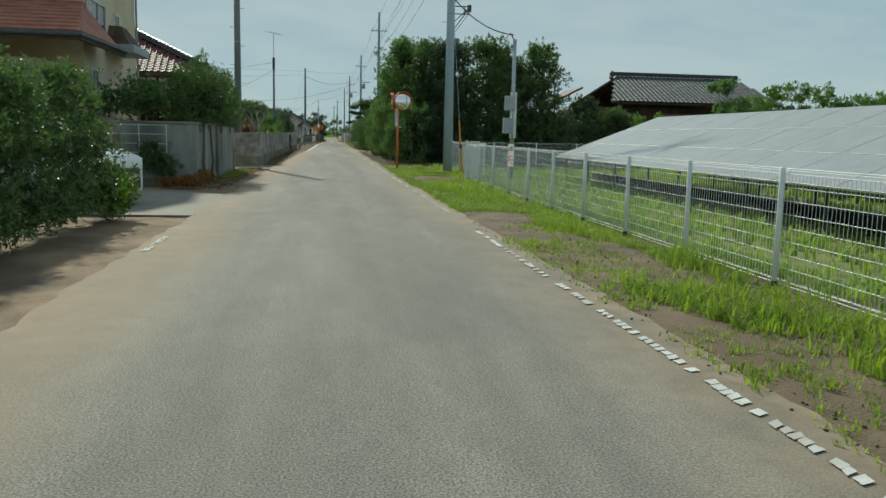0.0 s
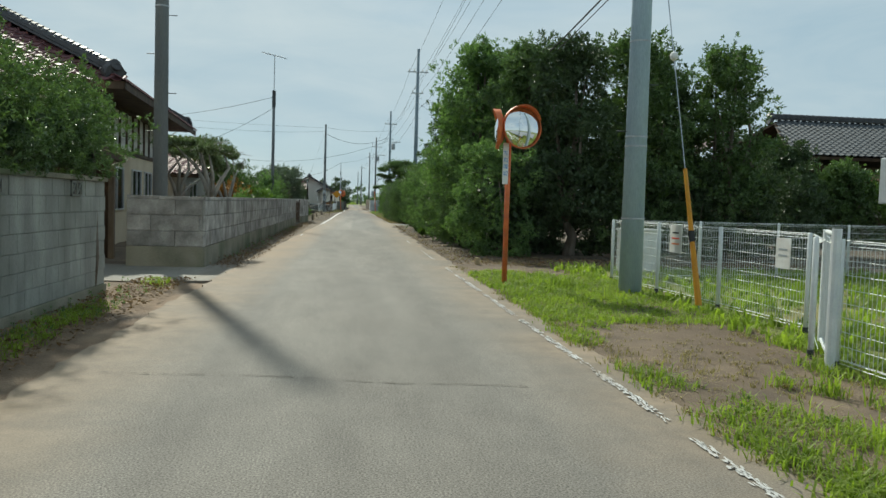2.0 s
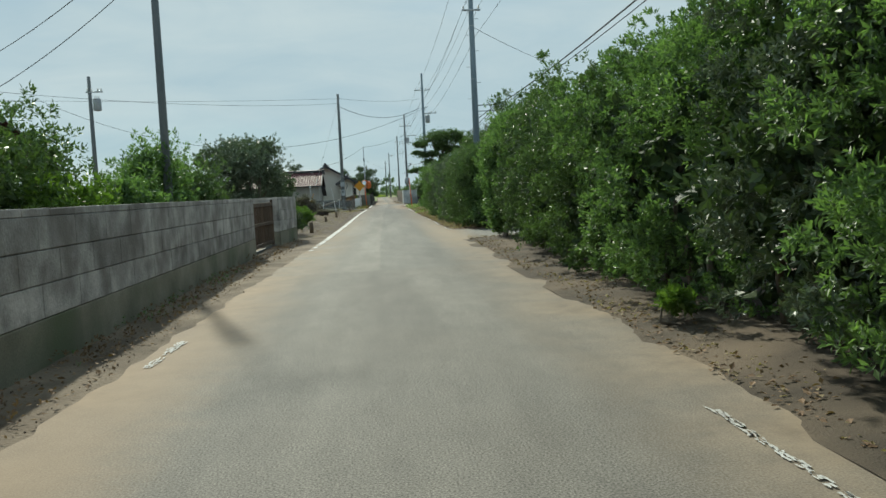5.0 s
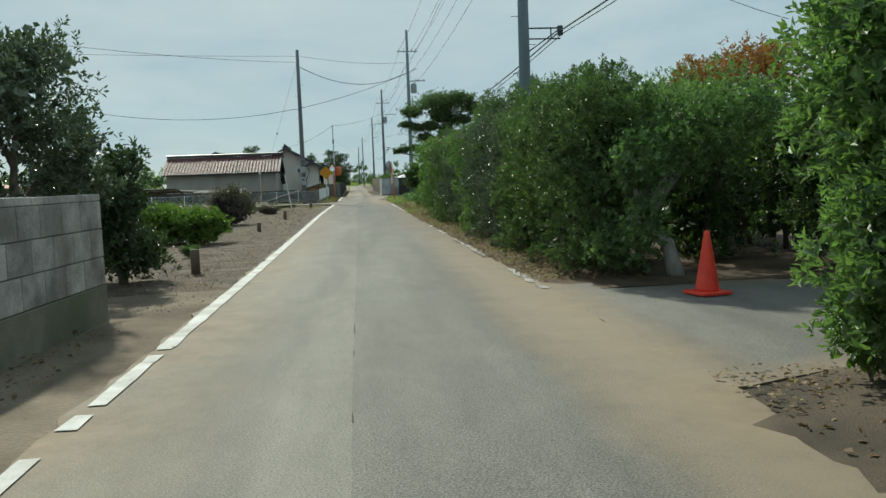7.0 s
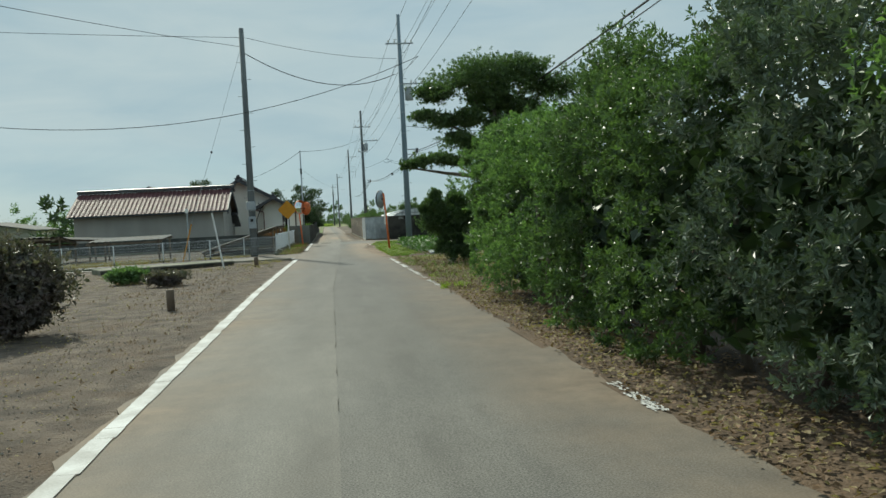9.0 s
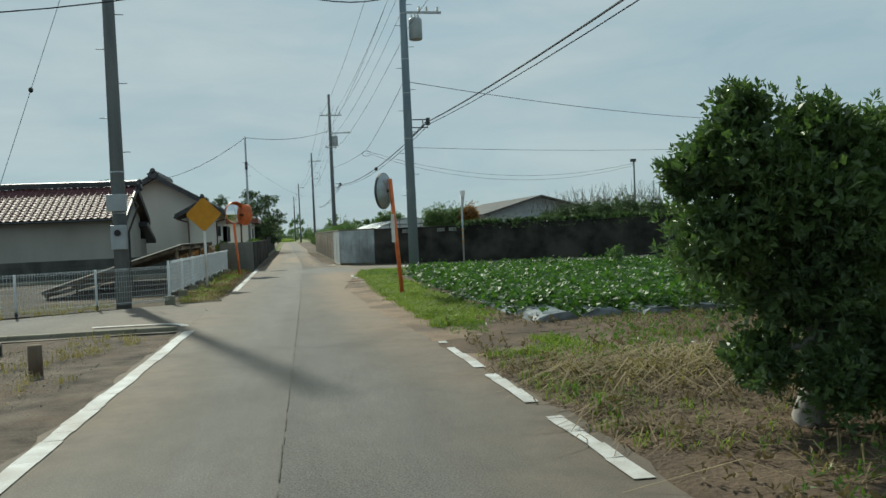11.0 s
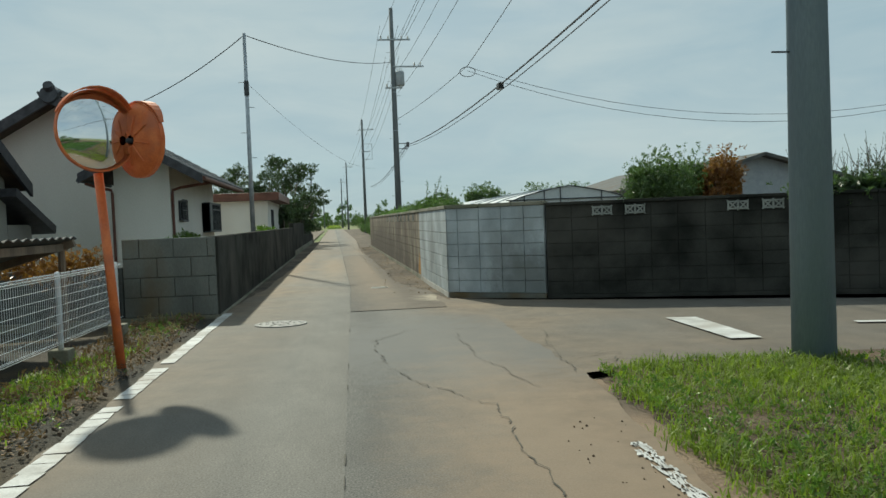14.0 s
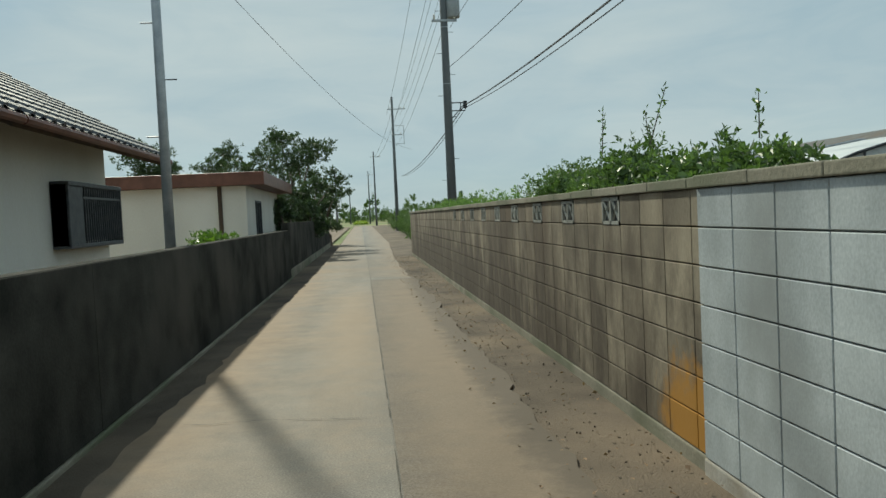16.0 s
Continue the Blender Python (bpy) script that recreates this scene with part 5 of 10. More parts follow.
def bracket(t, z, reach, side=1):
    s = Shape()
    s.tube([(0, 0, z), (side * reach, 0, z)], 0.022, 6)
    s.tube([(0, 0, z - 0.28), (side * reach, 0, z - 0.28)], 0.02, 6)
    s.tube([(0, 0, z - 0.7), (side * reach, 0, z - 0.02)], 0.018, 6)
    s.tube([(side * reach * 0.75, 0, z), (side * reach * 0.75, 0, z - 0.28)], 0.018, 6)
    b = part("cable_bracket", s, DARK_STEEL, t)
    part("clamp", Shape().soft(side * reach - 0.07, side * reach + 0.07, -0.06, 0.06, z - 0.2, z + 0.06, 0.015), DARK_STEEL, b)


def transformer(t, x, z, r=0.24, h=0.75):
    tr = part("transformer", Shape().turned([(r * 0.9, z), (r, z + 0.04), (r, z + h - 0.06), (r * 0.85, z + h)], 18, (x, 0)), GREY_BOX, t, "grey cylindrical transformer", True)
    for a in (-0.12, 0.0, 0.12):
        part("bushing", Shape().tube([(x + a, 0, z + h), (x + a, 0, z + h + 0.16)], [0.035, 0.02], 8), WHITE_PAINT, tr)


POLE_1 = pole("utility_pole", 4.12, 25.95, 12.5, 0.185, 0.11, PALE_POLE, "thick pale grey utility pole on the grass verge", bands=(1.2, 2.35, 2.5, 4.0, 5.9))
crossarm(POLE_1, 11.2, 1.5)
bracket(POLE_1, 6.2, 0.7)
pole("utility_pole", -4.1, 29.9, 9.0, 0.15, 0.11, DARK_POLE, "dark weathered pole rising behind the stone wall", bands=(5.0,))
POLE_3 = pole("utility_pole", 4.66, 76.75, 13.1, 0.18, 0.10, CONCRETE_POLE, "grey concrete utility pole behind the hedge", bands=(6.5, 9.0))
crossarm(POLE_3, 11.3, 1.6, 0.0)
crossarm(POLE_3, 9.7, 0.9, 0.0, (-0.8, 0.8))
bracket(POLE_3, 5.28, 1.0)
POLE_4 = pole("utility_pole", 4.79, 120.28, 13.0, 0.185, 0.10, CONCRETE_POLE, "thick grey concrete utility pole at the field corner with a transformer", bands=(4.6, 6.2, 7.4, 9.0))
crossarm(POLE_4, 11.3, 1.6, 0.0)
crossarm(POLE_4, 9.0, 1.3, 0.7, (-0.2, 0.2, 0.8))
transformer(POLE_4, 0.42, 8.1)
bracket(POLE_4, 5.28, 0.72)
POLE_5 = pole("utility_pole", 4.2, 157.07, 12.4, 0.18, 0.10, DARK_POLE, "tall concrete utility pole beyond the block wall with a transformer", bands=(6.0, 8.0))
crossarm(POLE_5, 10.7, 1.7, 0.1)
crossarm(POLE_5, 9.3, 1.6, 0.8, (0.4, 0.8))
crossarm(POLE_5, 8.2, 0.9, 0.0, (-0.8, 0.8))
transformer(POLE_5, 0.34, 8.35)
bracket(POLE_5, 5.34, 0.62)
POLE_6 = pole("utility_pole", 4.33, 205.6, 12.6, 0.18, 0.10, DARK_POLE, "distant utility pole with two crossarms", steps=False)
crossarm(POLE_6, 11.4, 1.7, 0.4)
crossarm(POLE_6, 9.0, 1.0, 0.3, (-0.8, 0.8))
part("frame_arm", Shape().tube([(0, 0, 9.9), (1.0, 0, 9.9), (1.0, 0, 8.2), (0, 0, 8.2)], 0.03, 5), STEEL, POLE_6)
for x, y, h in ((3.4, 262, 12), (3.0, 318, 12), (3.6, 380, 12), (-1.6, 330, 9), (-2.6, 250, 8.5), (6, 470, 12)):
    far_pole = pole("utility_pole", x, y, h, 0.17, 0.1, DARK_POLE, "far-off utility pole on the lane", steps=False)
    crossarm(far_pole, h - 0.9, 1.7, 0.3)
LFAR = pole("utility_pole", -17.5, 90, 9.3, 0.16, 0.1, DARK_POLE, "utility pole with a transformer standing behind the yard", steps=False)
crossarm(LFAR, 8.3, 1.0, 0.3)
transformer(LFAR, 0.4, 7.2)
LPOLE = pole("utility_pole", -3.21, 110.45, 10.1, 0.165, 0.105, DARK_POLE, "dark concrete service pole with meter boxes beside the mesh fence", bands=(2.0, 2.9))
part("meter_box", Shape().soft(-0.2, 0.2, -0.32, -0.12, 2.05, 2.42, 0.02), GREY_BOX, LPOLE, "grey meter box")
part("breaker_box", Shape().soft(-0.15, 0.17, -0.3, -0.12, 1.22, 1.75, 0.02), GREY_BOX, LPOLE, "grey breaker box")
part("dial", Shape().turned([(0.07, 0), (0.07, 0.02)], 14), BLACK, LPOLE).matrix_basis = pose(0, -0.31, 1.58, 90)
part("conduit", Shape().tube([(0.2, -0.1, 0.3), (0.2, -0.1, 1.6), (0.42, -0.1, 2.15), (0.3, -0.1, 2.35)], 0.022, 6), BLACK, LPOLE)
for px, py, ph in ((21.9, 139.6, 5.1), (24.3, 135.6, 4.1)):
    fp = pole("utility_pole", px, py, ph, 0.07 if ph > 5 else 0.1, 0.05 if ph > 5 else 0.09, DARK_POLE, "slim dark pole standing beyond the orchard", steps=False)
    part("cap_box", Shape().soft(-0.2, 0.12, -0.1, 0.1, ph - 0.06, ph + 0.12, 0.01), DARK_STEEL, fp)
LPOLE2 = pole("service_pole", -1.64, 139.0, 7.05, 0.075, 0.05, STEEL, "thin bluish steel service pole behind the dark wall", steps=True)
part("joint_sleeve", Shape().turned([(0.07, 5.2), (0.075, 5.25), (0.075, 5.6), (0.06, 5.65)], 10), DARK_STEEL, LPOLE2)
ANT = pole("antenna_pole", -4.0, 52.75, 6.2, 0.085, 0.06, DARK_POLE, "slim pole carrying a television antenna above the yard", "", steps=False)
part("mast", Shape().tube([(0, 0, 5.8), (0, 0, 8.05)], 0.02, 6), STEEL, ANT)
part("lashing", Shape().turned([(0.085, 5.6), (0.085, 6.4)], 10), DARK_STEEL, ANT)
aer = Shape().tube([(-0.55, -0.35, 8.1), (0.55, 0.35, 7.95)], 0.014, 5)
for k in range(9):
    f = -0.9 + k * 0.22
    aer.tube([(0.55 * f + 0.11, 0.35 * f - 0.17, 8.03 - 0.07 * f), (0.55 * f - 0.11, 0.35 * f + 0.17, 8.03 - 0.07 * f)], 0.006, 4)
part("antenna", aer, STEEL, ANT)
# thin bluish standpipe by the first house
pole("service_pole", -5.9, 8.9, 6.5, 0.07, 0.06, STEEL, "light blue-grey steel service pole in the hedge", steps=False)
# meter pole of the solar plant
MP = pole("service_pole", 5.6, 21.55, 4.55, 0.075, 0.06, STEEL, "galvanised steel service pole of the solar plant with meter boxes", steps=False)
part("meter_box", Shape().soft(-0.3, 0.02, -0.24, -0.06, 2.25, 2.72, 0.02), GREY_BOX, MP, "grey meter box")
part("back_board", Shape().soft(-0.1, 0.12, -0.06, -0.045, 1.35, 2.85, 0.004), WHITE_PAINT, MP)
part("meter_box", Shape().soft(-0.34, -0.02, -0.26, -0.06, 1.5, 2.0, 0.02), GREY_BOX, MP, "grey meter box")
part("service_loop", Shape().tube([(0.1, -0.05, 2.7), (0.35, -0.05, 2.45), (0.15, -0.05, 2.2), (0.1, -0.05, 1.9)], 0.012, 5), BLACK, MP)
part("head", Shape().tube([(0, 0, 4.5), (-0.15, 0, 4.75), (-0.3, 0, 4.6)], 0.02, 5), BLACK, MP)

# guy wire with its yellow sleeve
guy = thing("guy_wire", (4.32, 23.75, 0), "steel guy wire with a yellow sleeve and a white ball insulator", "guy wire")
gv = Vector((-0.2, 2.2, 7.5))
part("wire", Shape().tube([(0, 0, 0), gv], 0.008, 5), STEEL, guy)
part("sleeve", Shape().tube([gv * 0.012, gv * 0.13, gv * 0.26], [0.045, 0.035, 0.028], 10), YELLOW, guy, "yellow plastic sleeve")
part("anchor_cap", Shape().tube([gv * 0.125, gv * 0.145], 0.045, 8), BLACK, guy)
g = gv * 0.48
part("ball_insulator", Shape().turned([(0.01, g.z - 0.07), (0.05, g.z - 0.04), (0.06, g.z), (0.05, g.z + 0.04), (0.01, g.z + 0.07)], 12, (g.x, g.y)), WHITE_PAINT, guy)


def mirror_head(t, at, face, r, hood=True, back=False):
    """A convex round road mirror with an orange rim and hood, looking along face (degrees about z, 0 looks to -y)."""
    m = pose(*at, 88, 0, face)
    s = Shape()
    n = 32
    rings = [(r * k / 6, 0.075 * (1 - (k / 6) ** 2)) for k in range(1, 7)]
    v, f = [(0, 0, 0.075)], []
    for rr, z in rings:
        v += [(rr * math.cos(2 * math.pi * k / n), rr * math.sin(2 * math.pi * k / n), z) for k in range(n)]
    f += [(0, 1 + k, 1 + (k + 1) % n) for k in range(n)]
    for q in range(5):
        f += [(1 + q * n + k, 1 + (q + 1) * n + k, 1 + (q + 1) * n + (k + 1) % n, 1 + q * n + (k + 1) % n) for k in range(n)]
    s.add(v, f)
    head = part("mirror_head", Shape().turned([(0.05, -0.09), (r * 0.75, -0.05), (r, -0.015), (r + 0.012, 0.0), (r + 0.012, 0.03), (r, 0.03)], n, caps=False), STEEL if back else ORANGE, t, "round mirror housing", True)
    head.matrix_basis = m
    g = part("mirror_glass", s, MIRROR, head, "convex mirror", True)
    rim = part("rim", Shape().turned([(r + 0.004, -0.015), (r + 0.016, -0.015), (r + 0.016, 0.035), (r + 0.004, 0.035)], n, caps=False), DARK_STEEL if back else ORANGE, head)
    if hood:
        h = Shape()
        k0, k1 = 2, 15
        vv, ff = [], []
        for k in range(k0, k1):
            a = 2 * math.pi * k / n
            reach = 0.09 * math.sin(math.pi * (k - k0) / (k1 - k0 - 1)) + 0.04
            vv += [((r + 0.024) * math.cos(a), (r + 0.024) * math.sin(a), 0.0), ((r + 0.026) * math.cos(a), (r + 0.026) * math.sin(a), reach),
                   ((r + 0.036) * math.cos(a), (r + 0.036) * math.sin(a), 0.0), ((r + 0.036) * math.cos(a), (r + 0.036) * math.sin(a), reach)]
        for q in range(k1 - k0 - 1):
            i = q * 4
            ff += [(i, i + 4, i + 5, i + 1), (i + 2, i + 3, i + 7, i + 6), (i + 1, i + 5, i + 7, i + 3), (i, i + 2, i + 6, i + 4)]
        h.add(vv, ff)
        part("hood", h, ORANGE, head, "orange sun hood")
    ribs = Shape()
    for k in range(8):
        a = math.pi * k / 4 + 0.2
        ribs.tube([(0.06 * math.cos(a), 0.06 * math.sin(a), -0.092), (r * 0.7 * math.cos(a), r * 0.7 * math.sin(a), -0.06)], 0.008, 4)
    part("ribs", ribs, STEEL if back else ORANGE, head)
    return head


def road_mirror(at, heads, h, label, lean=(0, 0), plate=None, arm=0.3, back=False):
    t = thing("traffic_mirror", at, label, "traffic mirror", "traffic mirrors")
    part("post", Shape().tube([(0, 0, -0.2), (lean[0], lean[1], h)], 0.045, 12), ORANGE, t, "orange painted steel post", True)
    for (dx, dy, z, face, r) in heads:
        q = Vector((lean[0] * z / h, lean[1] * z / h, z))
        part("arm", Shape().tube([q, (dx * 0.85, dy * 0.85, z)], 0.03, 8), DARK_STEEL, t)
        mirror_head(t, (dx, dy, z), face, r, not back, back)
    if plate:
        part("notice_plate", Shape().soft(*plate, 0.006), WHITE_PAINT, t, "narrow white notice plate")
    return t


m1 = road_mirror((2.27, 27.05, 0), [(0.19, -0.14, 2.68, 16, 0.34), (-0.18, -0.02, 2.64, -98, 0.31)], 2.72, "twin round traffic mirror on an orange post in the verge", plate=(-0.105, -0.005, -0.062, -0.05, 1.72, 2.42))
for k, ch in enumerate("左右確認"):
    fc = bpy.data.curves.new("lettering", "FONT")
    fc.body, fc.size, fc.align_x = ch, 0.085, "CENTER"
    fc.materials.append(BLUE_PAINT)
    fo = new("lettering", fc)
    fo.parent = m1
    fo.matrix_basis = pose(-0.055, -0.0635, 2.22 - k * 0.115, 90, 0, 0)
    tagged(fo, "blue painted character")
road_mirror((2.74, 108.72, 0), [(-0.30, 0.10, 2.22, 238, 0.37)], 2.47, "round traffic mirror seen from behind on a leaning orange post", lean=(-0.16, 0.05), plate=(-0.19, -0.12, -0.08, -0.06, 1.12, 1.72), back=True)
road_mirror((-1.34, 122.1, 0), [(-0.09, -0.14, 2.27, 40, 0.375), (0.25, 0.05, 2.19, 138, 0.35)], 1.88, lean=(-0.13, 0.0), label= "twin round traffic mirror with orange hoods beside the wall")

sg = thing("warning_sign", (-1.84, 114.9, 0), "blank yellow diamond warning sign on a white post", "road sign")
part("post", Shape().tube([(0, 0, -0.2), (0, 0, 2.35)], 0.035, 12), WHITE_PAINT, sg, "", True)
d = Shape()
bm_r = 0.45
d.prism([(-0.035, -bm_r), (0.035, -bm_r), (bm_r, -0.035), (bm_r, 0.035), (0.035, bm_r), (-0.035, bm_r), (-bm_r, 0.035), (-bm_r, -0.035)], -0.008, 0.008)
plate = part("diamond_plate", d, YELLOW, sg, "plain yellow diamond plate")
plate.matrix_basis = pose(0, -0.055, 2.05, 90, 0, 4)
st = thing("stop_sign", (6.7, 120.7, 0), "triangular road sign seen from behind on a grey post", "road sign")
part("post", Shape().tube([(0, 0, -0.2), (0, 0, 2.55)], 0.032, 12), STEEL, st, "", True)
tri_plate = part("triangle_plate", Shape().prism([(0, -0.32), (0.36, 0.26), (0.32, 0.31), (-0.32, 0.31), (-0.36, 0.26)], -0.008, 0.008), ALU, st)
tri_plate.matrix_basis = pose(0.045, 0.0, 2.42, 90, 0, 92)
for z in (1.25, 1.05, 0.85):
    part("reflector_band", Shape().turned([(0.036, z), (0.036, z + 0.06)], 12), YELLOW, st)

# short wooden marker posts
for x, y, h, r in ((-2.75, 68.6, 0.36, 0.075), (-2.75, 87.6, 0.33, 0.07), (-2.36, 100.9, 0.30, 0.075), (2.44, 31.1, 0.19, 0.055), (-2.9, 79.6, 0.25, 0.06)):
    t = thing("marker_post", (x, y, 0), "short weathered round wooden boundary post", "post", "marker posts")
    part("post_body", Shape().tube([(0, 0, -0.1), (0, 0, h - 0.015), (0, 0, h)], [r, r, r * 0.85], 12), WOOD_GREY if x < 0 else WOOD_DRY, t, "", True)

# cables
for (a, b) in ((POLE_1, POLE_3), (POLE_3, POLE_4), (POLE_4, POLE_5), (POLE_5, POLE_6)):
    pa, pb = a.location, b.location
    for dx, z in ((-0.6, 11.5), (0.35, 11.5), (0.7, 11.5), (-0.35, 9.9), (0.35, 9.9), (0.2, 8.6)):
        cable("overhead_cable", (pa.x + dx, pa.y, z), (pb.x + dx, pb.y, z - (0.6 if pb.y > 150 else 0)), 0.55, 0.0085)
cable("overhead_cable", (4.3, 205.6, 11.3), (3.4, 262, 11), 0.6)
cable("overhead_cable", (4.9, 205.6, 11.3), (4.0, 262, 11), 0.6)
cable("overhead_cable", (3.4, 262, 11), (3.0, 318, 11), 0.6)
# thick communication bundle on the brackets
for (xa, ya, za), (xb, yb, zb), sg_ in (((4.82, 25.95, 6.15), (5.66, 76.75, 5.2), 0.6), ((5.66, 76.75, 5.2), (5.51, 120.28, 5.2), 0.5), ((5.51, 120.28, 5.2), (4.82, 157.07, 5.26), 0.5), ((4.82, 157.07, 5.26), (5.0, 205.6, 5.2), 0.5)):
    for q in (0, 0.07):
        cable("communication_cable", (xa + q, ya, za - q), (xb + q, yb, zb - q), sg_ + q * 0.6, 0.02 - q * 0.12, "thick black communication cable between poles")
# a slack service line with a spliced branch that runs off over the garden
cable("service_cable", (4.85, 120.28, 6.9), (5.31, 140.4, 6.25), 0.12, 0.01, "service cable between two poles")
cable("service_cable", (5.31, 140.4, 6.25), (4.3, 157.07, 6.6), 0.1, 0.01, "service cable between two poles")
for q in (0, 0.13):
    cable("service_cable", (5.31, 140.4, 6.22 - q), (21.9, 139.6, 4.95 - q), 1.1 + q, 0.008, "thin branch cable swinging over the garden")
knot = thing("cable_splice", (5.31, 140.4, 6.22), "coiled splice loop where a branch cable leaves", "cable splice")
part("loop", Shape().tube([(0.26 * math.cos(a), 0.0, -0.16 + 0.16 * math.sin(a)) for a in np.linspace(0, 6.1, 14)], 0.012, 5), CABLE, knot)
cable("service_cable", (4.79, 120.28, 6.63), (44, 148.6, 8.8), 0.75, 0.012, "thin service cable swinging over the garden")
cable("service_cable", (4.79, 120.28, 4.3), (51.2, 157.4, 8.36), 0.6, 0.008, "thin service cable swinging over the garden")
cable("service_cable", (-3.28, 110.45, 9.1), (4.4, 120.28, 9.6), 1.0, 0.02, "service cable crossing the lane")
cable("service_cable", (-3.28, 110.45, 9.75), (4.6, 120.28, 10.5), 0.25, 0.01, "service cable crossing the lane")
cable("service_cable", (-25.6, 103.35, 9.6), (4.68, 110.82, 8.77), 3.68, 0.014, "slack service cable crossing the lane", n=28)
cable("service_cable", (-60, 98, 12), (-25.6, 103.35, 9.6), 0.6, 0.014, "slack service cable over the fields")
cable("service_cable", (4.68, 110.82, 8.77), (4.45, 120.28, 9.6), 0.12, 0.008, "thin tap wire to the pole")
cable("service_cable", (-60, 98, 12), (-3.28, 110.45, 9.7), 0.8, 0.01, "thin service cable over the fields")
cable("service_cable", (-1.64, 139.0, 7.0), (4.2, 157.07, 9.6), 0.35, 0.014, "service cable crossing the lane")
cable("service_cable", (-1.64, 139.0, 7.0), (-6.3, 141.3, 5.02), 0.28, 0.014, "service cable to the house gable")
cable("service_cable", (-1.64, 139.0, 5.6), (4.0, 175, 5.2), 0.7, 0.005, "thin service cable along the lane")
cable("service_cable", (4.12, 25.95, 6.6), (5.55, 21.6, 4.7), 0.3, 0.02, "black service cable to the solar plant")
cable("service_cable", (4.12, 25.95, 6.4), (40, 12, 11.5), 0.6, 0.014, "thick cable crossing above the solar plant")
cable("service_cable", (-30, 16, 7.8), (4.12, 25.95, 9.6), 0.9, 0.014, "service cable crossing the lane")
cable("service_cable", (-4.1, 29.9, 8.8), (-8.5, 18, 6.5), 0.2, 0.01, "service cable to a house")
cable("service_cable", (-4.0, 52.75, 5.6), (-9.0, 56, 3.6), 0.2, 0.008, "thin stay wire of the antenna pole")
cable("service_cable", (-4.0, 52.75, 6.1), (-20, 75, 7.0), 0.6, 0.01, "service cable over the yard")
cable("service_cable", (-20, 75, 7.0), (-3.28, 110.45, 9.3), 0.5, 0.01, "service cable over the fields")
cable("service_cable", (4.66, 76.75, 9.0), (14, 80, 6.0), 0.4, 0.01, "service cable to a house")
splice = thing("cable_splice", (5.235, 135.0, 4.70), "black splice case hanging on a cable", "cable splice")
part("case", Shape().soft(-0.07, 0.07, -0.16, 0.16, -0.07, 0.09, 0.02), BLACK, splice)
# ---------------------------------------------------------------- hedges and trees, right side
hedge("hedge", (2.72, 33.9, 0), 19.0, 1.6, 2.9, LEAF_HEDGE, "tall evergreen hedge with glossy leaves, grown into bulging bushes", 11, density=180, per=10, size=0.07, rz=0.9, bulge=0.5, faces="ftlr", bush=2.1, undercut=0.45, sections=((3.2, LEAF_DARK), (5.4, LEAF_HEDGE), (8.3, LEAF_GLOSS), (10.4, LEAF_HEDGE), (14.6, LEAF_DARK)))
# the deep leaf colour stands in for the shade on this bush
tree("shrub", (3.3, 54.5, 0), [(0, 0, 1.55, 0.95, 1.9, 1.35), (0.1, 1.7, 1.45, 0.85, 1.3, 1.25), (0.9, -1.2, 2.0, 1.2, 1.6, 1.2), (-0.1, 2.9, 1.0, 0.6, 0.7, 0.8), (1.4, 1.0, 2.1, 1.2, 1.6, 1.0), (0.0, -1.4, 0.9, 0.8, 1.0, 0.7)], 0.09, LEAF_DEEP, "large dense evergreen bush at the end of the hedge", 12, density=85, size=0.078, category="shrub", per=10)
tree("shrub", (2.98, 58.35, 0), [(0.0, 0.6, 0.95, 0.5, 0.9, 0.75), (0.05, 0.8, 1.9, 0.6, 0.95, 0.9), (0.35, 0.6, 2.75, 0.7, 1.0, 0.75), (0.1, 0.9, 0.4, 0.45, 0.6, 0.35), (0.3, -0.5, 1.6, 0.6, 0.8, 1.1), (0.4, -0.9, 2.7, 0.7, 0.9, 0.7)], 0.07, LEAF_HEDGE, "upright bush with fresh bright leaves beside the driveway", 13, density=190, size=0.085, per=9, category="shrub")
hedge("hedge", (2.55, 65.2, 0), 21.9, 1.5, 2.6, LEAF_DARK, "long clipped evergreen hedge of mixed glossy bushes along the lane", 14, density=190, per=10, size=0.066, bulge=0.2, faces="ftlr", bush=1.7, undercut=0.25, tops=((0, 2.66), (4, 2.58), (7, 2.5), (9, 2.6), (23, 2.65)), sections=((4.7, LEAF_GLOSS), (8.4, LEAF_HEDGE), (10.9, LEAF_GLOSS), (13.5, LEAF_DARK), (17, LEAF_HEDGE)))
tree("tree", (4.05, 65.0, 0), [(-0.75, -0.75, 0.75, 0.38, 0.4, 0.55), (-0.75, -0.6, 1.5, 0.5, 0.45, 0.55), (-0.95, -0.2, 0.45, 0.4, 0.5, 0.35), (0.1, 0.3, 1.85, 1.0, 1.2, 0.8), (-0.6, 0.9, 1.75, 0.8, 1.0, 0.75), (0.9, 0.2, 2.2, 0.9, 1.0, 0.6), (0.2, 1.6, 2.2, 0.9, 0.9, 0.65), (-0.9, 0.5, 1.0, 0.5, 0.8, 0.7)], 0.11, LEAF_HEDGE, "small clipped tree with a bare trunk at the driveway", 15, density=110, size=0.064, bark=PALE_BARK, split=0.5)
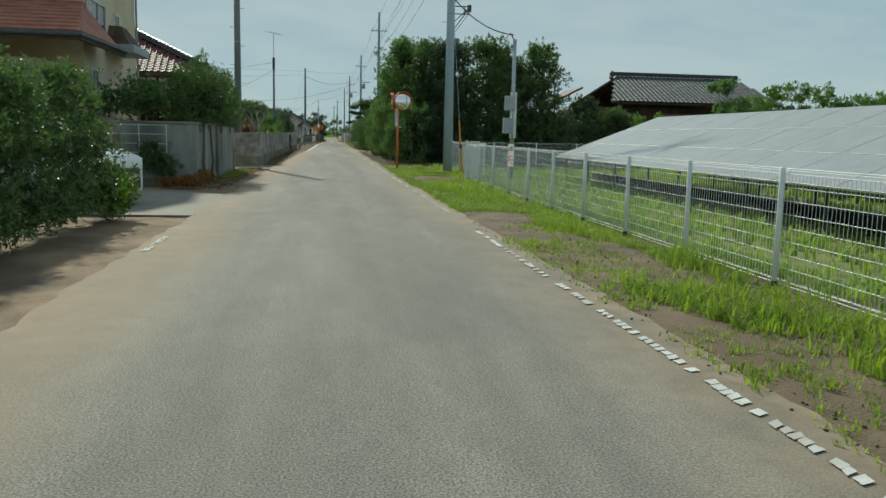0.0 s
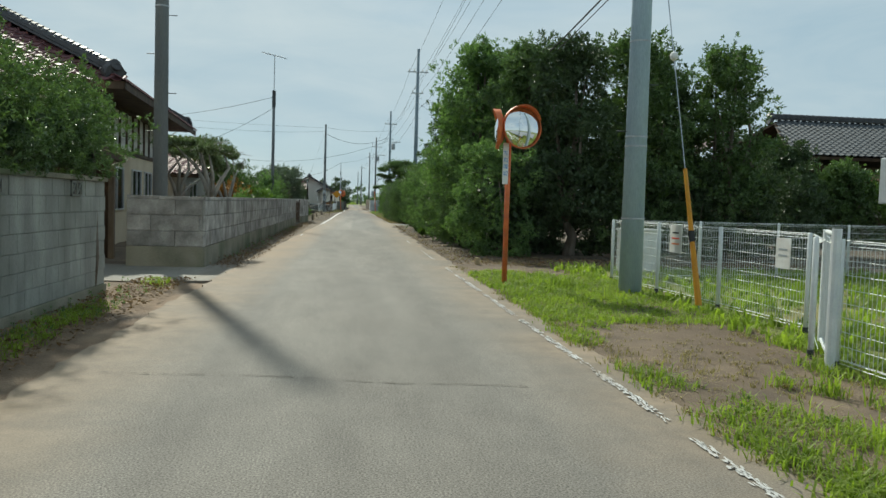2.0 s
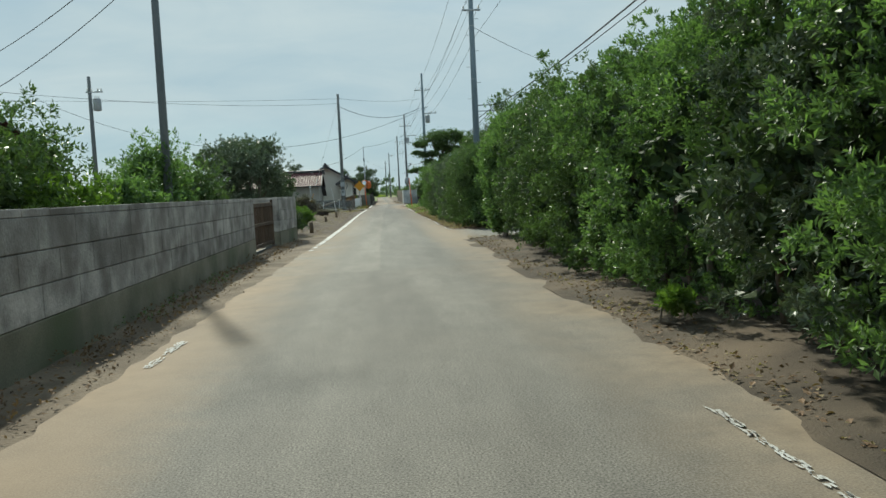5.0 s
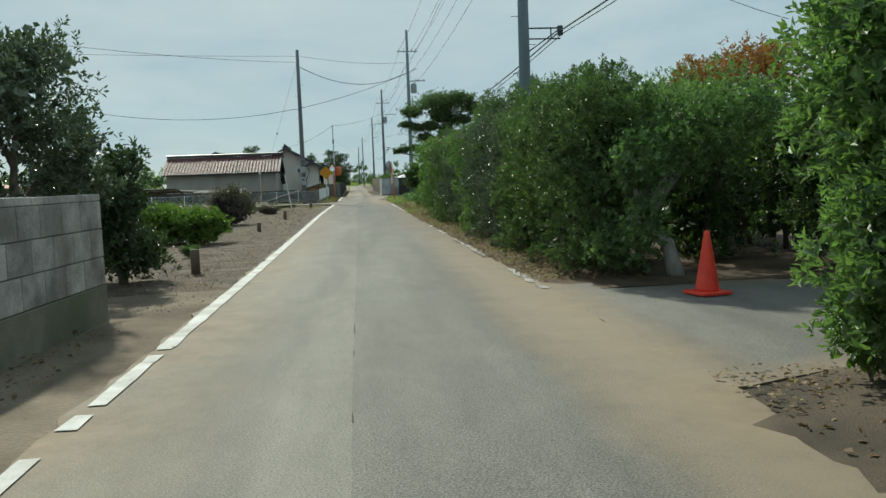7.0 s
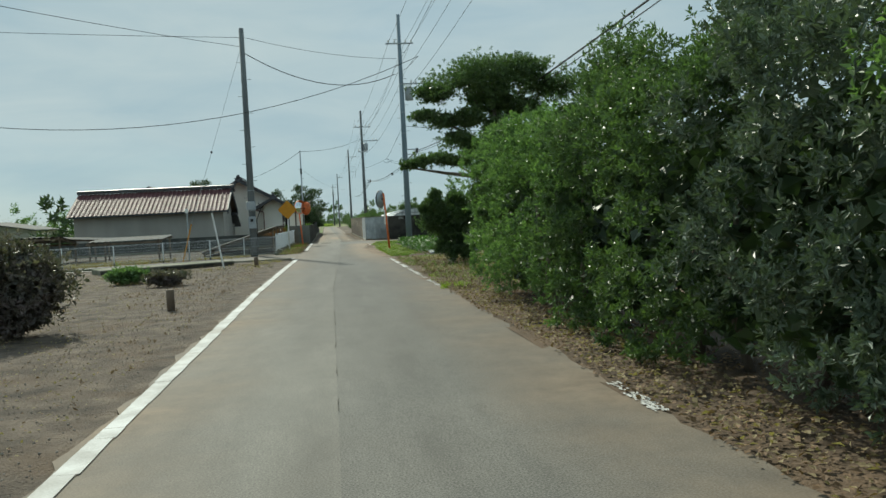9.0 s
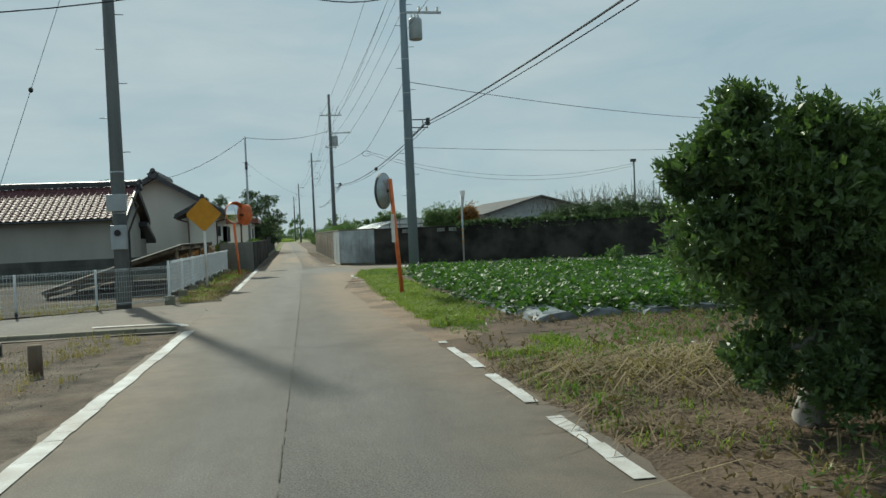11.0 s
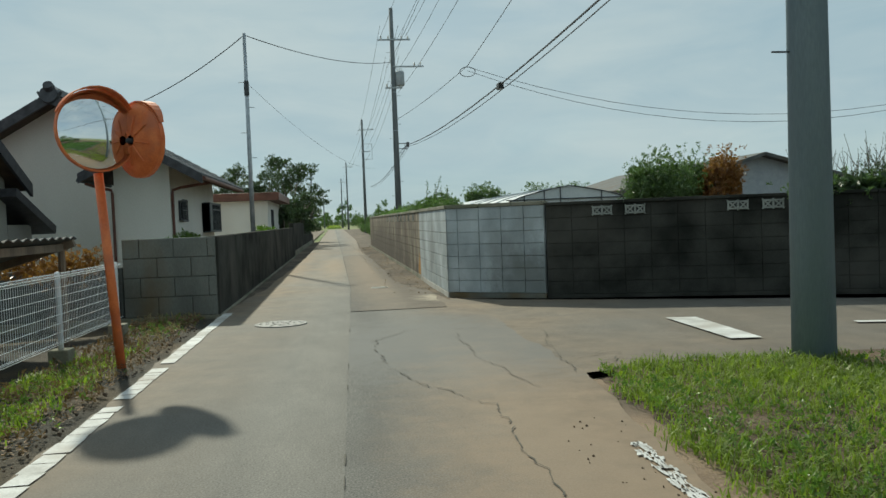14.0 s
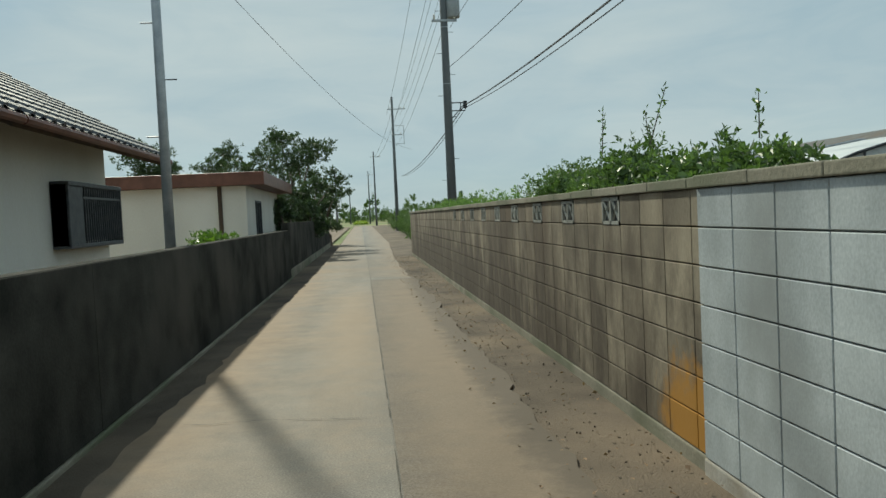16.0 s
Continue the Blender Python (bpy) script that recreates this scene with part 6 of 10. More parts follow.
for i, (x, y, s) in enumerate(((7.9, 71.5, 1.25), (8.8, 76, 1.3), (8.9, 66.5, 1.15))):
    tree("tree", (x, y, 0), [(0, 0, 2.5 * s, 1.3, 1.4, 0.9), (0.9, 0.5, 2.9 * s, 1.0, 1.1, 0.6), (-0.8, -0.4, 2.3 * s, 0.9, 1.0, 0.6)], 0.09, LEAF_RUSSET if i != 1 else LEAF_HEDGE, "garden tree with russet foliage behind the hedge" if i != 1 else "green garden tree behind the hedge", 20 + i, density=40, size=0.1)
for i, (x, y, h) in enumerate(((5.6, 70.5, 3.0), (6.0, 74.5, 4.2), (5.6, 79.5, 4.6), (6.4, 84.0, 5.1), (5.8, 88.2, 5.0), (7.0, 91.0, 5.2))):
    tree("tree", (x, y, 0), [(0, 0, h - 0.9, 0.9, 1.3, 0.8), (0.5, 0.9, h - 1.2, 0.8, 0.9, 0.7), (-0.3, -0.8, h - 1.3, 0.7, 0.8, 0.7)], 0.07, LEAF_GLOSS if i % 2 else LEAF_DARK, "garden tree rising behind the hedge", 40 + i, density=40, size=0.1)
hedge("hedge", (6.2, 59.0, 0), 13.0, 1.6, 2.6, LEAF_DARK, "dark garden hedge closing the yard behind the driveway", 16, density=22, size=0.12, bulge=0.3)
hedge("hedge", (4.6, 66.3, 0), 3.0, 1.0, 2.6, LEAF_DARK, "dark garden hedge behind the clipped tree", 17, density=40, size=0.12, bulge=0.3)
# extra shrubs, added to keep light from coming through the bush
hedge("hedge", (4.5, 52.6, 0), 6.6, 1.3, 2.8, LEAF_DEEP, "dark shrubs added behind the bush to block light", 18, density=40, size=0.11, bulge=0.3)
# the dark grove behind the solar plant
grove = ((3.55, 38.9, 6.5, 1.75), (3.6, 43.0, 5.6, 1.5), (4.6, 36.6, 6.2, 1.5), (5.6, 35.2, 6.2, 1.6), (7.6, 35.6, 6.4, 1.7), (9.2, 37.5, 5.6, 1.6), (10.3, 35.8, 6.2, 1.6), (13.0, 37.4, 3.7, 1.3), (5.0, 39.6, 6.4, 1.7), (7.0, 42.5, 5.6, 1.6), (4.6, 44.0, 4.6, 1.4), (4.9, 48.0, 3.9, 1.2), (14.9, 37.2, 3.2, 1.3), (9.8, 42.5, 5.5, 1.7))
for i, (x, y, h, r) in enumerate(grove):
    rg = np.random.default_rng(100 + i)
    bl = []
    for k in range(11):
        z = 0.75 + (h - 1.3) * (k + 0.5) / 11
        a = k * 2.4 + i
        w = r * (0.55 if k < 9 else 0.3)
        bl.append((w * math.cos(a) * 0.75, w * math.sin(a) * 0.75, z, r * rg.uniform(0.55, 0.78), r * rg.uniform(0.55, 0.78), r * rg.uniform(0.42, 0.6)))
    bl.append((0, 0, h - 0.6, r * 0.6, r * 0.6, 0.62))
    tree("tree", (x, y, 0), bl, 0.16, LEAF_HEDGE if i == 0 else LEAF_DEEP if i % 2 else LEAF_DARK, "tall dark evergreen tree of a dense grove", 100 + i, density=30 if i < 4 else 22 if y < 39 else 9, per=9, size=0.12 if i < 4 else 0.14, split=0.3, group="grove trees", ragged=0.35)
# under-storey that closes the grove's foot; its dark leaf stands in for shade
for i, (x, y) in enumerate(((3.75, 36.2), (4.9, 35.6), (6.4, 35.2), (7.8, 35.0), (9.4, 35.0), (11.0, 35.2), (12.6, 35.6))):
    tree("shrub", (x, y, 0), [(0, 0.3, 0.9, 1.0, 0.8, 0.8), (0.2, 0.5, 1.9, 0.95, 0.8, 0.9), (0.0, 0.1, 0.3, 0.95, 0.6, 0.32)], 0.05, LEAF_DEEP, "dark undergrowth at the foot of the grove", 130 + i, density=34, size=0.12, category="shrub", group="undergrowth")
# garden trees round the house behind the solar plant
for i, (x, y, h, r, m) in enumerate(((15.6, 35.5, 2.9, 1.0, LEAF_BRIGHT), (17.0, 36.5, 2.4, 1.0, LEAF_HEDGE), (21.8, 38.5, 5.3, 1.5, LEAF_HEDGE), (25.6, 39.5, 4.9, 1.9, LEAF_BRIGHT), (28.6, 39.8, 4.9, 1.9, LEAF_BRIGHT), (30.5, 38.0, 4.4, 1.8, LEAF_BRIGHT), (33.5, 40.0, 4.6, 2.2, LEAF_BRIGHT), (37.0, 42.0, 4.9, 2.0, LEAF_BRIGHT), (41, 44, 4.0, 1.8, LEAF_DARK), (22.0, 35.0, 2.2, 1.1, LEAF_HEDGE), (19.6, 34.5, 2.0, 0.9, LEAF_BRIGHT), (46, 44, 5, 2.4, LEAF_HEDGE), (28, 62, 6.2, 2.2, LEAF_DARK))):
    rg = np.random.default_rng(150 + i)
    bl = [(rg.normal() * r * 0.45, rg.normal() * r * 0.45, h * rg.uniform(0.45, 0.9), r * rg.uniform(0.45, 0.7), r * rg.uniform(0.45, 0.7), r * rg.uniform(0.3, 0.5)) for _ in range(8)]
    tree("tree", (x, y, 0), bl, 0.1, m, "leafy garden tree behind the solar panels", 150 + i, density=26 if x < 23 else 13, size=0.14 if x < 23 else 0.18)

# ---------------------------------------------------------------- the big tree by the field and its neighbours
big = thing("tree", (4.32, 93.45, 0), "large spreading evergreen tree, its trunk wrapped in ivy", "tree")
# lobes of the crown: the low pad towards the lane, the mass above it, the heart, the pad and the high limb on the far side, the top
lobes = [(-2.15, 0, 2.68, 0.32, 0.4, 0.12), (-1.78, 0.1, 2.78, 0.4, 0.45, 0.15), (-1.38, -0.1, 2.82, 0.4, 0.45, 0.17), (-1.0, 0.1, 2.78, 0.36, 0.4, 0.16), (-0.72, 0, 2.75, 0.25, 0.35, 0.14),
         (-0.9, 0, 3.3, 0.5, 0.5, 0.22), (-0.5, 0.2, 3.05, 0.45, 0.5, 0.3), (-1.2, 0.1, 3.78, 0.55, 0.6, 0.2), (-0.6, -0.2, 3.8, 0.6, 0.6, 0.28), (-1.7, 0.2, 3.95, 0.5, 0.5, 0.16),
         (0.0, 0, 3.0, 0.5, 0.5, 0.5), (0.15, 0, 3.55, 0.55, 0.6, 0.38), (0.0, 0.2, 4.3, 0.8, 0.8, 0.4),
         (0.72, 0, 2.5, 0.3, 0.35, 0.2), (1.1, 0, 2.62, 0.4, 0.4, 0.18), (1.52, 0.1, 2.74, 0.38, 0.4, 0.16), (1.82, 0, 2.88, 0.22, 0.3, 0.1), (0.72, -0.1, 2.15, 0.24, 0.3, 0.14),
         (1.0, 0.1, 3.5, 0.5, 0.5, 0.18), (1.6, 0, 3.75, 0.6, 0.5, 0.17), (2.2, 0.1, 3.92, 0.5, 0.5, 0.16), (0.9, 0.3, 4.1, 0.7, 0.7, 0.28),
         (-0.3, 0.2, 4.9, 1.0, 1.0, 0.45), (0.8, 0.3, 5.0, 1.0, 1.0, 0.42), (1.8, 0.2, 4.6, 0.8, 0.8, 0.3), (-1.4, 0.1, 4.5, 0.7, 0.7, 0.28)]
trunk = Shape()
trunk.tube([(0.05, 0, -0.2), (0.1, 0, 0.9), (0.05, 0.05, 1.9), (0.05, 0, 3.1), (0.1, 0.1, 4.7)], [0.2, 0.16, 0.14, 0.1, 0.04], 10)
for pts, r in ((((0, 0, 2.2), (-0.7, 0, 2.36), (-1.3, 0, 2.45), (-2.2, 0, 2.62)), 0.07), (((-0.5, 0, 2.36), (-1.0, 0.1, 2.68), (-1.6, 0.1, 2.88)), 0.03), (((0.15, 0, 2.35), (0.5, 0, 2.75), (0.95, 0, 3.2), (2.5, 0, 3.72)), 0.085), (((0.2, 0, 1.7), (0.68, 0, 1.9), (1.15, 0, 2.36), (1.75, 0, 2.78)), 0.045), (((0.3, 0, 2.45), (0.8, 0.05, 2.55), (1.4, 0.1, 2.68)), 0.04), (((0.0, 0, 2.8), (-0.5, 0, 3.3), (-1.1, 0.1, 3.7), (-1.8, 0.2, 3.9)), 0.06), (((0.05, 0, 3.3), (0.5, 0.2, 3.9), (0.9, 0.3, 4.6)), 0.06), (((0.05, 0, 3.4), (-0.3, 0.1, 4.1), (-0.6, 0.2, 4.8)), 0.05)):
    n = len(pts)
    trunk.tube(pts, [r * (1 - 0.75 * k / (n - 1)) for k in range(n)], 7)
part("trunk", trunk, BARK, big, "", True)
v, f = crown_arrays([(x, y, z, a * 1.12, b * 1.12, c * 1.3) for x, y, z, a, b, c in lobes], 115, 9, 0.076, 61, 0.5)
part("crown", np_mesh("crown", v, f), LEAF_DARK, big)
v, f = crown_arrays([(0.1, 0, 0.42, 0.4, 0.42, 0.5), (0.16, 0, 1.0, 0.55, 0.5, 0.55), (0.22, 0, 1.55, 0.66, 0.6, 0.55), (0.1, 0, 2.15, 0.62, 0.6, 0.55), (0.62, 0, 1.72, 0.36, 0.4, 0.34), (-0.3, 0, 1.45, 0.34, 0.4, 0.45), (0.12, 0, 2.7, 0.58, 0.55, 0.5), (-0.16, 0, 0.75, 0.3, 0.35, 0.4), (0.5, 0, 1.1, 0.35, 0.4, 0.4), (0.1, 0, 3.2, 0.6, 0.55, 0.45), (-0.45, 0, 1.0, 0.28, 0.35, 0.42), (-0.42, 0, 1.95, 0.3, 0.35, 0.42), (-0.4, 0, 2.5, 0.32, 0.35, 0.36), (0.72, 0, 2.2, 0.32, 0.35, 0.4), (0.55, 0, 0.5, 0.3, 0.35, 0.4), (0.8, 0, 1.3, 0.28, 0.35, 0.42), (0.92, 0, 1.9, 0.3, 0.35, 0.4)], 155, 10, 0.058, 62, 0.4)
part("ivy", np_mesh("ivy", v, f), LEAF_DARK, big, "dense dark ivy round the trunk")
tree("shrub", (3.6, 96.05, 0), [(-0.52, 0, 1.72, 0.45, 0.45, 0.38), (-0.45, 0, 2.02, 0.26, 0.28, 0.2), (0.12, 0.1, 1.88, 0.42, 0.45, 0.3), (0.0, 0, 1.4, 0.88, 0.75, 0.5), (0.5, 0, 1.35, 0.5, 0.55, 0.5), (-0.66, 0, 1.2, 0.4, 0.45, 0.42), (-0.1, 0, 0.9, 0.62, 0.55, 0.4), (0.25, 0, 0.55, 0.42, 0.4, 0.32), (-0.38, 0, 0.48, 0.32, 0.35, 0.24), (0.66, 0.1, 1.85, 0.28, 0.3, 0.28), (-0.1, -0.35, 0.4, 0.3, 0.25, 0.36), (0.3, -0.3, 0.35, 0.35, 0.3, 0.34), (-0.85, 0, 1.6, 0.2, 0.22, 0.25)], 0.1, LEAF_DARK, "dense dark evergreen shrub with a grey stem at the field edge", 63, density=240, per=10, size=0.06, category="shrub", bark=PALE_BARK, ragged=0.5)
tree("shrub", (4.9, 97.3, 0), [(0.1, 0.1, 1.9, 0.45, 0.5, 0.35), (0, 0, 1.2, 0.6, 0.6, 0.6), (-0.3, 0.1, 1.65, 0.4, 0.45, 0.35), (0.35, 0.1, 1.55, 0.4, 0.45, 0.4), (0, 0, 0.6, 0.55, 0.5, 0.45)], 0.06, LEAF_DARK, "dark evergreen shrub between the two trees", 65, density=120, per=9, size=0.07, category="shrub", ragged=0.45)
for i, (x, y, h, r) in enumerate(((8.2, 101, 2.0, 1.4), (10, 99, 2.3, 1.6), (12.5, 100.5, 2.6, 1.8), (9.5, 104.0, 1.6, 1.0), (15.5, 101, 2.4, 1.8), (7.0, 98.5, 1.3, 0.8))):
    rg = np.random.default_rng(170 + i)
    tree("shrub", (x, y, 0), [(rg.normal() * r * 0.4, rg.normal() * r * 0.4, h * rg.uniform(0.4, 0.75), r * 0.6, r * 0.6, h * 0.28) for _ in range(5)], 0.05, LEAF_HEDGE if i % 2 else LEAF_DARK, "rank green bush behind the tree", 170 + i, density=30, size=0.12, category="shrub")
t = thing("tree_stump", (6.6, 94.4, 0), "tall grey sawn-off trunk with ivy at its foot", "tree stump")
part("stump", Shape().tube([(0.1, 0, -0.1), (0.02, 0, 0.6), (-0.05, 0.02, 1.25), (-0.12, 0, 1.45)], [0.13, 0.1, 0.095, 0.09], 10), PALE_BARK, t, "", True)
v, f = crown_arrays([(0.1, 0, 0.4, 0.32, 0.32, 0.45)], 60, 7, 0.09, 64)
part("ivy", np_mesh("ivy", v, f), LEAF_DARK, t)

# ---------------------------------------------------------------- left side plants
bushes = [(0.68, -2.6 + 1.0 * k, 0.55, 0.5, 0.75, 0.55) for k in range(8)] + [(0.42, -2.4 + 1.05 * k, 1.25, 0.62, 0.8, 0.6) for k in range(7)] + [(0.1 + 0.2 * (k % 2), -2.2 + 1.1 * k, 1.8 + 0.08 * (k % 3), 0.7, 0.8, 0.46) for k in range(7)] + [(-1.0, -1.8 + 1.5 * k, 1.5, 0.9, 1.1, 0.75) for k in range(4)]
tree("shrub", (-4.62, 3.9, 0), bushes, 0.07, LEAF_DARK, "overgrown leafy hedge of mixed shrubs beside the driveway", 71, density=72, size=0.074, category="shrub", ragged=0.4)
tree("shrub", (-3.85, 7.9, 0), [(0.1, -0.5, 0.36, 0.42, 0.6, 0.36), (0.05, 0.1, 0.42, 0.4, 0.5, 0.4)], 0.03, LEAF_BRIGHT, "low fresh green ferny bush at the hedge foot", 72, density=70, size=0.1, category="shrub")
tree("ivy_patch", (-4.9, 16.35, 0), [(0, 0.0, 0.75, 0.55, 0.16, 0.6), (0.35, 0.02, 0.5, 0.4, 0.14, 0.45)], 0.03, LEAF_DARK, "climbing shrub against the block wall", 73, density=80, size=0.09, category="shrub", trunk=False)
hedge("hedge", (-4.55, 17.0, 0), 3.1, 1.3, 3.05, LEAF_DARK, "clipped shrub billowing over the block wall", 74, density=125, size=0.065, bottom=1.66, bulge=0.22, trunks=True)
hedge("hedge", (-4.5, 20.7, 0), 4.5, 0.95, 2.72, LEAF_DARK, "clipped shrub billowing over the block wall", 75, density=110, size=0.065, bottom=1.62, bulge=0.22)
tree("shrub", (-5.5, 18.0, 0), [(0, 0, 2.35, 0.9, 1.0, 0.65), (0.2, 1.4, 2.3, 0.8, 0.9, 0.6), (-0.4, -0.9, 2.1, 0.8, 0.7, 0.6)], 0.08, LEAF_HEDGE, "rounded garden tree above the wall", 76, density=46, size=0.09, category="shrub")


def garden_pine(at, blobs, seed, leaf, label, bare=0, fork=0.42):
    """A trained garden tree: pale twisting limbs, flat pads of foliage, some bare twigs."""
    rng = np.random.default_rng(seed)
    t = thing("garden_pine", at, label, "tree", "trained garden trees")
    s = limbs(Shape(), (0, 0, -0.1), [b[:3] for b in blobs], 0.1, seed, fork, 0.2)
    for k in range(bare):
        b = blobs[k % len(blobs)]
        p = Vector(b[:3])
        for _ in range(4):
            d = Vector((rng.normal() * 0.5 + 0.15, rng.normal() * 0.5, rng.random() * 0.7 - 0.2)) * 0.42
            s.tube([p, p + d * 0.5 + Vector((0, 0, 0.06)), p + d], [0.016, 0.01, 0.004], 4)
    part("trunk", s, PALE_BARK, t, "pale twisting trunk and limbs", True)
    v, f = crown_arrays(blobs, 150, 9, 0.06, seed, 0.5)
    part("crown", np_mesh("crown", v, f), leaf, t)


garden_pine((-3.95, 33.1, 0), [(0.0, 0.1, 2.6, 0.62, 0.7, 0.2), (0.45, 0.7, 2.5, 0.5, 0.6, 0.18), (-0.6, -0.2, 2.62, 0.55, 0.6, 0.18), (0.3, -0.5, 2.45, 0.4, 0.5, 0.15), (-0.2, 0.9, 2.66, 0.55, 0.6, 0.18)], 81, LEAF_PINE, "trained garden pine with pale bare limbs above the stone wall", 14, 0.5)
garden_pine((-5.0, 37.3, 0), [(0, 0, 2.75, 0.75, 0.8, 0.3), (0.5, 0.6, 2.5, 0.6, 0.7, 0.26), (-0.4, -0.6, 2.8, 0.6, 0.7, 0.28), (0.75, 1.2, 2.25, 0.5, 0.6, 0.25), (0.2, -1.2, 2.55, 0.5, 0.6, 0.22)], 82, LEAF_PINE, "trained garden pine with dark flat pads above the stone wall", 3, 0.5)
garden_pine((-4.25, 40.3, 0), [(-0.45, -0.1, 2.55, 0.45, 0.5, 0.26), (0.05, 0.4, 2.7, 0.3, 0.4, 0.2), (-0.5, -0.6, 2.4, 0.4, 0.5, 0.24), (0.3, 0.1, 2.35, 0.2, 0.25, 0.14)], 83, LEAF_PINE, "trained garden tree with half-bare pale branches", 16, 0.42)
for i, (x, y, h, r, m, lab) in enumerate(((-4.1, 43.3, 1.75, 0.8, LEAF_HEDGE, "round clipped shrub above the stone wall"), (-5.0, 45.8, 2.1, 0.9, LEAF_RUSSET, "rust-tipped clipped shrub in the yard"), (-5.2, 48.6, 3.1, 1.3, LEAF_DARK, "large round dark tree in the yard"), (-4.1, 48.3, 2.05, 0.7, LEAF_BRIGHT, "fresh green clipped shrub in the yard"), (-4.1, 51.0, 2.2, 0.75, LEAF_HEDGE, "green shrub in the yard"), (-4.2, 53.0, 2.75, 0.8, LEAF_HEDGE, "green shrub with thin shoots in the yard"), (-4.0, 55.6, 2.35, 0.75, LEAF_DARK, "dark rounded shrub by the gate"))):
    tree("garden_shrub", (x, y, 0), [(0, 0, h * 0.58, r, r, h * 0.4), (0.15, r * 0.6, h * 0.5, r * 0.7, r * 0.7, h * 0.34), (-0.2, -r * 0.5, h * 0.62, r * 0.65, r * 0.65, h * 0.33)], 0.06, m, lab, 90 + i, density=48, size=0.09, category="shrub", group="yard shrubs", ragged=0.16)
tree("tree", (-4.3, 64.8, 0), [(-0.3, -0.2, 1.2, 1.0, 1.0, 0.8), (-1.3, 0.3, 1.3, 0.9, 0.9, 0.8), (0.3, 0.7, 0.9, 0.8, 0.9, 0.7), (0, 0, 2.4, 1.1, 1.2, 0.95), (-0.5, 0.6, 2.95, 0.9, 0.9, 0.65), (0.45, 0.3, 2.95, 0.75, 0.8, 0.6), (-1.3, 0.2, 2.7, 0.8, 0.9, 0.6), (0.5, 0.8, 2.0, 0.8, 0.9, 0.8), (0.1, -0.7, 2.5, 0.9, 0.8, 0.75), (-0.9, -0.2, 2.0, 0.9, 0.9, 0.8), (0.5, 1.3, 1.4, 0.7, 0.8, 0.7)], 0.1, LEAF_GLOSS, "bushy tree with greyish glossy leaves and thin top shoots", 101, density=50, size=0.09, ragged=0.4)
tree("tree", (-3.6, 67.4, 0), [(0.0, 0, 0.6, 0.78, 0.85, 0.6), (0.0, 0, 1.2, 0.68, 0.75, 0.58), (0.1, 0.05, 1.75, 0.48, 0.5, 0.46), (0.1, 0.3, 0.4, 0.7, 0.8, 0.42), (-0.6, -0.4, 1.1, 0.6, 0.7, 0.7)], 0.07, LEAF_DEEP, "dark conical evergreen at the plot edge", 102, density=70, size=0.085)
tree("tree", (-8.5, 69.0, 0), [(0, 0, 2.4, 1.3, 1.4, 0.9), (0.8, 0.6, 2.0, 1.0, 1.0, 0.8), (-0.7, 0.3, 2.8, 1.0, 1.0, 0.6)], 0.1, LEAF_HEDGE, "garden tree behind the wall", 103, density=34, size=0.11)
for i, (x, y, h, r, m, lab) in enumerate(((-3.85, 75.6, 1.0, 0.75, LEAF_BRIGHT, "low bright green leafy shrubs on the bare plot"), (-4.9, 76.0, 1.15, 0.95, LEAF_BRIGHT, "low bright green leafy shrubs on the bare plot"), (-6.2, 76.5, 1.15, 1.0, LEAF_BRIGHT, "low bright green leafy shrubs on the bare plot"), (-4.45, 85.0, 1.6, 0.85, LEAF_PINK, "rounded bush with pinkish flowering tips"), (-3.4, 71.6, 0.28, 0.2, LEAF_HEDGE, "small green tuft on bare soil"), (-4.2, 70.8, 0.3, 0.2, LEAF_HEDGE, "small green tuft on bare soil"), (-4.0, 94.0, 0.45, 0.55, LEAF_PINK, "low flowering plants at the plot edge"), (-5.3, 95.6, 0.5, 0.6, LEAF_HEDGE, "low flowering plants at the plot edge"))):
    tree("garden_shrub", (x, y, 0), [(0, 0, h * 0.55, r, r, h * 0.42), (r * 0.4, r * 0.3, h * 0.45, r * 0.7, r * 0.7, h * 0.34), (-r * 0.4, -r * 0.3, h * 0.5, r * 0.7, r * 0.7, h * 0.36), (0, 0, h * 0.28, r * 0.95, r * 0.95, h * 0.24), (0, 0, h * 0.12, r * 0.85, r * 0.85, h * 0.13)], 0.03, m, lab, 110 + i, density=90, size=0.085 if r > 0.4 else 0.05, category="shrub", group="plot shrubs", ragged=0.2)
# trees beyond the left house and along the lane ahead
for i, (x, y, h, r) in enumerate(((-1.6, 165, 5.9, 1.7), (-3.4, 161, 4.6, 1.6), (-5.4, 168, 5.4, 1.6), (-1.0, 158.5, 3.4, 1.1), (-7.6, 163, 5.3, 1.6), (-2.0, 156.0, 2.6, 0.9), (-11, 150, 6.2, 1.6), (-0.8, 172, 3.6, 1.2))):
    rg = np.random.default_rng(190 + i)
    bl = [(rg.normal() * r * 0.42, rg.normal() * r * 0.42, 0.9 + (h - 1.5) * (k + 0.5) / 9, r * rg.uniform(0.5, 0.75), r * rg.uniform(0.5, 0.75), r * rg.uniform(0.35, 0.5)) for k in range(9)]
    tree("tree", (x, y, 0), bl, 0.12, LEAF_DEEP, "dark evergreen tree beside the lane", 190 + i, density=20, size=0.14, group="lane trees")
tree("garden_shrub", (-2.2, 133.0, 0), [(-0.6, 0, 0.95, 0.4, 0.7, 0.24), (-0.5, 1.3, 1.0, 0.4, 0.8, 0.26)], 0.04, LEAF_BRIGHT, "leafy flowering shrub over the low wall", 210, density=80, size=0.085, category="shrub")
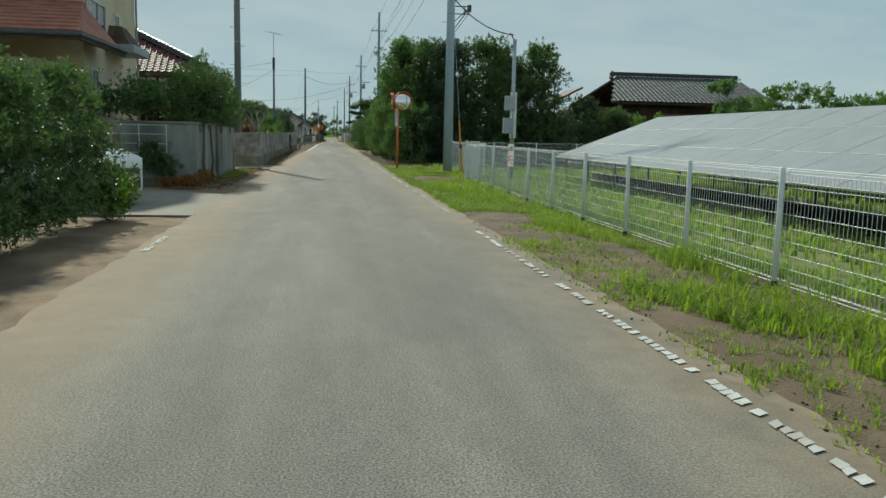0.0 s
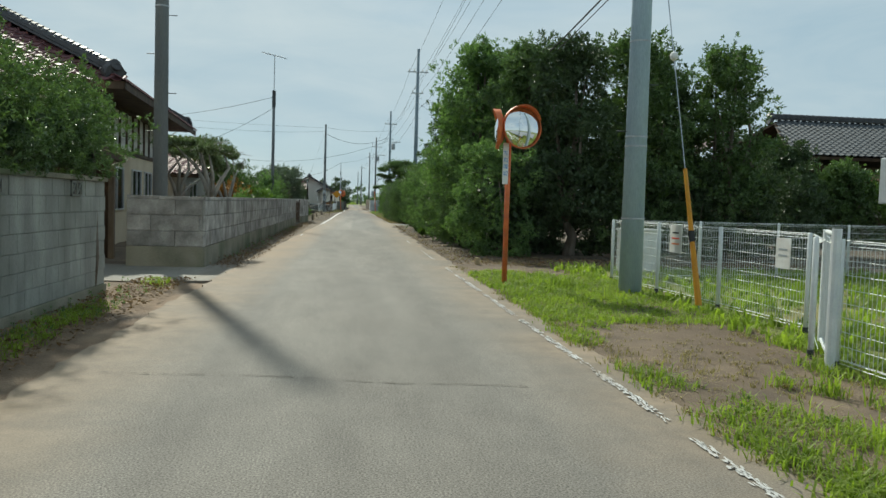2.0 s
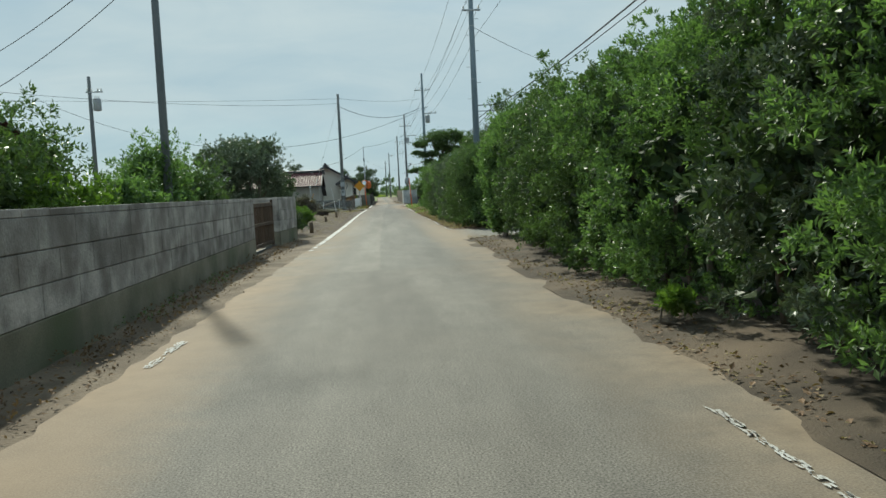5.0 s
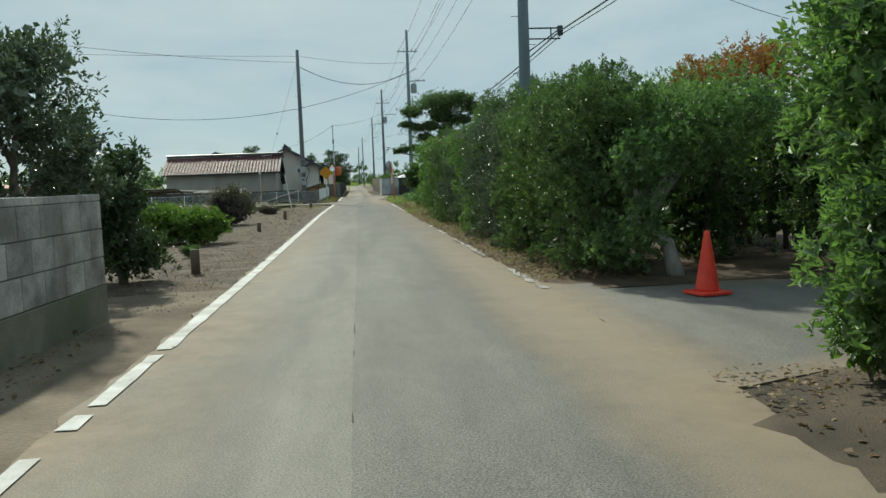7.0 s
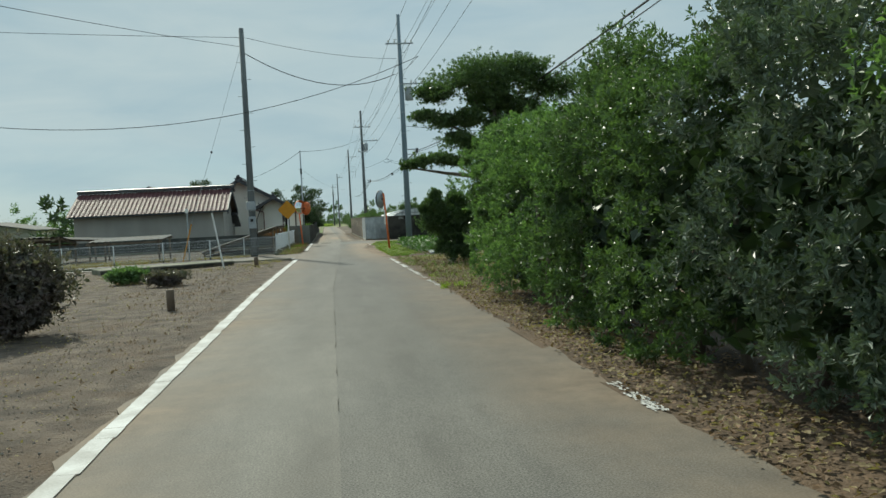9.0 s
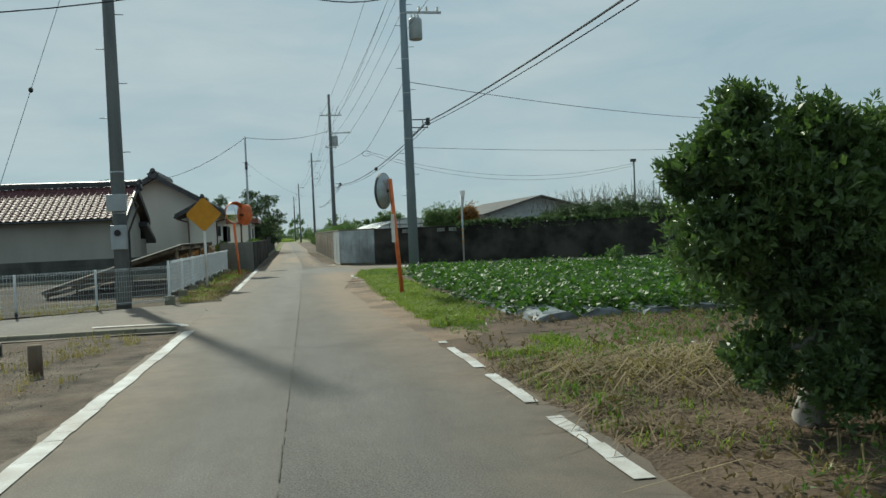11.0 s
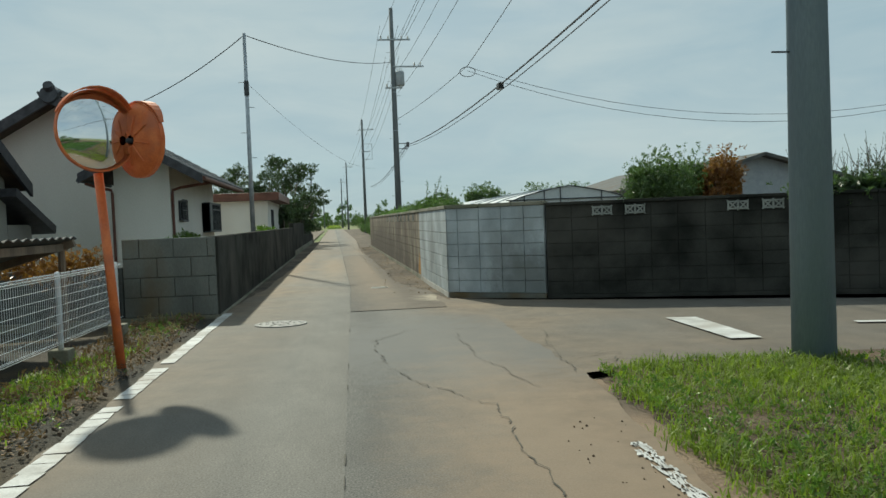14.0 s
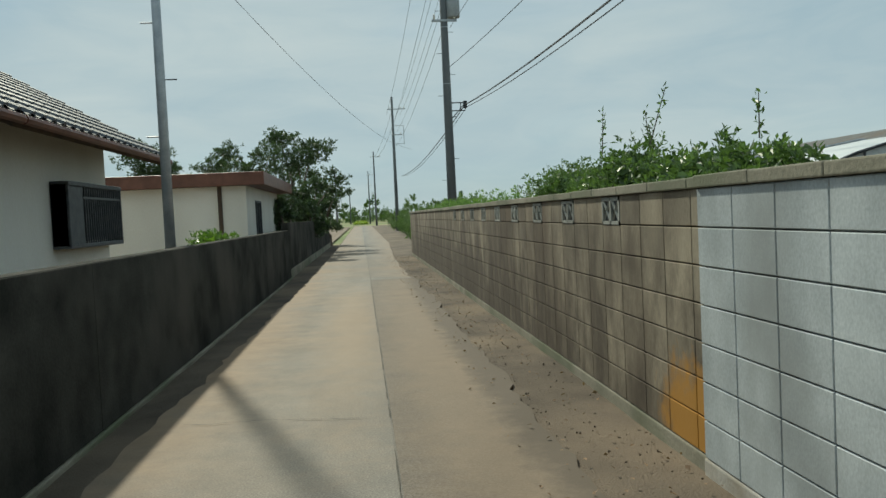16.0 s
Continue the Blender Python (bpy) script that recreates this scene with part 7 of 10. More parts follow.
tree("garden_shrub", (-1.5, 141.5, 0), [(0, 0, 1.08, 0.4, 0.9, 0.3)], 0.04, LEAF_BRIGHT, "leafy flowering shrub over the low wall", 211, density=80, size=0.085, category="shrub")
tree("garden_shrub", (-3.4, 125.9, 0), [(0, 0, 0.85, 0.9, 0.35, 0.35), (0.6, 0.1, 0.9, 0.5, 0.3, 0.3)], 0.03, LEAF_RUSSET, "dry reddish weeds on the low wall", 212, density=60, size=0.07, category="shrub")
# walled garden
for i, (x, y, h, shoots) in enumerate(((3.4, 133.15, 1.9, ((-0.5, 0.16),)), (3.4, 135.0, 2.02, ((-0.6, 0.34), (-0.45, 0.18), (0.0, 0.1), (0.45, 0.3))), (3.4, 137.4, 1.9, ((-0.8, 0.08),)))):
    t = tree("garden_shrub", (x, y, 0), [(0, 0, h - 0.42, 0.5, 0.8, 0.42), (0, 0.85, h - 0.5, 0.45, 0.7, 0.4), (0.05, -0.8, h - 0.5, 0.45, 0.6, 0.4), (0.1, 0.3, h - 0.75, 0.5, 1.3, 0.45)], 0.05, LEAF_DARK, "dense leafy bush with upright shoots behind the block wall", 220 + i, density=200, size=0.066, category="shrub", group="garden shrubs", ragged=0.3)
    rg = np.random.default_rng(230 + i)
    P, O = [], []
    st_ = Shape()
    for dy, up in shoots:
        a = Vector((rg.normal() * 0.15, dy, h - 0.12))
        b = a + Vector((rg.normal() * 0.05, rg.normal() * 0.05, up + 0.12))
        st_.tube([a, b], [0.006, 0.003], 4)
        for q in range(int(4 + up * 14)):
            P.append(a.lerp(b, q / (3 + int(up * 14))))
            O.append((rg.normal(), rg.normal(), 0.6))
    v, f = sprigs(np.array(P), np.array(O), 4, 0.06, rg)
    tagged(part("leafy_shoot", np_mesh("leafy_shoot", v, f), LEAF_DARK, t), "", "", "", "stuff")
    tagged(part("stem", st_, BARK, t), "", "", "", "stuff")
hedge("hedge", (3.3, 141.5, 0), 13.5, 0.6, 1.62, LEAF_HEDGE, "low clipped hedge showing over the block wall", 240, density=50, size=0.085, bottom=1.1, bulge=0.06, faces="ftlr")
hedge("hedge", (7.6, 125.55, 0), 34.0, 0.5, 1.62, LEAF_DARK, "low clipped hedge along the top of the black wall", 241, density=26, size=0.066, rz=-109.2, bottom=1.35, bulge=0.04, faces="fbt", round_top=0.15, trunks=False)
for i, (x, y, h, r, m, lab) in enumerate(((7.7, 130.6, 2.75, 0.85, LEAF_DARK, "leafy garden tree over the black wall"), (8.7, 131.3, 2.7, 0.8, LEAF_DARK, "leafy garden tree with reddening tips"), (9.3, 130.9, 2.85, 0.6, LEAF_RUSSET, "garden tree turning red"), (8.7, 156, 3.3, 1.2, LEAF_DARK, "round tree far in the garden"), (13, 160, 3.2, 1.3, LEAF_DARK, "round tree far in the garden"), (16.5, 166, 3.4, 1.4, LEAF_DARK, "round tree far in the garden"))):
    t = tree("tree", (x, y, 0), [(0, 0, h * 0.72, r, r, h * 0.26), (0.5 * r, 0.3, h * 0.6, r * 0.75, r * 0.7, h * 0.24), (-0.5 * r, -0.2, h * 0.65, r * 0.7, r * 0.7, h * 0.25)], 0.07, m, lab, 250 + i, density=110 if y < 135 else 50, size=0.065 if y < 135 else 0.09, group="garden trees", ragged=0.45)
# orchard row behind the black wall, full of upright shoots
for i, (x, y, h, r) in enumerate(((14.9, 135.4, 2.1, 0.9), (15.2, 133.6, 2.3, 1.0), (15.5, 131.8, 2.4, 1.0), (15.9, 130.0, 2.4, 1.0), (16.4, 128.2, 2.45, 1.0), (17.0, 126.6, 2.3, 0.9))):
    t = tree("orchard_tree", (x, y, 0), [(0, 0, h * 0.78, r, r, h * 0.3), (0.4, 0.7, h * 0.74, r * 0.75, r * 0.75, h * 0.3), (-0.3, -0.7, h * 0.76, r * 0.75, r * 0.75, h * 0.28)], 0.09, LEAF_DEEP, "dark orchard tree with many upright shoots", 260 + i, density=55, size=0.08, group="orchard trees")
    rg = np.random.default_rng(280 + i)
    st_ = Shape()
    P, O = [], []
    for k in range(34):
        a = Vector((rg.normal() * r * 0.5, rg.normal() * r * 0.6, h * 0.98))
        b = a + Vector((rg.normal() * 0.2, rg.normal() * 0.12, rg.uniform(0.25, 0.95)))
        st_.tube([a, a.lerp(b, 0.5) + Vector((rg.normal() * 0.03, 0, 0)), b], [0.011, 0.007, 0.004], 4)
        P += [a.lerp(b, q / 6) for q in range(7)]
        O += [(rg.normal(), rg.normal(), 0.5) for q in range(7)]
    v, f = sprigs(np.array(P), np.array(O), 2, 0.05, rg)
    tagged(part("leafy_shoot", np_mesh("leafy_shoot", v, f), LEAF_DEEP, t), "", "", "", "stuff")
    tagged(part("stem", st_, BARK, t), "", "", "", "stuff")
tree("garden_shrub", (9.0, 112.2, 0), [(0, 0, 0.42, 0.34, 0.3, 0.36), (0.1, 0.1, 0.6, 0.22, 0.2, 0.2)], 0.03, LEAF_HEDGE, "lone round bush on the field margin", 262, density=90, size=0.06, category="shrub")

# far woods and hedgerows on the horizon
def far_wood(name, pts, h, label, seed, leaf=None, scatter=3.0):
    rg = np.random.default_rng(seed)
    bl = []
    for (x0, y0), (x1, y1) in zip(pts[:-1], pts[1:]):
        n = int(math.hypot(x1 - x0, y1 - y0) / (h * 0.55))
        for k in range(n):
            q = rg.random()
            hh = h * rg.uniform(0.6, 1.1)
            bl.append((x0 + (x1 - x0) * q + rg.normal() * scatter, y0 + (y1 - y0) * q + rg.normal() * 3, hh * 0.5, h * rg.uniform(0.35, 0.6), h * 0.5, hh * 0.55))
    v, f = crown_arrays(bl, (30 if h > 5 else 55) / h ** 2, 5, h * (0.13 if h > 5 else 0.085), seed, 0.35)
    return tagged(part(name, np_mesh(name, v, f), leaf or LEAF_DARK), label, "wood", "", "stuff")


far_wood("far_wood", [(-160, 520), (140, 560)], 11, "dark line of woods on the horizon", 270)
far_wood("far_wood", [(-300, 330), (-120, 480)], 9, "dark line of woods on the horizon", 271)
far_wood("far_wood", [(120, 420), (260, 300), (300, 140)], 9, "line of trees beyond the fields", 272)
far_wood("far_hedge", [(-62, 190), (-30, 188), (-14, 180)], 4.5, "trees behind the houses", 273, LEAF_HEDGE)
far_wood("far_hedge", [(-34, 150), (-20, 150)], 5.2, "green trees behind the storehouse", 276, LEAF_DEEP)
far_wood("far_hedge", [(4.3, 176), (5.2, 225)], 1.7, "hedge beside the lane ahead", 274, LEAF_DARK, 0.35)
far_wood("far_hedge", [(40, 190), (95, 150)], 4.0, "trees behind the walled garden", 275, LEAF_HEDGE)
far_wood("far_hedge", [(-5, 420), (30, 300)], 4, "low trees past the lane's end", 277, LEAF_DARK)
# ---------------------------------------------------------------- mesh fences and the solar plant
def mesh_panel(w, h, nv, nh, roll=0.05, r=0.0026):
    """Welded wire panel w wide (local x) and h high, its top and bottom rolled into a triangle."""
    s = Shape()
    for k in range(nv + 1):
        x = w * k / nv
        s.tube([(x, 0, 0.05), (x, 0.0, h - 0.05), (x, -roll, h - 0.02), (x, 0, h)], r, 4, False)
    for k in range(nh + 1):
        z = 0.05 + (h - 0.1) * k / nh
        s.tube([(0, -0.004, z), (w, -0.004, z)], r * 1.15, 4, False)
    for z, y in ((h, 0), (h - 0.02, -roll), (0.02, 0), (0.05, -roll * 0.7)):
        s.tube([(0, y, z), (w, y, z)], r * 1.2, 4, False)
    return s


FENCE_CACHE = {}


def mesh_fence(name, runs, h, label, post_r=0.026, lift=0.05, foot=None, nv=34, nh=8, span=2.0, cap=True):
    """A mesh fence along runs of (x, y) corners: posts at even spans, one wire panel between each two."""
    t = thing(name, (*runs[0], 0), label, "fence")
    inv = t.matrix_world.inverted()
    done = False
    for a, b in zip(runs[:-1], runs[1:]):
        a, b = Vector((*a, 0)), Vector((*b, 0))
        L = (b - a).length
        n = max(1, round(L / span))
        w = L / n
        rz = math.degrees(math.atan2((b - a).y, (b - a).x))
        key = (round(w, 2), h, nv, nh)
        if key not in FENCE_CACHE:
            FENCE_CACHE[key] = mesh_panel(w - 0.02, h - lift, nv, nh).mesh("mesh_panel")
            FENCE_CACHE[key].materials.append(WHITE_WIRE)
        pkey = ("post", h, post_r)
        if pkey not in FENCE_CACHE:
            FENCE_CACHE[pkey] = Shape().tube([(0, 0, -0.2), (0, 0, h), (0, 0, h + 0.012)], [post_r, post_r, post_r * 0.6], 10).mesh("post", True)
            FENCE_CACHE[pkey].materials.append(WHITE_WIRE)
        for k in range(n + 1):
            p = a.lerp(b, k / n)
            if not (k == 0 and done):
                po = new("post", FENCE_CACHE[pkey])
                po.parent = t
                po.matrix_basis = inv @ pose(p.x, p.y, 0, 0, 0, rz)
                if foot:
                    fo = new("footing", foot)
                    fo.parent = t
                    fo.matrix_basis = inv @ pose(p.x, p.y, 0, 0, 0, rz)
                part("post_sleeve", Shape().tube([(p.x - runs[0][0], p.y - runs[0][1], 0.0), (p.x - runs[0][0], p.y - runs[0][1], 0.09)], post_r + 0.006, 8), DARK_STEEL, t)
            if k < n:
                q = new("mesh_panel", FENCE_CACHE[key])
                q.parent = t
                q.matrix_basis = inv @ pose(p.x, p.y, lift, 0, 0, rz) @ Matrix.Translation((0.01, -0.03, 0))
        done = True
    return t


mesh_fence("mesh_fence", [(3.60, -8.25), (3.70, 7.75), (3.86, 19.9)], 1.15, "white welded-mesh fence round the solar plant")
mesh_fence("mesh_fence", [(3.95, 20.45), (4.75, 21.9), (4.5, 28.05), (14.5, 31.4), (40, 31.5)], 1.15, "white welded-mesh fence round the solar plant")
gate = thing("mesh_gate", (3.86, 20.0, 0), "white mesh gate standing ajar in the fence", "gate", "", 62)
part("gate_frame", Shape().tube([(0, 0, 0.08), (0, 0, 1.22)], 0.035, 8).tube([(1.15, 0, 0.08), (1.15, 0, 1.22)], 0.035, 8).tube([(0, 0, 1.2), (1.15, 0, 1.2)], 0.02, 8).tube([(0, 0, 0.1), (1.15, 0, 0.1)], 0.02, 8), WHITE_WIRE, gate)
part("gate_mesh", mesh_panel(1.1, 1.05, 19, 8), WHITE_WIRE, gate).matrix_basis = pose(0.02, 0, 0.1)
part("gate_post", Shape().tube([(-0.1, 0, -0.2), (-0.1, 0, 1.25)], 0.045, 10), WHITE_WIRE, gate)


def notice(x, y, rz, w, h, z, label, lines, title=None, ring=False):
    """A white notice board tied to a fence."""
    t = thing("notice_board", (x, y, 0), label, "notice board", "fence notices", rz)
    part("board", Shape().soft(-w / 2, w / 2, -0.012, 0.0, z, z + h, 0.004), WHITE_PAINT, t)
    if title:
        c = bpy.data.curves.new("title", "FONT")
        c.body, c.size, c.align_x, c.extrude = title, w * 0.235, "CENTER", 0.001
        me = new("title_maker", c)
        data = bpy.data.meshes.new_from_object(me.evaluated_get(bpy.context.evaluated_depsgraph_get()))
        bpy.data.objects.remove(me)
        o = part("title", data, BLACK, t, "black lettering")
        o.matrix_basis = pose(0, -0.015, z + h - w * 0.27, 90)
    for k, (x0, x1, zz, m) in enumerate(lines):
        part("text_bar", Shape().box(x0 * w, x1 * w, -0.0155, -0.0125, z + zz * h, z + zz * h + 0.022), m, t, "bar of small lettering")
    if ring:
        ringshape = Shape()
        for k in range(20):
            a, b = 2 * math.pi * k / 20, 2 * math.pi * (k + 1) / 20
            ringshape.add([(-0.24 * w + r * math.cos(q), -0.016, z + 0.33 * h + r * math.sin(q)) for r, q in ((0.1 * w * 1.35, a), (0.1 * w * 1.35, b), (0.1 * w, b), (0.1 * w, a))], [(0, 1, 2, 3)])
        part("prohibition_ring", ringshape, CONE_RED, t)
        part("prohibition_mark", Shape().box(-0.27 * w, -0.21 * w, -0.0158, -0.0125, z + 0.22 * h, z + 0.46 * h), BLACK, t)


notice(3.655, 13.05, -88, 0.5, 0.5, 0.72, "white keep-out notice with black heading on the mesh fence", ((-0.05, 0.42, 0.45, CONE_RED), (-0.05, 0.42, 0.28, CONE_RED), (-0.05, 0.3, 0.12, ORANGE)), "立入禁止", True)
notice(4.55, 25.2, -88, 0.42, 0.42, 0.72, "faded white notice with red print on the mesh fence", ((-0.3, 0.3, 0.5, CONE_RED), (-0.3, 0.3, 0.3, ORANGE), (-0.25, 0.25, 0.7, BLACK)))
notice(4.67, 22.3, -88, 0.3, 0.36, 0.72, "small white notice on the mesh fence", ((-0.3, 0.3, 0.6, GREY_BOX), (-0.3, 0.3, 0.4, GREY_BOX)))

# panels on a low frame: lower edge along the lane, upper edge away from it
def solar_table(at, rz, length, depth, z0, z1, cols, rows, label):
    t = thing("solar_array", at, label, "solar panels", "solar arrays", rz)
    tilt = math.atan2(z1 - z0, depth)
    dx, up = depth / rows / math.cos(tilt), None
    w = length / cols
    sl = math.hypot(depth, z1 - z0) / rows
    base = Shape().soft(0.012, sl - 0.012, 0.012, w - 0.012, -0.035, 0.0, 0.004).mesh("frame")
    base.materials.append(ALU)
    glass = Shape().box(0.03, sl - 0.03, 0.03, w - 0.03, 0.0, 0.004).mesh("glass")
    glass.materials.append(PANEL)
    for i in range(rows):
        for j in range(cols):
            m = pose(0, 0, z0) @ Matrix.Rotation(-tilt, 4, "Y") @ Matrix.Translation((i * sl, j * w, 0))
            fr = new("solar_panel", base)
            fr.parent = t
            fr.matrix_basis = m
            gl = new("glass", glass)
            gl.parent = fr
    n = max(2, int(length / 2.4))
    for k in range(n + 1):
        y = 0.3 + (length - 0.6) * k / n
        for x in (0.35, depth - 0.35):
            part("leg", Shape().tube([(x, y, -0.2), (x, y, z0 + (z1 - z0) * x / depth - 0.05)], 0.03, 8), DARK_STEEL, t)
        part("rafter", Shape().tube([(0.05, y, z0 - 0.06), (depth - 0.05, y, z1 - 0.06)], 0.025, 6), DARK_STEEL, t)
    for x in (0.35, depth - 0.35):
        z = z0 + (z1 - z0) * x / depth - 0.09
        part("purlin", Shape().tube([(x, 0.1, z), (x, length - 0.1, z)], 0.025, 6), DARK_STEEL, t)
    return t


solar_table((6.0, -14.0, 0), -1.5, 35.0, 3.5, 0.78, 2.15, 20, 3, "ground-mounted solar panels on dark steel legs")
solar_table((11.2, -14.0, 0), -1.5, 38.0, 3.5, 0.55, 1.8, 20, 3, "second row of ground-mounted solar panels")
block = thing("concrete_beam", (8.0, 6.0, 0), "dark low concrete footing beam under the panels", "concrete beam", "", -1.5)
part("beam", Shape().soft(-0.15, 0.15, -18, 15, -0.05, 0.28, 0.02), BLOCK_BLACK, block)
box = thing("power_cabinet", (5.35, 29.4, 0), "white metal power cabinet behind the mesh fence", "cabinet", "", 18)
part("cabinet_body", Shape().soft(0, 0.75, 0, 0.5, 0.08, 0.92, 0.015), WHITE_PAINT, box)
part("lid", Shape().soft(-0.03, 0.78, -0.03, 0.53, 0.92, 0.96, 0.008), WHITE_PAINT, box)
part("plinth", Shape().soft(-0.05, 0.8, -0.05, 0.55, -0.05, 0.08, 0.01), FOOTING, box)

# fences at the crossing
FOOT = Shape().soft(-0.1, 0.1, -0.1, 0.1, -0.3, 0.16, 0.015).mesh("footing")
FOOT.materials.append(FOOTING)
mesh_fence("mesh_fence", [(-14.0, 105.9), (-4.9, 108.75), (-2.2, 110.1)], 0.82, "white welded-mesh fence along the side lane", nv=30, nh=6)
mesh_fence("mesh_fence", [(-2.2, 110.15), (-1.95, 124.4)], 0.92, "low white mesh fence on concrete footings along the bank", foot=FOOT, lift=0.2, nv=40, nh=7)
# ---------------------------------------------------------------- roofs and houses
def tile_mesh(w, l, mat):
    """One curved roof tile: rounded roll and pan, lying along local +y (up the slope)."""
    prof = [(0.0, 0.012), (0.16, 0.0), (0.42, -0.004), (0.62, 0.012), (0.74, 0.04), (0.86, 0.045), (1.0, 0.016)]
    s = Shape()
    v = []
    for y, dz in ((0.0, 0.03), (l * 1.06, 0.004)):
        v += [(x * w, y, z + dz) for x, z in prof]
    for x, z in prof:
        v.append((x * w, 0.0, z + 0.008))
    n = len(prof)
    f = [(i, i + 1, n + i + 1, n + i) for i in range(n - 1)] + [(2 * n + i, 2 * n + i + 1, i + 1, i) for i in range(n - 1)]
    s.add(v, f)
    m = s.mesh("roof_tile", False)
    m.materials.append(mat)
    return m


def tiled_slope(parent, corner, u, up, mat, tile_w=0.27, tile_l=0.24, singles=0, lean=(0, 0), name="roof_tile"):
    """Tiles over a slope: corner at the eave, u along the eave, up the slope. lean narrows it: (left, right) metres by which the ridge is shorter."""
    u, up, corner = Vector(u), Vector(up), Vector(corner)
    nx, ny = max(1, round(u.length / tile_w)), max(1, round(up.length / tile_l))
    w, l = u.length / nx, up.length / ny
    ex, ey = u.normalized(), up.normalized()
    ez = ex.cross(ey).normalized()
    rot = Matrix((ex, ey, ez)).transposed().to_4x4()
    me = tile_mesh(w, l, mat)
    rest = Shape()
    base_v, base_f = [v.co.copy() for v in me.vertices], [tuple(p.vertices) for p in me.polygons]
    count = 0
    for j in range(ny):
        for i in range(nx):
            x = (i + 0.5) * w
            t = (j + 0.5) / ny
            if x < lean[0] * t or x > u.length - lean[1] * t:
                continue
            m = Matrix.Translation(corner + ex * i * w + ey * j * l) @ rot
            if count < singles:
                o = new(name, me)
                o.parent = parent
                o.matrix_basis = m
                count += 1
            else:
                rest.add([m @ p for p in base_v], base_f)
    if rest.v:
        tagged(part("roof_tiles", rest, mat, parent), "", "", "", "stuff")


def ridge_line(parent, a, b, r=0.13, mat=None, end=True):
    """A ridge of stacked tiles with a round top row, and an end ornament at b."""
    a, b = Vector(a), Vector(b)
    d = (b - a).normalized()
    side = d.cross(Vector((0, 0, 1))).normalized()
    s = Shape()
    for k, (w, h) in enumerate(((r, 0.0), (r * 0.85, 0.07), (r * 0.7, 0.13))):
        s.slab(a + side * w + Vector((0, 0, h + 0.06)), b + side * w + Vector((0, 0, h + 0.06)), b - side * w + Vector((0, 0, h + 0.06)), a - side * w + Vector((0, 0, h + 0.06)), -0.055)
    n = max(2, int((b - a).length / 0.28))
    for k in range(n):
        p, q = a.lerp(b, k / n), a.lerp(b, (k + 0.94) / n)
        s.tube([p + Vector((0, 0, 0.2)), q + Vector((0, 0, 0.21))], [r * 0.62, r * 0.68], 8)
    o = part("ridge", s, mat or TILE_DARK, parent)
    if end:
        e = Shape().tube([b - d * 0.02 + Vector((0, 0, 0.02)), b + d * 0.1 + Vector((0, 0, 0.05))], [r * 1.7, r * 1.5], 12)
        e.tube([b + Vector((0, 0, 0.2)), b + d * 0.12 + Vector((0, 0, 0.28))], [r * 1.0, r * 0.8], 10)
        e.tube([b + side * r * 1.3, b + side * r * 1.9 + Vector((0, 0, 0.12))], [0.06, 0.03], 6).tube([b - side * r * 1.3, b - side * r * 1.9 + Vector((0, 0, 0.12))], [0.06, 0.03], 6)
        part("ridge_end_tile", e, mat or TILE_DARK, o)


def window(parent, x0, x1, z0, z1, y, bars=0, frame=None, axis="y"):
    """A framed window standing proud of a wall; axis y: the wall looks to -y at y; axis x: to +x at x = y."""
    fr, gl = Shape(), Shape()

    def put(s, a0, a1, d0, d1, c0, c1):
        if axis == "y":
            s.box(a0, a1, y - d1, y - d0, c0, c1)
        else:
            s.box(y + d0, y + d1, a0, a1, c0, c1)
    f = 0.045
    for a0, a1, c0, c1 in ((x0, x1, z0, z0 + f), (x0, x1, z1 - f, z1), (x0, x0 + f, z0 + f, z1 - f), (x1 - f, x1, z0 + f, z1 - f), ((x0 + x1) / 2 - 0.02, (x0 + x1) / 2 + 0.02, z0 + f, z1 - f)):
        put(fr, a0, a1, 0.0, 0.05, c0, c1)
    put(gl, x0 + f, x1 - f, 0.004, 0.02, z0 + f, z1 - f)
    w = part("window", fr, frame or DARK_STEEL, parent)
    part("pane", gl, GLASS_DARK, w)
    for k in range(bars):
        a = x0 + (x1 - x0) * (k + 0.5) / bars
        br = Shape()
        put(br, a - 0.008, a + 0.008, 0.09, 0.105, z0 - 0.03, z1 + 0.03)
        part("window_bar", br, DARK_STEEL, w)
    if bars:
        for c in (z0, (z0 + z1) / 2, z1):
            br = Shape()
            put(br, x0 - 0.03, x1 + 0.03, 0.085, 0.11, c - 0.012, c + 0.012)
            part("bar_rail", br, DARK_STEEL, w)
    return w


# white storehouse with a glazed red-brown tile roof
kura = thing("storehouse", (-10.7, 128.6, 0), "white plastered storehouse with a glazed red-brown tile roof", "house")
part("wall", Shape().box(-5.3, 4.1, 0.0, 5.0, 0.5, 2.66).add([(-5.3, 0.0, 2.66), (4.1, 0.0, 2.66), (4.1, 5.0, 2.66), (-5.3, 5.0, 2.66), (-5.3, 2.5, 3.84), (4.1, 2.5, 3.84)], [(0, 1, 5, 4), (2, 3, 4, 5), (1, 2, 5), (3, 0, 4)]), PLASTER, kura, "white plaster wall")
part("plinth", Shape().soft(-5.33, 4.13, -0.03, 5.03, -0.2, 0.5, 0.01), METAL_SHEET, kura, "dark grey boarded base")
part("soffit", Shape().slab((-5.55, -0.5, 2.4), (4.45, -0.5, 2.4), (4.45, 2.5, 3.88), (-5.55, 2.5, 3.88), 0.08).slab((4.45, 5.5, 2.4), (-5.55, 5.5, 2.4), (-5.55, 2.5, 3.88), (4.45, 2.5, 3.88), 0.08), WOOD_DARK, kura)
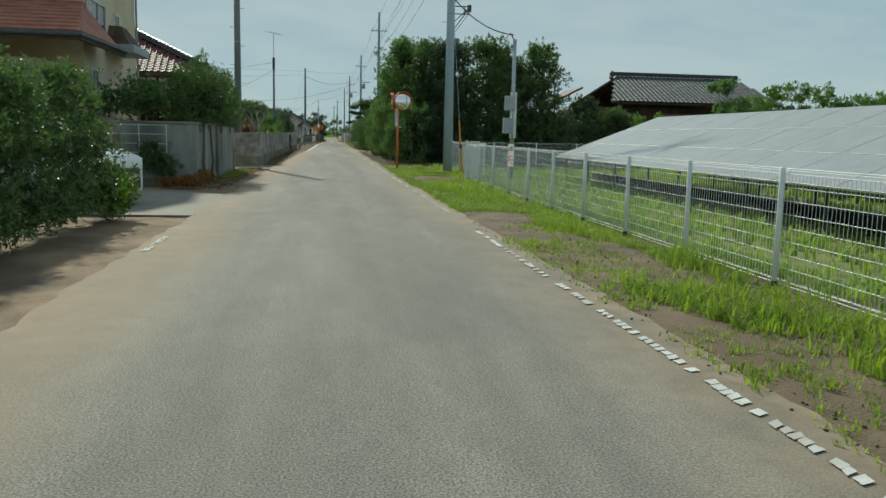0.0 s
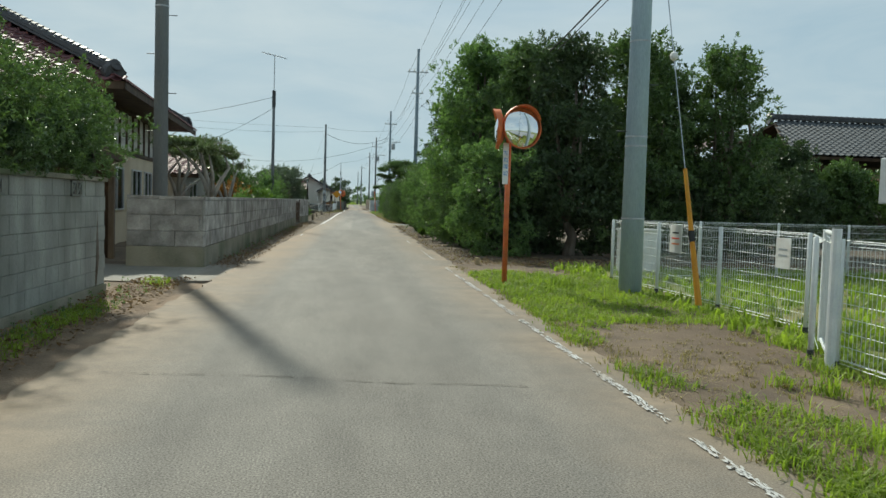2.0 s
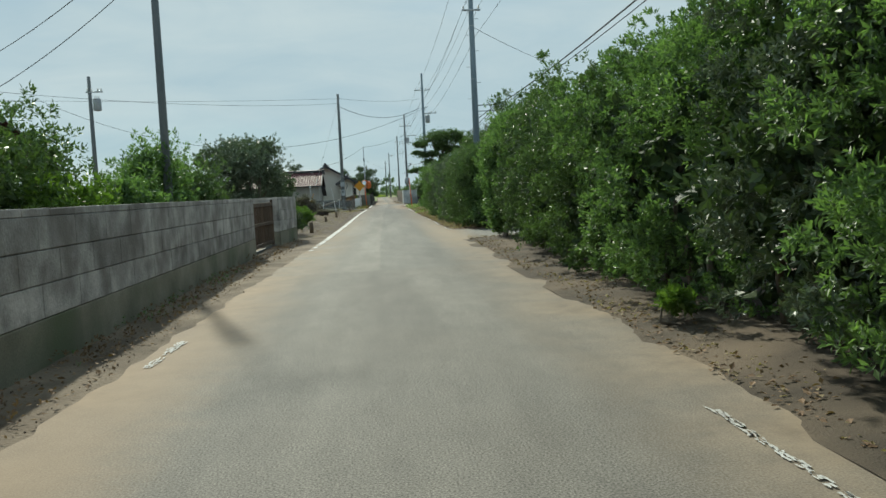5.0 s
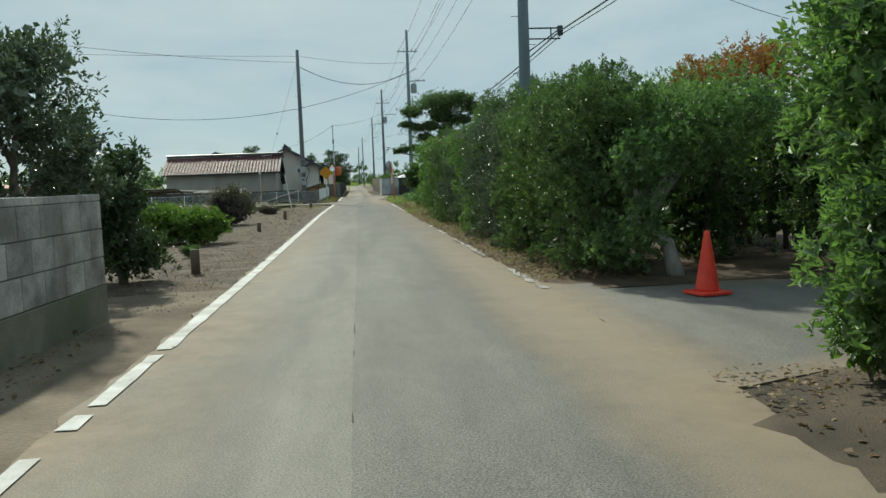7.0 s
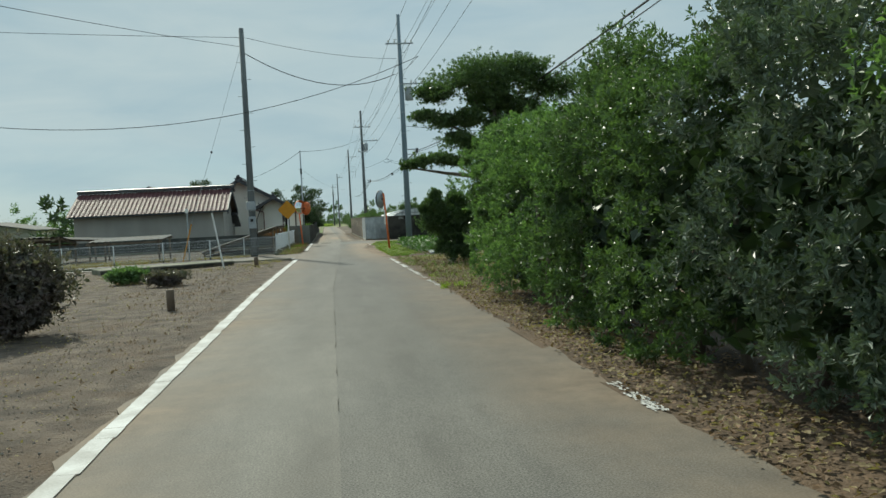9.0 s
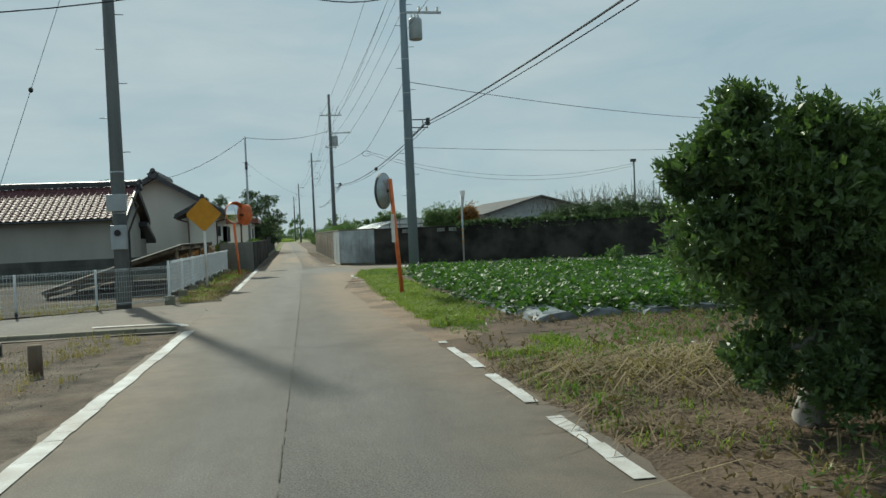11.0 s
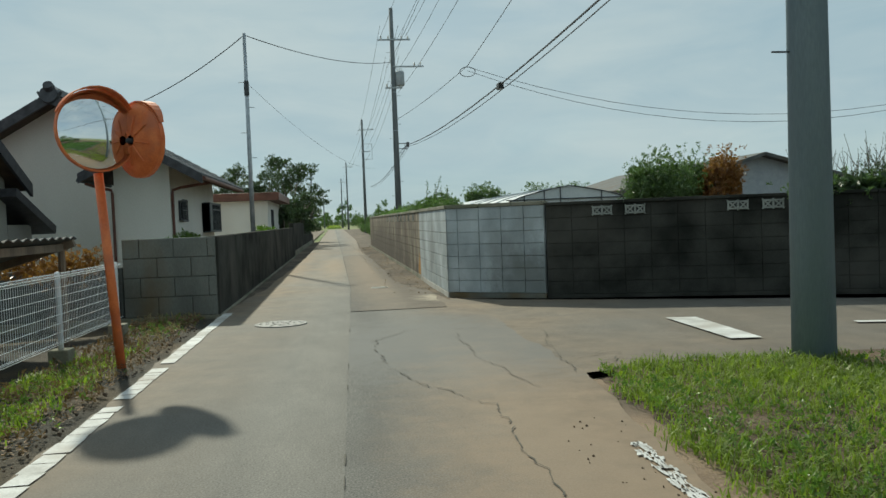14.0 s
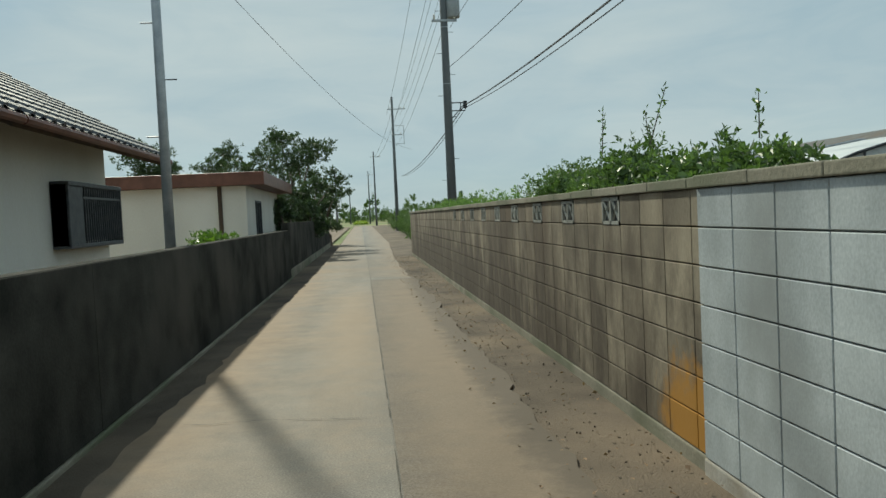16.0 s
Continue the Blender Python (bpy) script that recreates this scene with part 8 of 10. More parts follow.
tiled_slope(kura, (-5.6, -0.56, 2.43), (10.1, 0, 0), (0, 3.06, 1.5), TILE_RED, 0.27, 0.27, 300)
tiled_slope(kura, (4.5, 5.56, 2.43), (-10.1, 0, 0), (0, -3.06, 1.5), TILE_RED, 0.27, 0.5)
ridge_line(kura, (-5.65, 2.5, 3.92), (4.55, 2.5, 3.92), 0.15)
part("bargeboard", Shape().slab((4.5, -0.6, 2.2), (4.5, 2.5, 3.72), (4.5, 2.5, 4.02), (4.5, -0.6, 2.5), 0.07).slab((4.5, 2.5, 3.72), (4.5, 5.6, 2.2), (4.5, 5.6, 2.5), (4.5, 2.5, 4.02), 0.07), TILE_DARK, kura)
part("gutter", Shape().tube([(-5.6, -0.58, 2.37), (4.5, -0.58, 2.37)], 0.045, 8), DARK_STEEL, kura)
part("lower_eave", Shape().slab((2.0, 4.6, 2.36), (4.5, 4.6, 2.36), (4.5, 7.1, 1.5), (2.0, 7.1, 1.5), 0.2), TILE_DARK, kura, "dark tiled lower eave")
part("rear_wall", Shape().box(2.0, 4.1, 5.04, 6.5, -0.1, 1.55), PLASTER, kura)

# plastered house with a gable towards the crossing
gh = thing("house", (-6.2, 135.8, 0), "cream plastered house with dark tiled gables and a lean-to", "house")
part("wall", Shape().box(-3.4, 3.12, 0.6, 5.4, -0.1, 2.9).add([(-3.4, 0.6, 2.9), (3.12, 0.6, 2.9), (3.12, 5.4, 2.9), (-3.4, 5.4, 2.9), (0.0, 0.6, 4.72), (0.0, 5.4, 4.72)], [(0, 1, 4), (1, 2, 5, 4), (2, 3, 5), (3, 0, 4, 5)]), CREAM, gh, "cream plaster wall")
part("soffit", Shape().slab((-4.0, 0.0, 2.4), (0.0, 0.0, 4.76), (0.0, 5.9, 4.76), (-4.0, 5.9, 2.4), 0.1).slab((0.0, 0.0, 4.76), (3.95, 0.0, 2.5), (3.95, 5.9, 2.5), (0.0, 5.9, 4.76), 0.1), WOOD_DARK, gh)
tiled_slope(gh, (4.0, 0.0, 2.51), (0, 5.9, 0), (-4.0, 0, 2.29), TILE_GREY, 0.28, 0.3, 0)
tiled_slope(gh, (-4.05, 5.9, 2.41), (0, -5.9, 0), (4.05, 0, 2.39), TILE_GREY, 0.28, 0.6, 0)
ridge_line(gh, (0.0, 6.6, 4.78), (0.0, -0.06, 4.78), 0.15)
part("bargeboard", Shape().slab((0.0, -0.06, 4.6), (2.7, -0.06, 3.06), (2.7, -0.06, 3.32), (0.0, -0.06, 4.88), -0.08).slab((-4.05, -0.06, 2.24), (0.0, -0.06, 4.6), (0.0, -0.06, 4.88), (-4.05, -0.06, 2.5), -0.08), TILE_DARK, gh, "dark tiled verge")
part("gutter", Shape().tube([(4.02, 0.0, 2.47), (4.02, 5.9, 2.47)], 0.05, 8), FASCIA, gh)
window(gh, 3.15, 5.2, 1.25, 2.0, 3.125, 0, None, "x")
grille = part("window_grille", Shape().soft(3.125, 3.36, 3.0, 3.05, 1.2, 2.03, 0.01).soft(3.125, 3.36, 5.3, 5.35, 1.2, 2.03, 0.01).soft(3.125, 3.36, 3.0, 5.35, 1.17, 1.23, 0.01).soft(3.125, 3.37, 3.0, 5.35, 2.0, 2.06, 0.01).soft(3.125, 3.34, 3.0, 3.62, 1.2, 2.03, 0.01), DARK_STEEL, gh, "dark metal box grille over the window")
for k in range(17):
    part("bar", Shape().box(3.325, 3.345, 3.68 + 0.097 * k, 3.7 + 0.097 * k, 1.22, 2.02), DARK_STEEL, grille)
part("rail", Shape().box(3.322, 3.348, 3.6, 5.32, 1.84, 1.87), DARK_STEEL, grille)
# small gable that steps forward, its eave in line with the main roof
wing = thing("house_wing", (-3.6, 134.1, 0), "cream plastered wing with a dark tiled gable roof", "house")
part("wall", Shape().box(-0.75, 0.525, 0, 2.29, -0.1, 2.8).add([(-0.75, 0, 2.8), (0.525, 0, 2.8), (0.525, 2.29, 2.8), (-0.75, 2.29, 2.8), (-0.05, 0, 3.2), (-0.05, 2.29, 3.2)], [(0, 1, 4), (1, 2, 5, 4), (2, 3, 5), (3, 0, 4, 5)]), CREAM, wing)
part("soffit", Shape().slab((-1.3, -0.6, 2.58), (0.0, -0.6, 3.26), (0.0, 2.2, 3.26), (-1.3, 2.2, 2.58), 0.09).slab((0.0, -0.6, 3.26), (1.35, -0.6, 2.5), (1.35, 1.69, 2.5), (0.0, 1.69, 3.26), 0.09), WOOD_DARK, wing)
tiled_slope(wing, (1.4, -0.65, 2.51), (0, 2.3, 0), (-1.4, 0, 0.8), TILE_GREY, 0.28, 0.3)
tiled_slope(wing, (-1.35, 2.2, 2.6), (0, -2.85, 0), (1.35, 0, 0.7), TILE_GREY, 0.28, 0.3)
ridge_line(wing, (0.0, 1.9, 3.26), (0.0, -0.66, 3.26), 0.12)
part("bargeboard", Shape().slab((0.0, -0.68, 3.14), (1.4, -0.68, 2.34), (1.4, -0.68, 2.56), (0.0, -0.68, 3.36), -0.07).slab((-1.35, -0.68, 2.43), (0.0, -0.68, 3.14), (0.0, -0.68, 3.36), (-1.35, -0.68, 2.65), -0.07), TILE_DARK, wing)
part("gutter", Shape().tube([(1.42, -0.65, 2.47), (1.42, 1.66, 2.47)], 0.05, 8), FASCIA, wing)
part("gutter", Shape().tube([(-1.37, -0.65, 2.5), (-1.37, 2.1, 2.5)], 0.045, 8), DARK_STEEL, wing)
part("downpipe", Shape().tube([(-1.35, -0.2, 2.45), (-1.1, -0.12, 2.36), (-0.8, -0.06, 2.28), (-0.78, -0.06, 2.2), (-0.78, -0.06, 0)], 0.035, 8), FASCIA, wing, "brown downpipe")
part("downpipe", Shape().tube([(1.4, 0.5, 2.42), (0.75, 0.12, 2.3), (0.58, 0.06, 2.24), (0.57, 0.05, 2.15), (0.57, 0.05, 0)], 0.035, 8), FASCIA, wing, "brown downpipe")
window(wing, 0.98, 1.76, 1.52, 2.02, 0.527, 7, None, "x")

shed = thing("flat_roof_shed", (-3.2, 148.6, 0), "cream flat-roofed outbuilding with a brown fascia", "shed")
part("wall", Shape().box(-2.4, 1.25, 0.3, 8.0, -0.1, 2.35), CREAM, shed, "cream wall")
part("fascia", Shape().soft(-2.6, 1.75, 0.0, 8.3, 2.35, 2.68, 0.02), FASCIA, shed, "brown fascia")
part("corner_post", Shape().box(0.55, 0.65, 0.25, 0.3, 0, 2.35), WOOD_DARK, shed)
window(shed, 2.0, 3.0, 1.0, 2.0, 1.252, 0, None, "x")

# corrugated roofs of low solar and store racks below the bank
def lean_to(at, rz, w, d, z0, z1, label, seed):
    t = thing("lean_to_roof", at, label, "shed", "lean-to roofs", rz)
    s = Shape()
    n = int(w / 0.13)
    v, f = [], []
    for k in range(n + 1):
        x = w * k / n
        dz = 0.018 * (1 if k % 2 else -1)
        v += [(x, 0, z0 + dz), (x, d, z1 + dz), (x, 0, z0 + dz - 0.012), (x, d, z1 + dz - 0.012)]
    for k in range(n):
        i = k * 4
        f += [(i, i + 4, i + 5, i + 1), (i + 2, i + 3, i + 7, i + 6), (i, i + 2, i + 6, i + 4), (i + 1, i + 5, i + 7, i + 3)]
    part("roof_sheet", s.add(v, f), METAL_SHEET, t, "weathered corrugated sheet")
    for x in np.linspace(0.15, w - 0.15, max(2, int(w / 2.2))):
        part("post", Shape().tube([(x, 0.15, -0.6), (x, 0.15, z0 - 0.03)], 0.045, 8), WOOD_GREY, t)
        part("post", Shape().tube([(x, d - 0.15, -0.6), (x, d - 0.15, z1 - 0.03)], 0.045, 8), WOOD_GREY, t)
        part("rafter", Shape().slab((x - 0.04, 0, z0 - 0.03), (x + 0.04, 0, z0 - 0.03), (x + 0.04, d, z1 - 0.03), (x - 0.04, d, z1 - 0.03), 0.09), WOOD_GREY, t)
    for y, z in ((0.15, z0), (d - 0.15, z1)):
        part("beam", Shape().box(0, w, y - 0.04, y + 0.04, z - 0.17, z - 0.08), WOOD_GREY, t)


lean_to((-2.5, 115.1, 0), 90, 9.7, 3.7, 1.26, 0.15, "corrugated lean-to roof falling away from the lane", 1)
lean_to((-11.0, 112.6, 0), 0, 3.4, 3.0, 0.95, 1.1, "low corrugated shelter roof below the bank", 2)
lean_to((-11.5, 116.6, 0), 90, 3.0, 3.6, 1.05, 1.3, "flat corrugated shelter roof beside the storehouse", 3)
lean_to((-17.0, 112.0, 0), 0, 5.2, 2.6, 1.3, 1.0, "flat corrugated shelter roof over a store", 4)
lean_to((-26.0, 113.0, 0), 0, 8.0, 3.0, 1.0, 1.3, "long corrugated shelter roof over a store", 5)

# hipped tile house behind the stone wall
h2 = thing("house", (-10.19, 37.74, 0), "old half-timbered house with a heavy glazed tile roof", "house", "", 3.9)
part("wall", Shape().box(-4.5, 3.3, -4.6, 7.3, -0.1, 3.95), OLD_PLASTER, h2, "pale plaster wall")
part("lower_cladding", Shape().box(-4.54, 3.34, -4.64, 7.34, -0.1, 2.52), BUFF_WALL, h2, "beige lower wall")
for k in range(13):
    y = -4.6 + k * 0.96
    part("timber_post", Shape().box(3.3, 3.36, y - 0.03, y + 0.03, 2.55, 3.85), WOOD_DARK, h2)
for k in range(7):
    x = -4.5 + k * 1.29
    part("timber_post", Shape().box(x - 0.05, x + 0.05, -4.67, -4.6, 2.55, 4.0), WOOD_DARK, h2)
for z in (2.55, 3.74):
    part("timber_rail", Shape().box(3.3, 3.38, -4.6, 7.3, z - 0.06, z + 0.06).box(-4.5, 3.38, -4.68, -4.6, z - 0.06, z + 0.06), WOOD_DARK, h2)
window(h2, -2.2, -0.4, 0.9, 2.1, 3.342, 0, ALU, "x")
window(h2, 0.9, 2.4, 0.6, 2.1, 3.342, 0, ALU, "x")
window(h2, 3.0, 4.4, 0.9, 2.1, 3.342, 0, ALU, "x")
EV, RZ = 3.82, 6.4
part("soffit", Shape().add([(-5.6, -5.6, EV), (4.35, -5.6, EV), (4.35, 8.3, EV), (-5.6, 8.3, EV), (-0.6, -0.65, RZ), (-0.6, 3.35, RZ)], [(3, 2, 1, 0), (0, 1, 4), (1, 2, 5, 4), (2, 3, 5), (3, 0, 4, 5)]), WOOD_DARK, h2)
tiled_slope(h2, (-5.65, -5.65, EV + 0.04), (10.05, 0, 0), (0, 5.05, RZ - EV), TILE_RED, 0.28, 0.27, 300, (5.0, 5.0))
tiled_slope(h2, (4.4, -5.65, EV + 0.04), (0, 14.0, 0), (-5.0, 0, RZ - EV), TILE_RED, 0.28, 0.3, 0, (5.0, 5.0))
ridge_line(h2, (-0.6, -0.6, RZ + 0.05), (4.05, -5.25, EV + 0.22), 0.17)
ridge_line(h2, (-0.6, 3.35, RZ + 0.05), (4.05, 8.0, EV + 0.22), 0.17)
ridge_line(h2, (-0.6, -0.6, RZ + 0.05), (-0.6, 3.35, RZ + 0.05), 0.18)
ridge_line(h2, (-3.2, -0.6, RZ + 0.05), (-0.5, -0.6, RZ + 0.05), 0.2)
part("eave_board", Shape().slab((4.38, -5.62, EV - 0.12), (4.38, 8.3, EV - 0.12), (4.38, 8.3, EV + 0.05), (4.38, -5.62, EV + 0.05), 0.05).slab((-5.6, -5.62, EV - 0.12), (4.38, -5.62, EV - 0.12), (4.38, -5.62, EV + 0.05), (-5.6, -5.62, EV + 0.05), 0.05), WOOD_DARK, h2)
# low annexe with a red-brown roof in the yard
an = thing("annexe", (-9.0, 49.0, 0), "low white annexe with a red-brown tile roof", "house")
part("wall", Shape().box(-4, 2.2, -2.5, 4.0, -0.1, 2.2), PLASTER, an)
part("soffit", Shape().slab((-4.4, -3.1, 2.15), (2.8, -3.1, 2.15), (2.8, 0.8, 3.1), (-4.4, 0.8, 3.1), 0.1).slab((2.8, 4.6, 2.15), (-4.4, 4.6, 2.15), (-4.4, 0.8, 3.1), (2.8, 0.8, 3.1), 0.1), WOOD_DARK, an)
tiled_slope(an, (-4.4, -3.15, 2.19), (7.25, 0, 0), (0, 3.95, 0.97), TILE_RED, 0.3, 0.3)
tiled_slope(an, (2.85, 4.65, 2.19), (-7.25, 0, 0), (0, -3.9, 0.97), TILE_RED, 0.3, 0.6)
ridge_line(an, (-4.4, 0.8, 3.12), (2.8, 0.8, 3.12), 0.14)
window(an, -1.8, -0.2, 0.9, 1.9, 2.202, 0, ALU, "x")
# dark carport between the walls
cp = thing("carport", (-7.4, 28.2, 0), "dark timber carport with a low roof behind the drive", "carport")
part("roof", Shape().slab((-2.2, -1.4, 2.35), (2.2, -1.4, 2.35), (2.2, 3.4, 2.15), (-2.2, 3.4, 2.15), 0.12), WOOD_DARK, cp)
part("back_wall", Shape().box(-2.2, 2.0, 3.2, 3.3, -0.1, 2.1), WOOD_DARK, cp)
part("side_wall", Shape().box(-2.2, -2.1, -1.3, 3.2, -0.1, 2.2), WOOD_DARK, cp)
for x, y in ((2.0, -1.2), (2.0, 1.0), (2.0, 3.1), (-2.0, -1.2)):
    part("post", Shape().soft(x - 0.06, x + 0.06, y - 0.06, y + 0.06, -0.1, 2.2, 0.01), WOOD_GREY, cp)

# beige two-storey house with a salmon slate roof
h1 = thing("house", (-10.6, 20.5, 0.0), "beige rendered two-storey house with a salmon slate lower roof", "house")
part("wall", Shape().box(-5, 3.95, -3.3, 2.6, -0.1, 6.2), BEIGE_WALL, h1, "beige render")
part("porch_wall", Shape().box(-5, 3.3, -5.1, -3.3, -0.1, 3.0), BEIGE_WALL, h1)
part("lower_roof", Shape().slab((-5.4, -6.2, 3.5), (4.65, -6.2, 3.5), (3.96, -3.28, 4.6), (-5.4, -3.28, 4.6), 0.05).slab((4.65, -6.2, 3.5), (4.65, -2.2, 3.5), (3.96, -2.2, 3.85), (3.96, -3.28, 4.6), 0.05), ROOF_RED, h1, "salmon slate roof")
for k in range(9):
    y = -6.15 + k * 0.32
    z = 3.52 + (y + 6.2) * 0.377
    part("slate_course", Shape().box(-5.4, 4.6 - k * 0.07, y - 0.012, y + 0.02, z - 0.02, z + 0.022), ROOF_RED, h1)
part("eave_board", Shape().box(-5.4, 4.7, -6.26, -6.18, 3.32, 3.52).box(4.62, 4.7, -6.2, -2.1, 3.32, 3.52), WOOD_DARK, h1)
part("gutter", Shape().tube([(-5.4, -6.3, 3.44), (4.72, -6.3, 3.44), (4.72, -2.1, 3.44)], 0.05, 8), DARK_STEEL, h1)
part("upper_roof", Shape().slab((-5.5, -4.0, 6.2), (4.6, -4.0, 6.2), (4.6, -0.3, 7.5), (-5.5, -0.3, 7.5), 0.1).slab((4.6, 3.3, 6.2), (-5.5, 3.3, 6.2), (-5.5, -0.3, 7.5), (4.6, -0.3, 7.5), 0.1), ROOF_RED, h1)
window(h1, -2.75, -1.2, 3.95, 4.75, 3.952, 0, WHITE_PAINT, "x")
window(h1, -0.2, 0.35, 3.9, 4.7, 3.952, 0, WHITE_PAINT, "x")
window(h1, -2.8, -2.15, 2.0, 2.95, 3.952, 0, ALU, "x")
hood = part("bay_hood", Shape().add([(3.95, -1.2, 3.75), (4.6, -1.2, 3.75), (4.6, 0.6, 3.75), (3.95, 0.6, 3.75), (3.95, -0.7, 4.3), (4.25, -0.55, 4.3), (4.25, 0.05, 4.3), (3.95, 0.2, 4.3)], [(0, 1, 5, 4), (1, 2, 6, 5), (2, 3, 7, 6), (4, 5, 6, 7), (3, 2, 1, 0)]), WOOD_DARK, h1, "dark hipped hood over the balcony")
part("balcony", Shape().soft(3.95, 4.75, -1.3, 0.7, 3.5, 3.74, 0.03), GREY_BOX, h1, "pale grey balcony edge")
part("downpipe", Shape().tube([(4.02, -3.25, 6.1), (4.02, -3.25, 3.6)], 0.035, 8), GREY_BOX, h1)
part("downpipe", Shape().tube([(4.02, 2.5, 6.1), (4.02, 2.5, 0)], 0.035, 8), GREY_BOX, h1)
part("door", Shape().soft(3.3, 3.36, -3.2, -2.3, 0.0, 2.1, 0.01), WOOD_DARK, h1)
# tiled house behind the solar plant
h3 = thing("house", (21.5, 48.5, 0), "low house with a broad grey tile roof behind the solar plant", "house")
part("wall", Shape().box(-5.2, 6.0, -3.0, 5, -0.1, 3.4), WOOD_DARK, h3, "dark timber wall")
part("plaster_band", Shape().box(-5.22, 6.02, -3.03, -2.99, 1.3, 2.3), PLASTER, h3)
part("soffit", Shape().slab((-4.4, -4.0, 3.7), (7.2, -4.0, 3.7), (6.0, 0.6, 5.55), (-2.6, 0.6, 5.55), 0.12).slab((7.2, 5.2, 3.7), (-4.4, 5.2, 3.7), (-2.6, 0.6, 5.55), (6.0, 0.6, 5.55), 0.12), WOOD_DARK, h3)
tiled_slope(h3, (-4.4, -4.05, 3.75), (11.6, 0, 0), (0, 4.7, 1.87), TILE_GREY, 0.3, 0.3, 0, (1.8, 1.2))
ridge_line(h3, (6.2, 0.6, 5.6), (-2.8, 0.6, 5.6), 0.17)
part("gable_roof", Shape().slab((-7.6, 1.0, 3.4), (-5.6, -1.8, 4.7), (-5.2, 3.5, 4.7), (-7.6, 5.0, 3.4), 0.12), TILE_RED, h3, "brown side roof")
part("porch_roof", Shape().slab((-0.8, -5.6, 2.55), (7.0, -5.6, 2.55), (7.0, -3.0, 3.1), (-0.8, -3.0, 3.1), 0.1), ROOF_RED, h3, "rusty red porch roof")
for x in (0.0, 3.4, 6.8):
    part("porch_post", Shape().box(x - 0.06, x + 0.06, -5.4, -5.28, 0, 2.5), WOOD_GREY, h3)
# houses and greenhouse beyond the walled garden
def small_house(at, rz, w, d, h, rh, wall_mat, roof_mat, label, windows=0, over=0.5):
    t = thing("house", at, label, "house", "far houses", rz)
    part("wall", Shape().box(-w / 2, w / 2, 0, d, -0.1, h).add([(-w / 2, 0, h), (w / 2, 0, h), (w / 2, d, h), (-w / 2, d, h), (0, 0, h + rh), (0, d, h + rh)], [(0, 1, 4), (1, 2, 5, 4), (2, 3, 5), (3, 0, 4, 5)]), wall_mat, t)
    k = rh / (w / 2)
    e = w / 2 + over
    z = h - over * k
    part("roof", Shape().slab((-e, -over, z + 0.1), (0, -over, h + rh + 0.1), (0, d + over, h + rh + 0.1), (-e, d + over, z + 0.1), 0.12).slab((0, -over, h + rh + 0.1), (e, -over, z + 0.1), (e, d + over, z + 0.1), (0, d + over, h + rh + 0.1), 0.12), roof_mat, t)
    for i in range(windows):
        x = -w / 2 + w * (i + 0.5) / windows
        window(t, x - 0.45, x + 0.45, h * 0.55, h * 0.55 + 0.9, -0.002, 0, WHITE_PAINT)
    return t


small_house((16.72, 142.9, 0), 0, 6.8, 15, 2.26, 0.95, GREY_BOX, METAL_SHEET, "grey barn with a low pitched metal roof", 0)
small_house((33, 165, 0), 0, 7, 8, 2.0, 0.8, PLASTER, TILE_GREY, "low pale house past the orchard", 2)
oh = thing("house", (42.0, 145.3, 0), "cream two-storey house with an orange tile roof", "house", "far houses", -35)
part("wall", Shape().box(-4, 4, 0, 8, -0.1, 4.5), BEIGE_WALL, oh, "cream rendered wall")
part("roof", Shape().add([(-4.5, -0.5, 4.4), (4.5, -0.5, 4.4), (4.5, 8.5, 4.4), (-4.5, 8.5, 4.4), (-1.2, 4, 6.3), (1.2, 4, 6.3)], [(3, 2, 1, 0), (0, 1, 5, 4), (1, 2, 5), (2, 3, 4, 5), (3, 0, 4)]), ROOF_ORANGE, oh, "orange tiled hip roof")
for k in range(1, 9):
    q = k / 9
    part("tile_course", Shape().tube([(-4.5 + 3.3 * q, -0.5 + 4.5 * q, 4.42 + 1.9 * q), (4.5 - 3.3 * q, -0.5 + 4.5 * q, 4.42 + 1.9 * q)], 0.03, 5), ROOF_ORANGE, oh)
part("eave_board", Shape().box(-4.5, 4.5, -0.52, -0.44, 4.22, 4.4).box(-4.52, -4.44, -0.44, 8.5, 4.22, 4.4), WHITE_PAINT, oh)
part("porch_roof", Shape().slab((-4.4, -1.6, 2.0), (-1.0, -1.6, 2.0), (-1.0, 0.0, 2.7), (-4.4, 0.0, 2.7), 0.1), ROOF_ORANGE, oh)
for x in (-3.2, -0.6, 2.2):
    window(oh, x - 0.35, x + 0.35, 3.05, 3.85, -0.002, 0, WHITE_PAINT)
part("balcony", Shape().soft(0.2, 4.2, -1.0, 0.05, 2.5, 3.5, 0.03), BEIGE_WALL, oh, "rendered balcony")
small_house((-34, 160, 0), 0, 10, 8, 2.0, 0.9, PLASTER, METAL_SHEET, "long low shed across the fields", 0)
small_house((-52, 170, 0), 0, 12, 8, 2.1, 0.9, PLASTER, ROOF_RED, "far low building with a pale roof", 0)
small_house((-13.4, 140, 0), 0, 6, 8, 3.0, 1.7, PLASTER, TILE_DARK, "tile-roofed house behind the storehouse", 0)
ghs = thing("greenhouse", (7.12, 135.4, 0), "arched greenhouse with milky plastic film", "greenhouse")
arc = [(2.1 * math.cos(math.pi * k / 14), 1.2 + 0.72 * math.sin(math.pi * k / 14) ** 0.9 + 0.14 * (1 - abs(math.cos(math.pi * k / 14))) ** 2) for k in range(15)]
film = Shape()
pts = [(2.1, -0.1)] + arc + [(-2.1, -0.1)]
film.add([(x, y, z) for y in (0, 16) for x, z in pts], [(i, i + 1, i + 1 + len(pts), i + len(pts)) for i in range(len(pts) - 1)] + [tuple(range(len(pts)))])
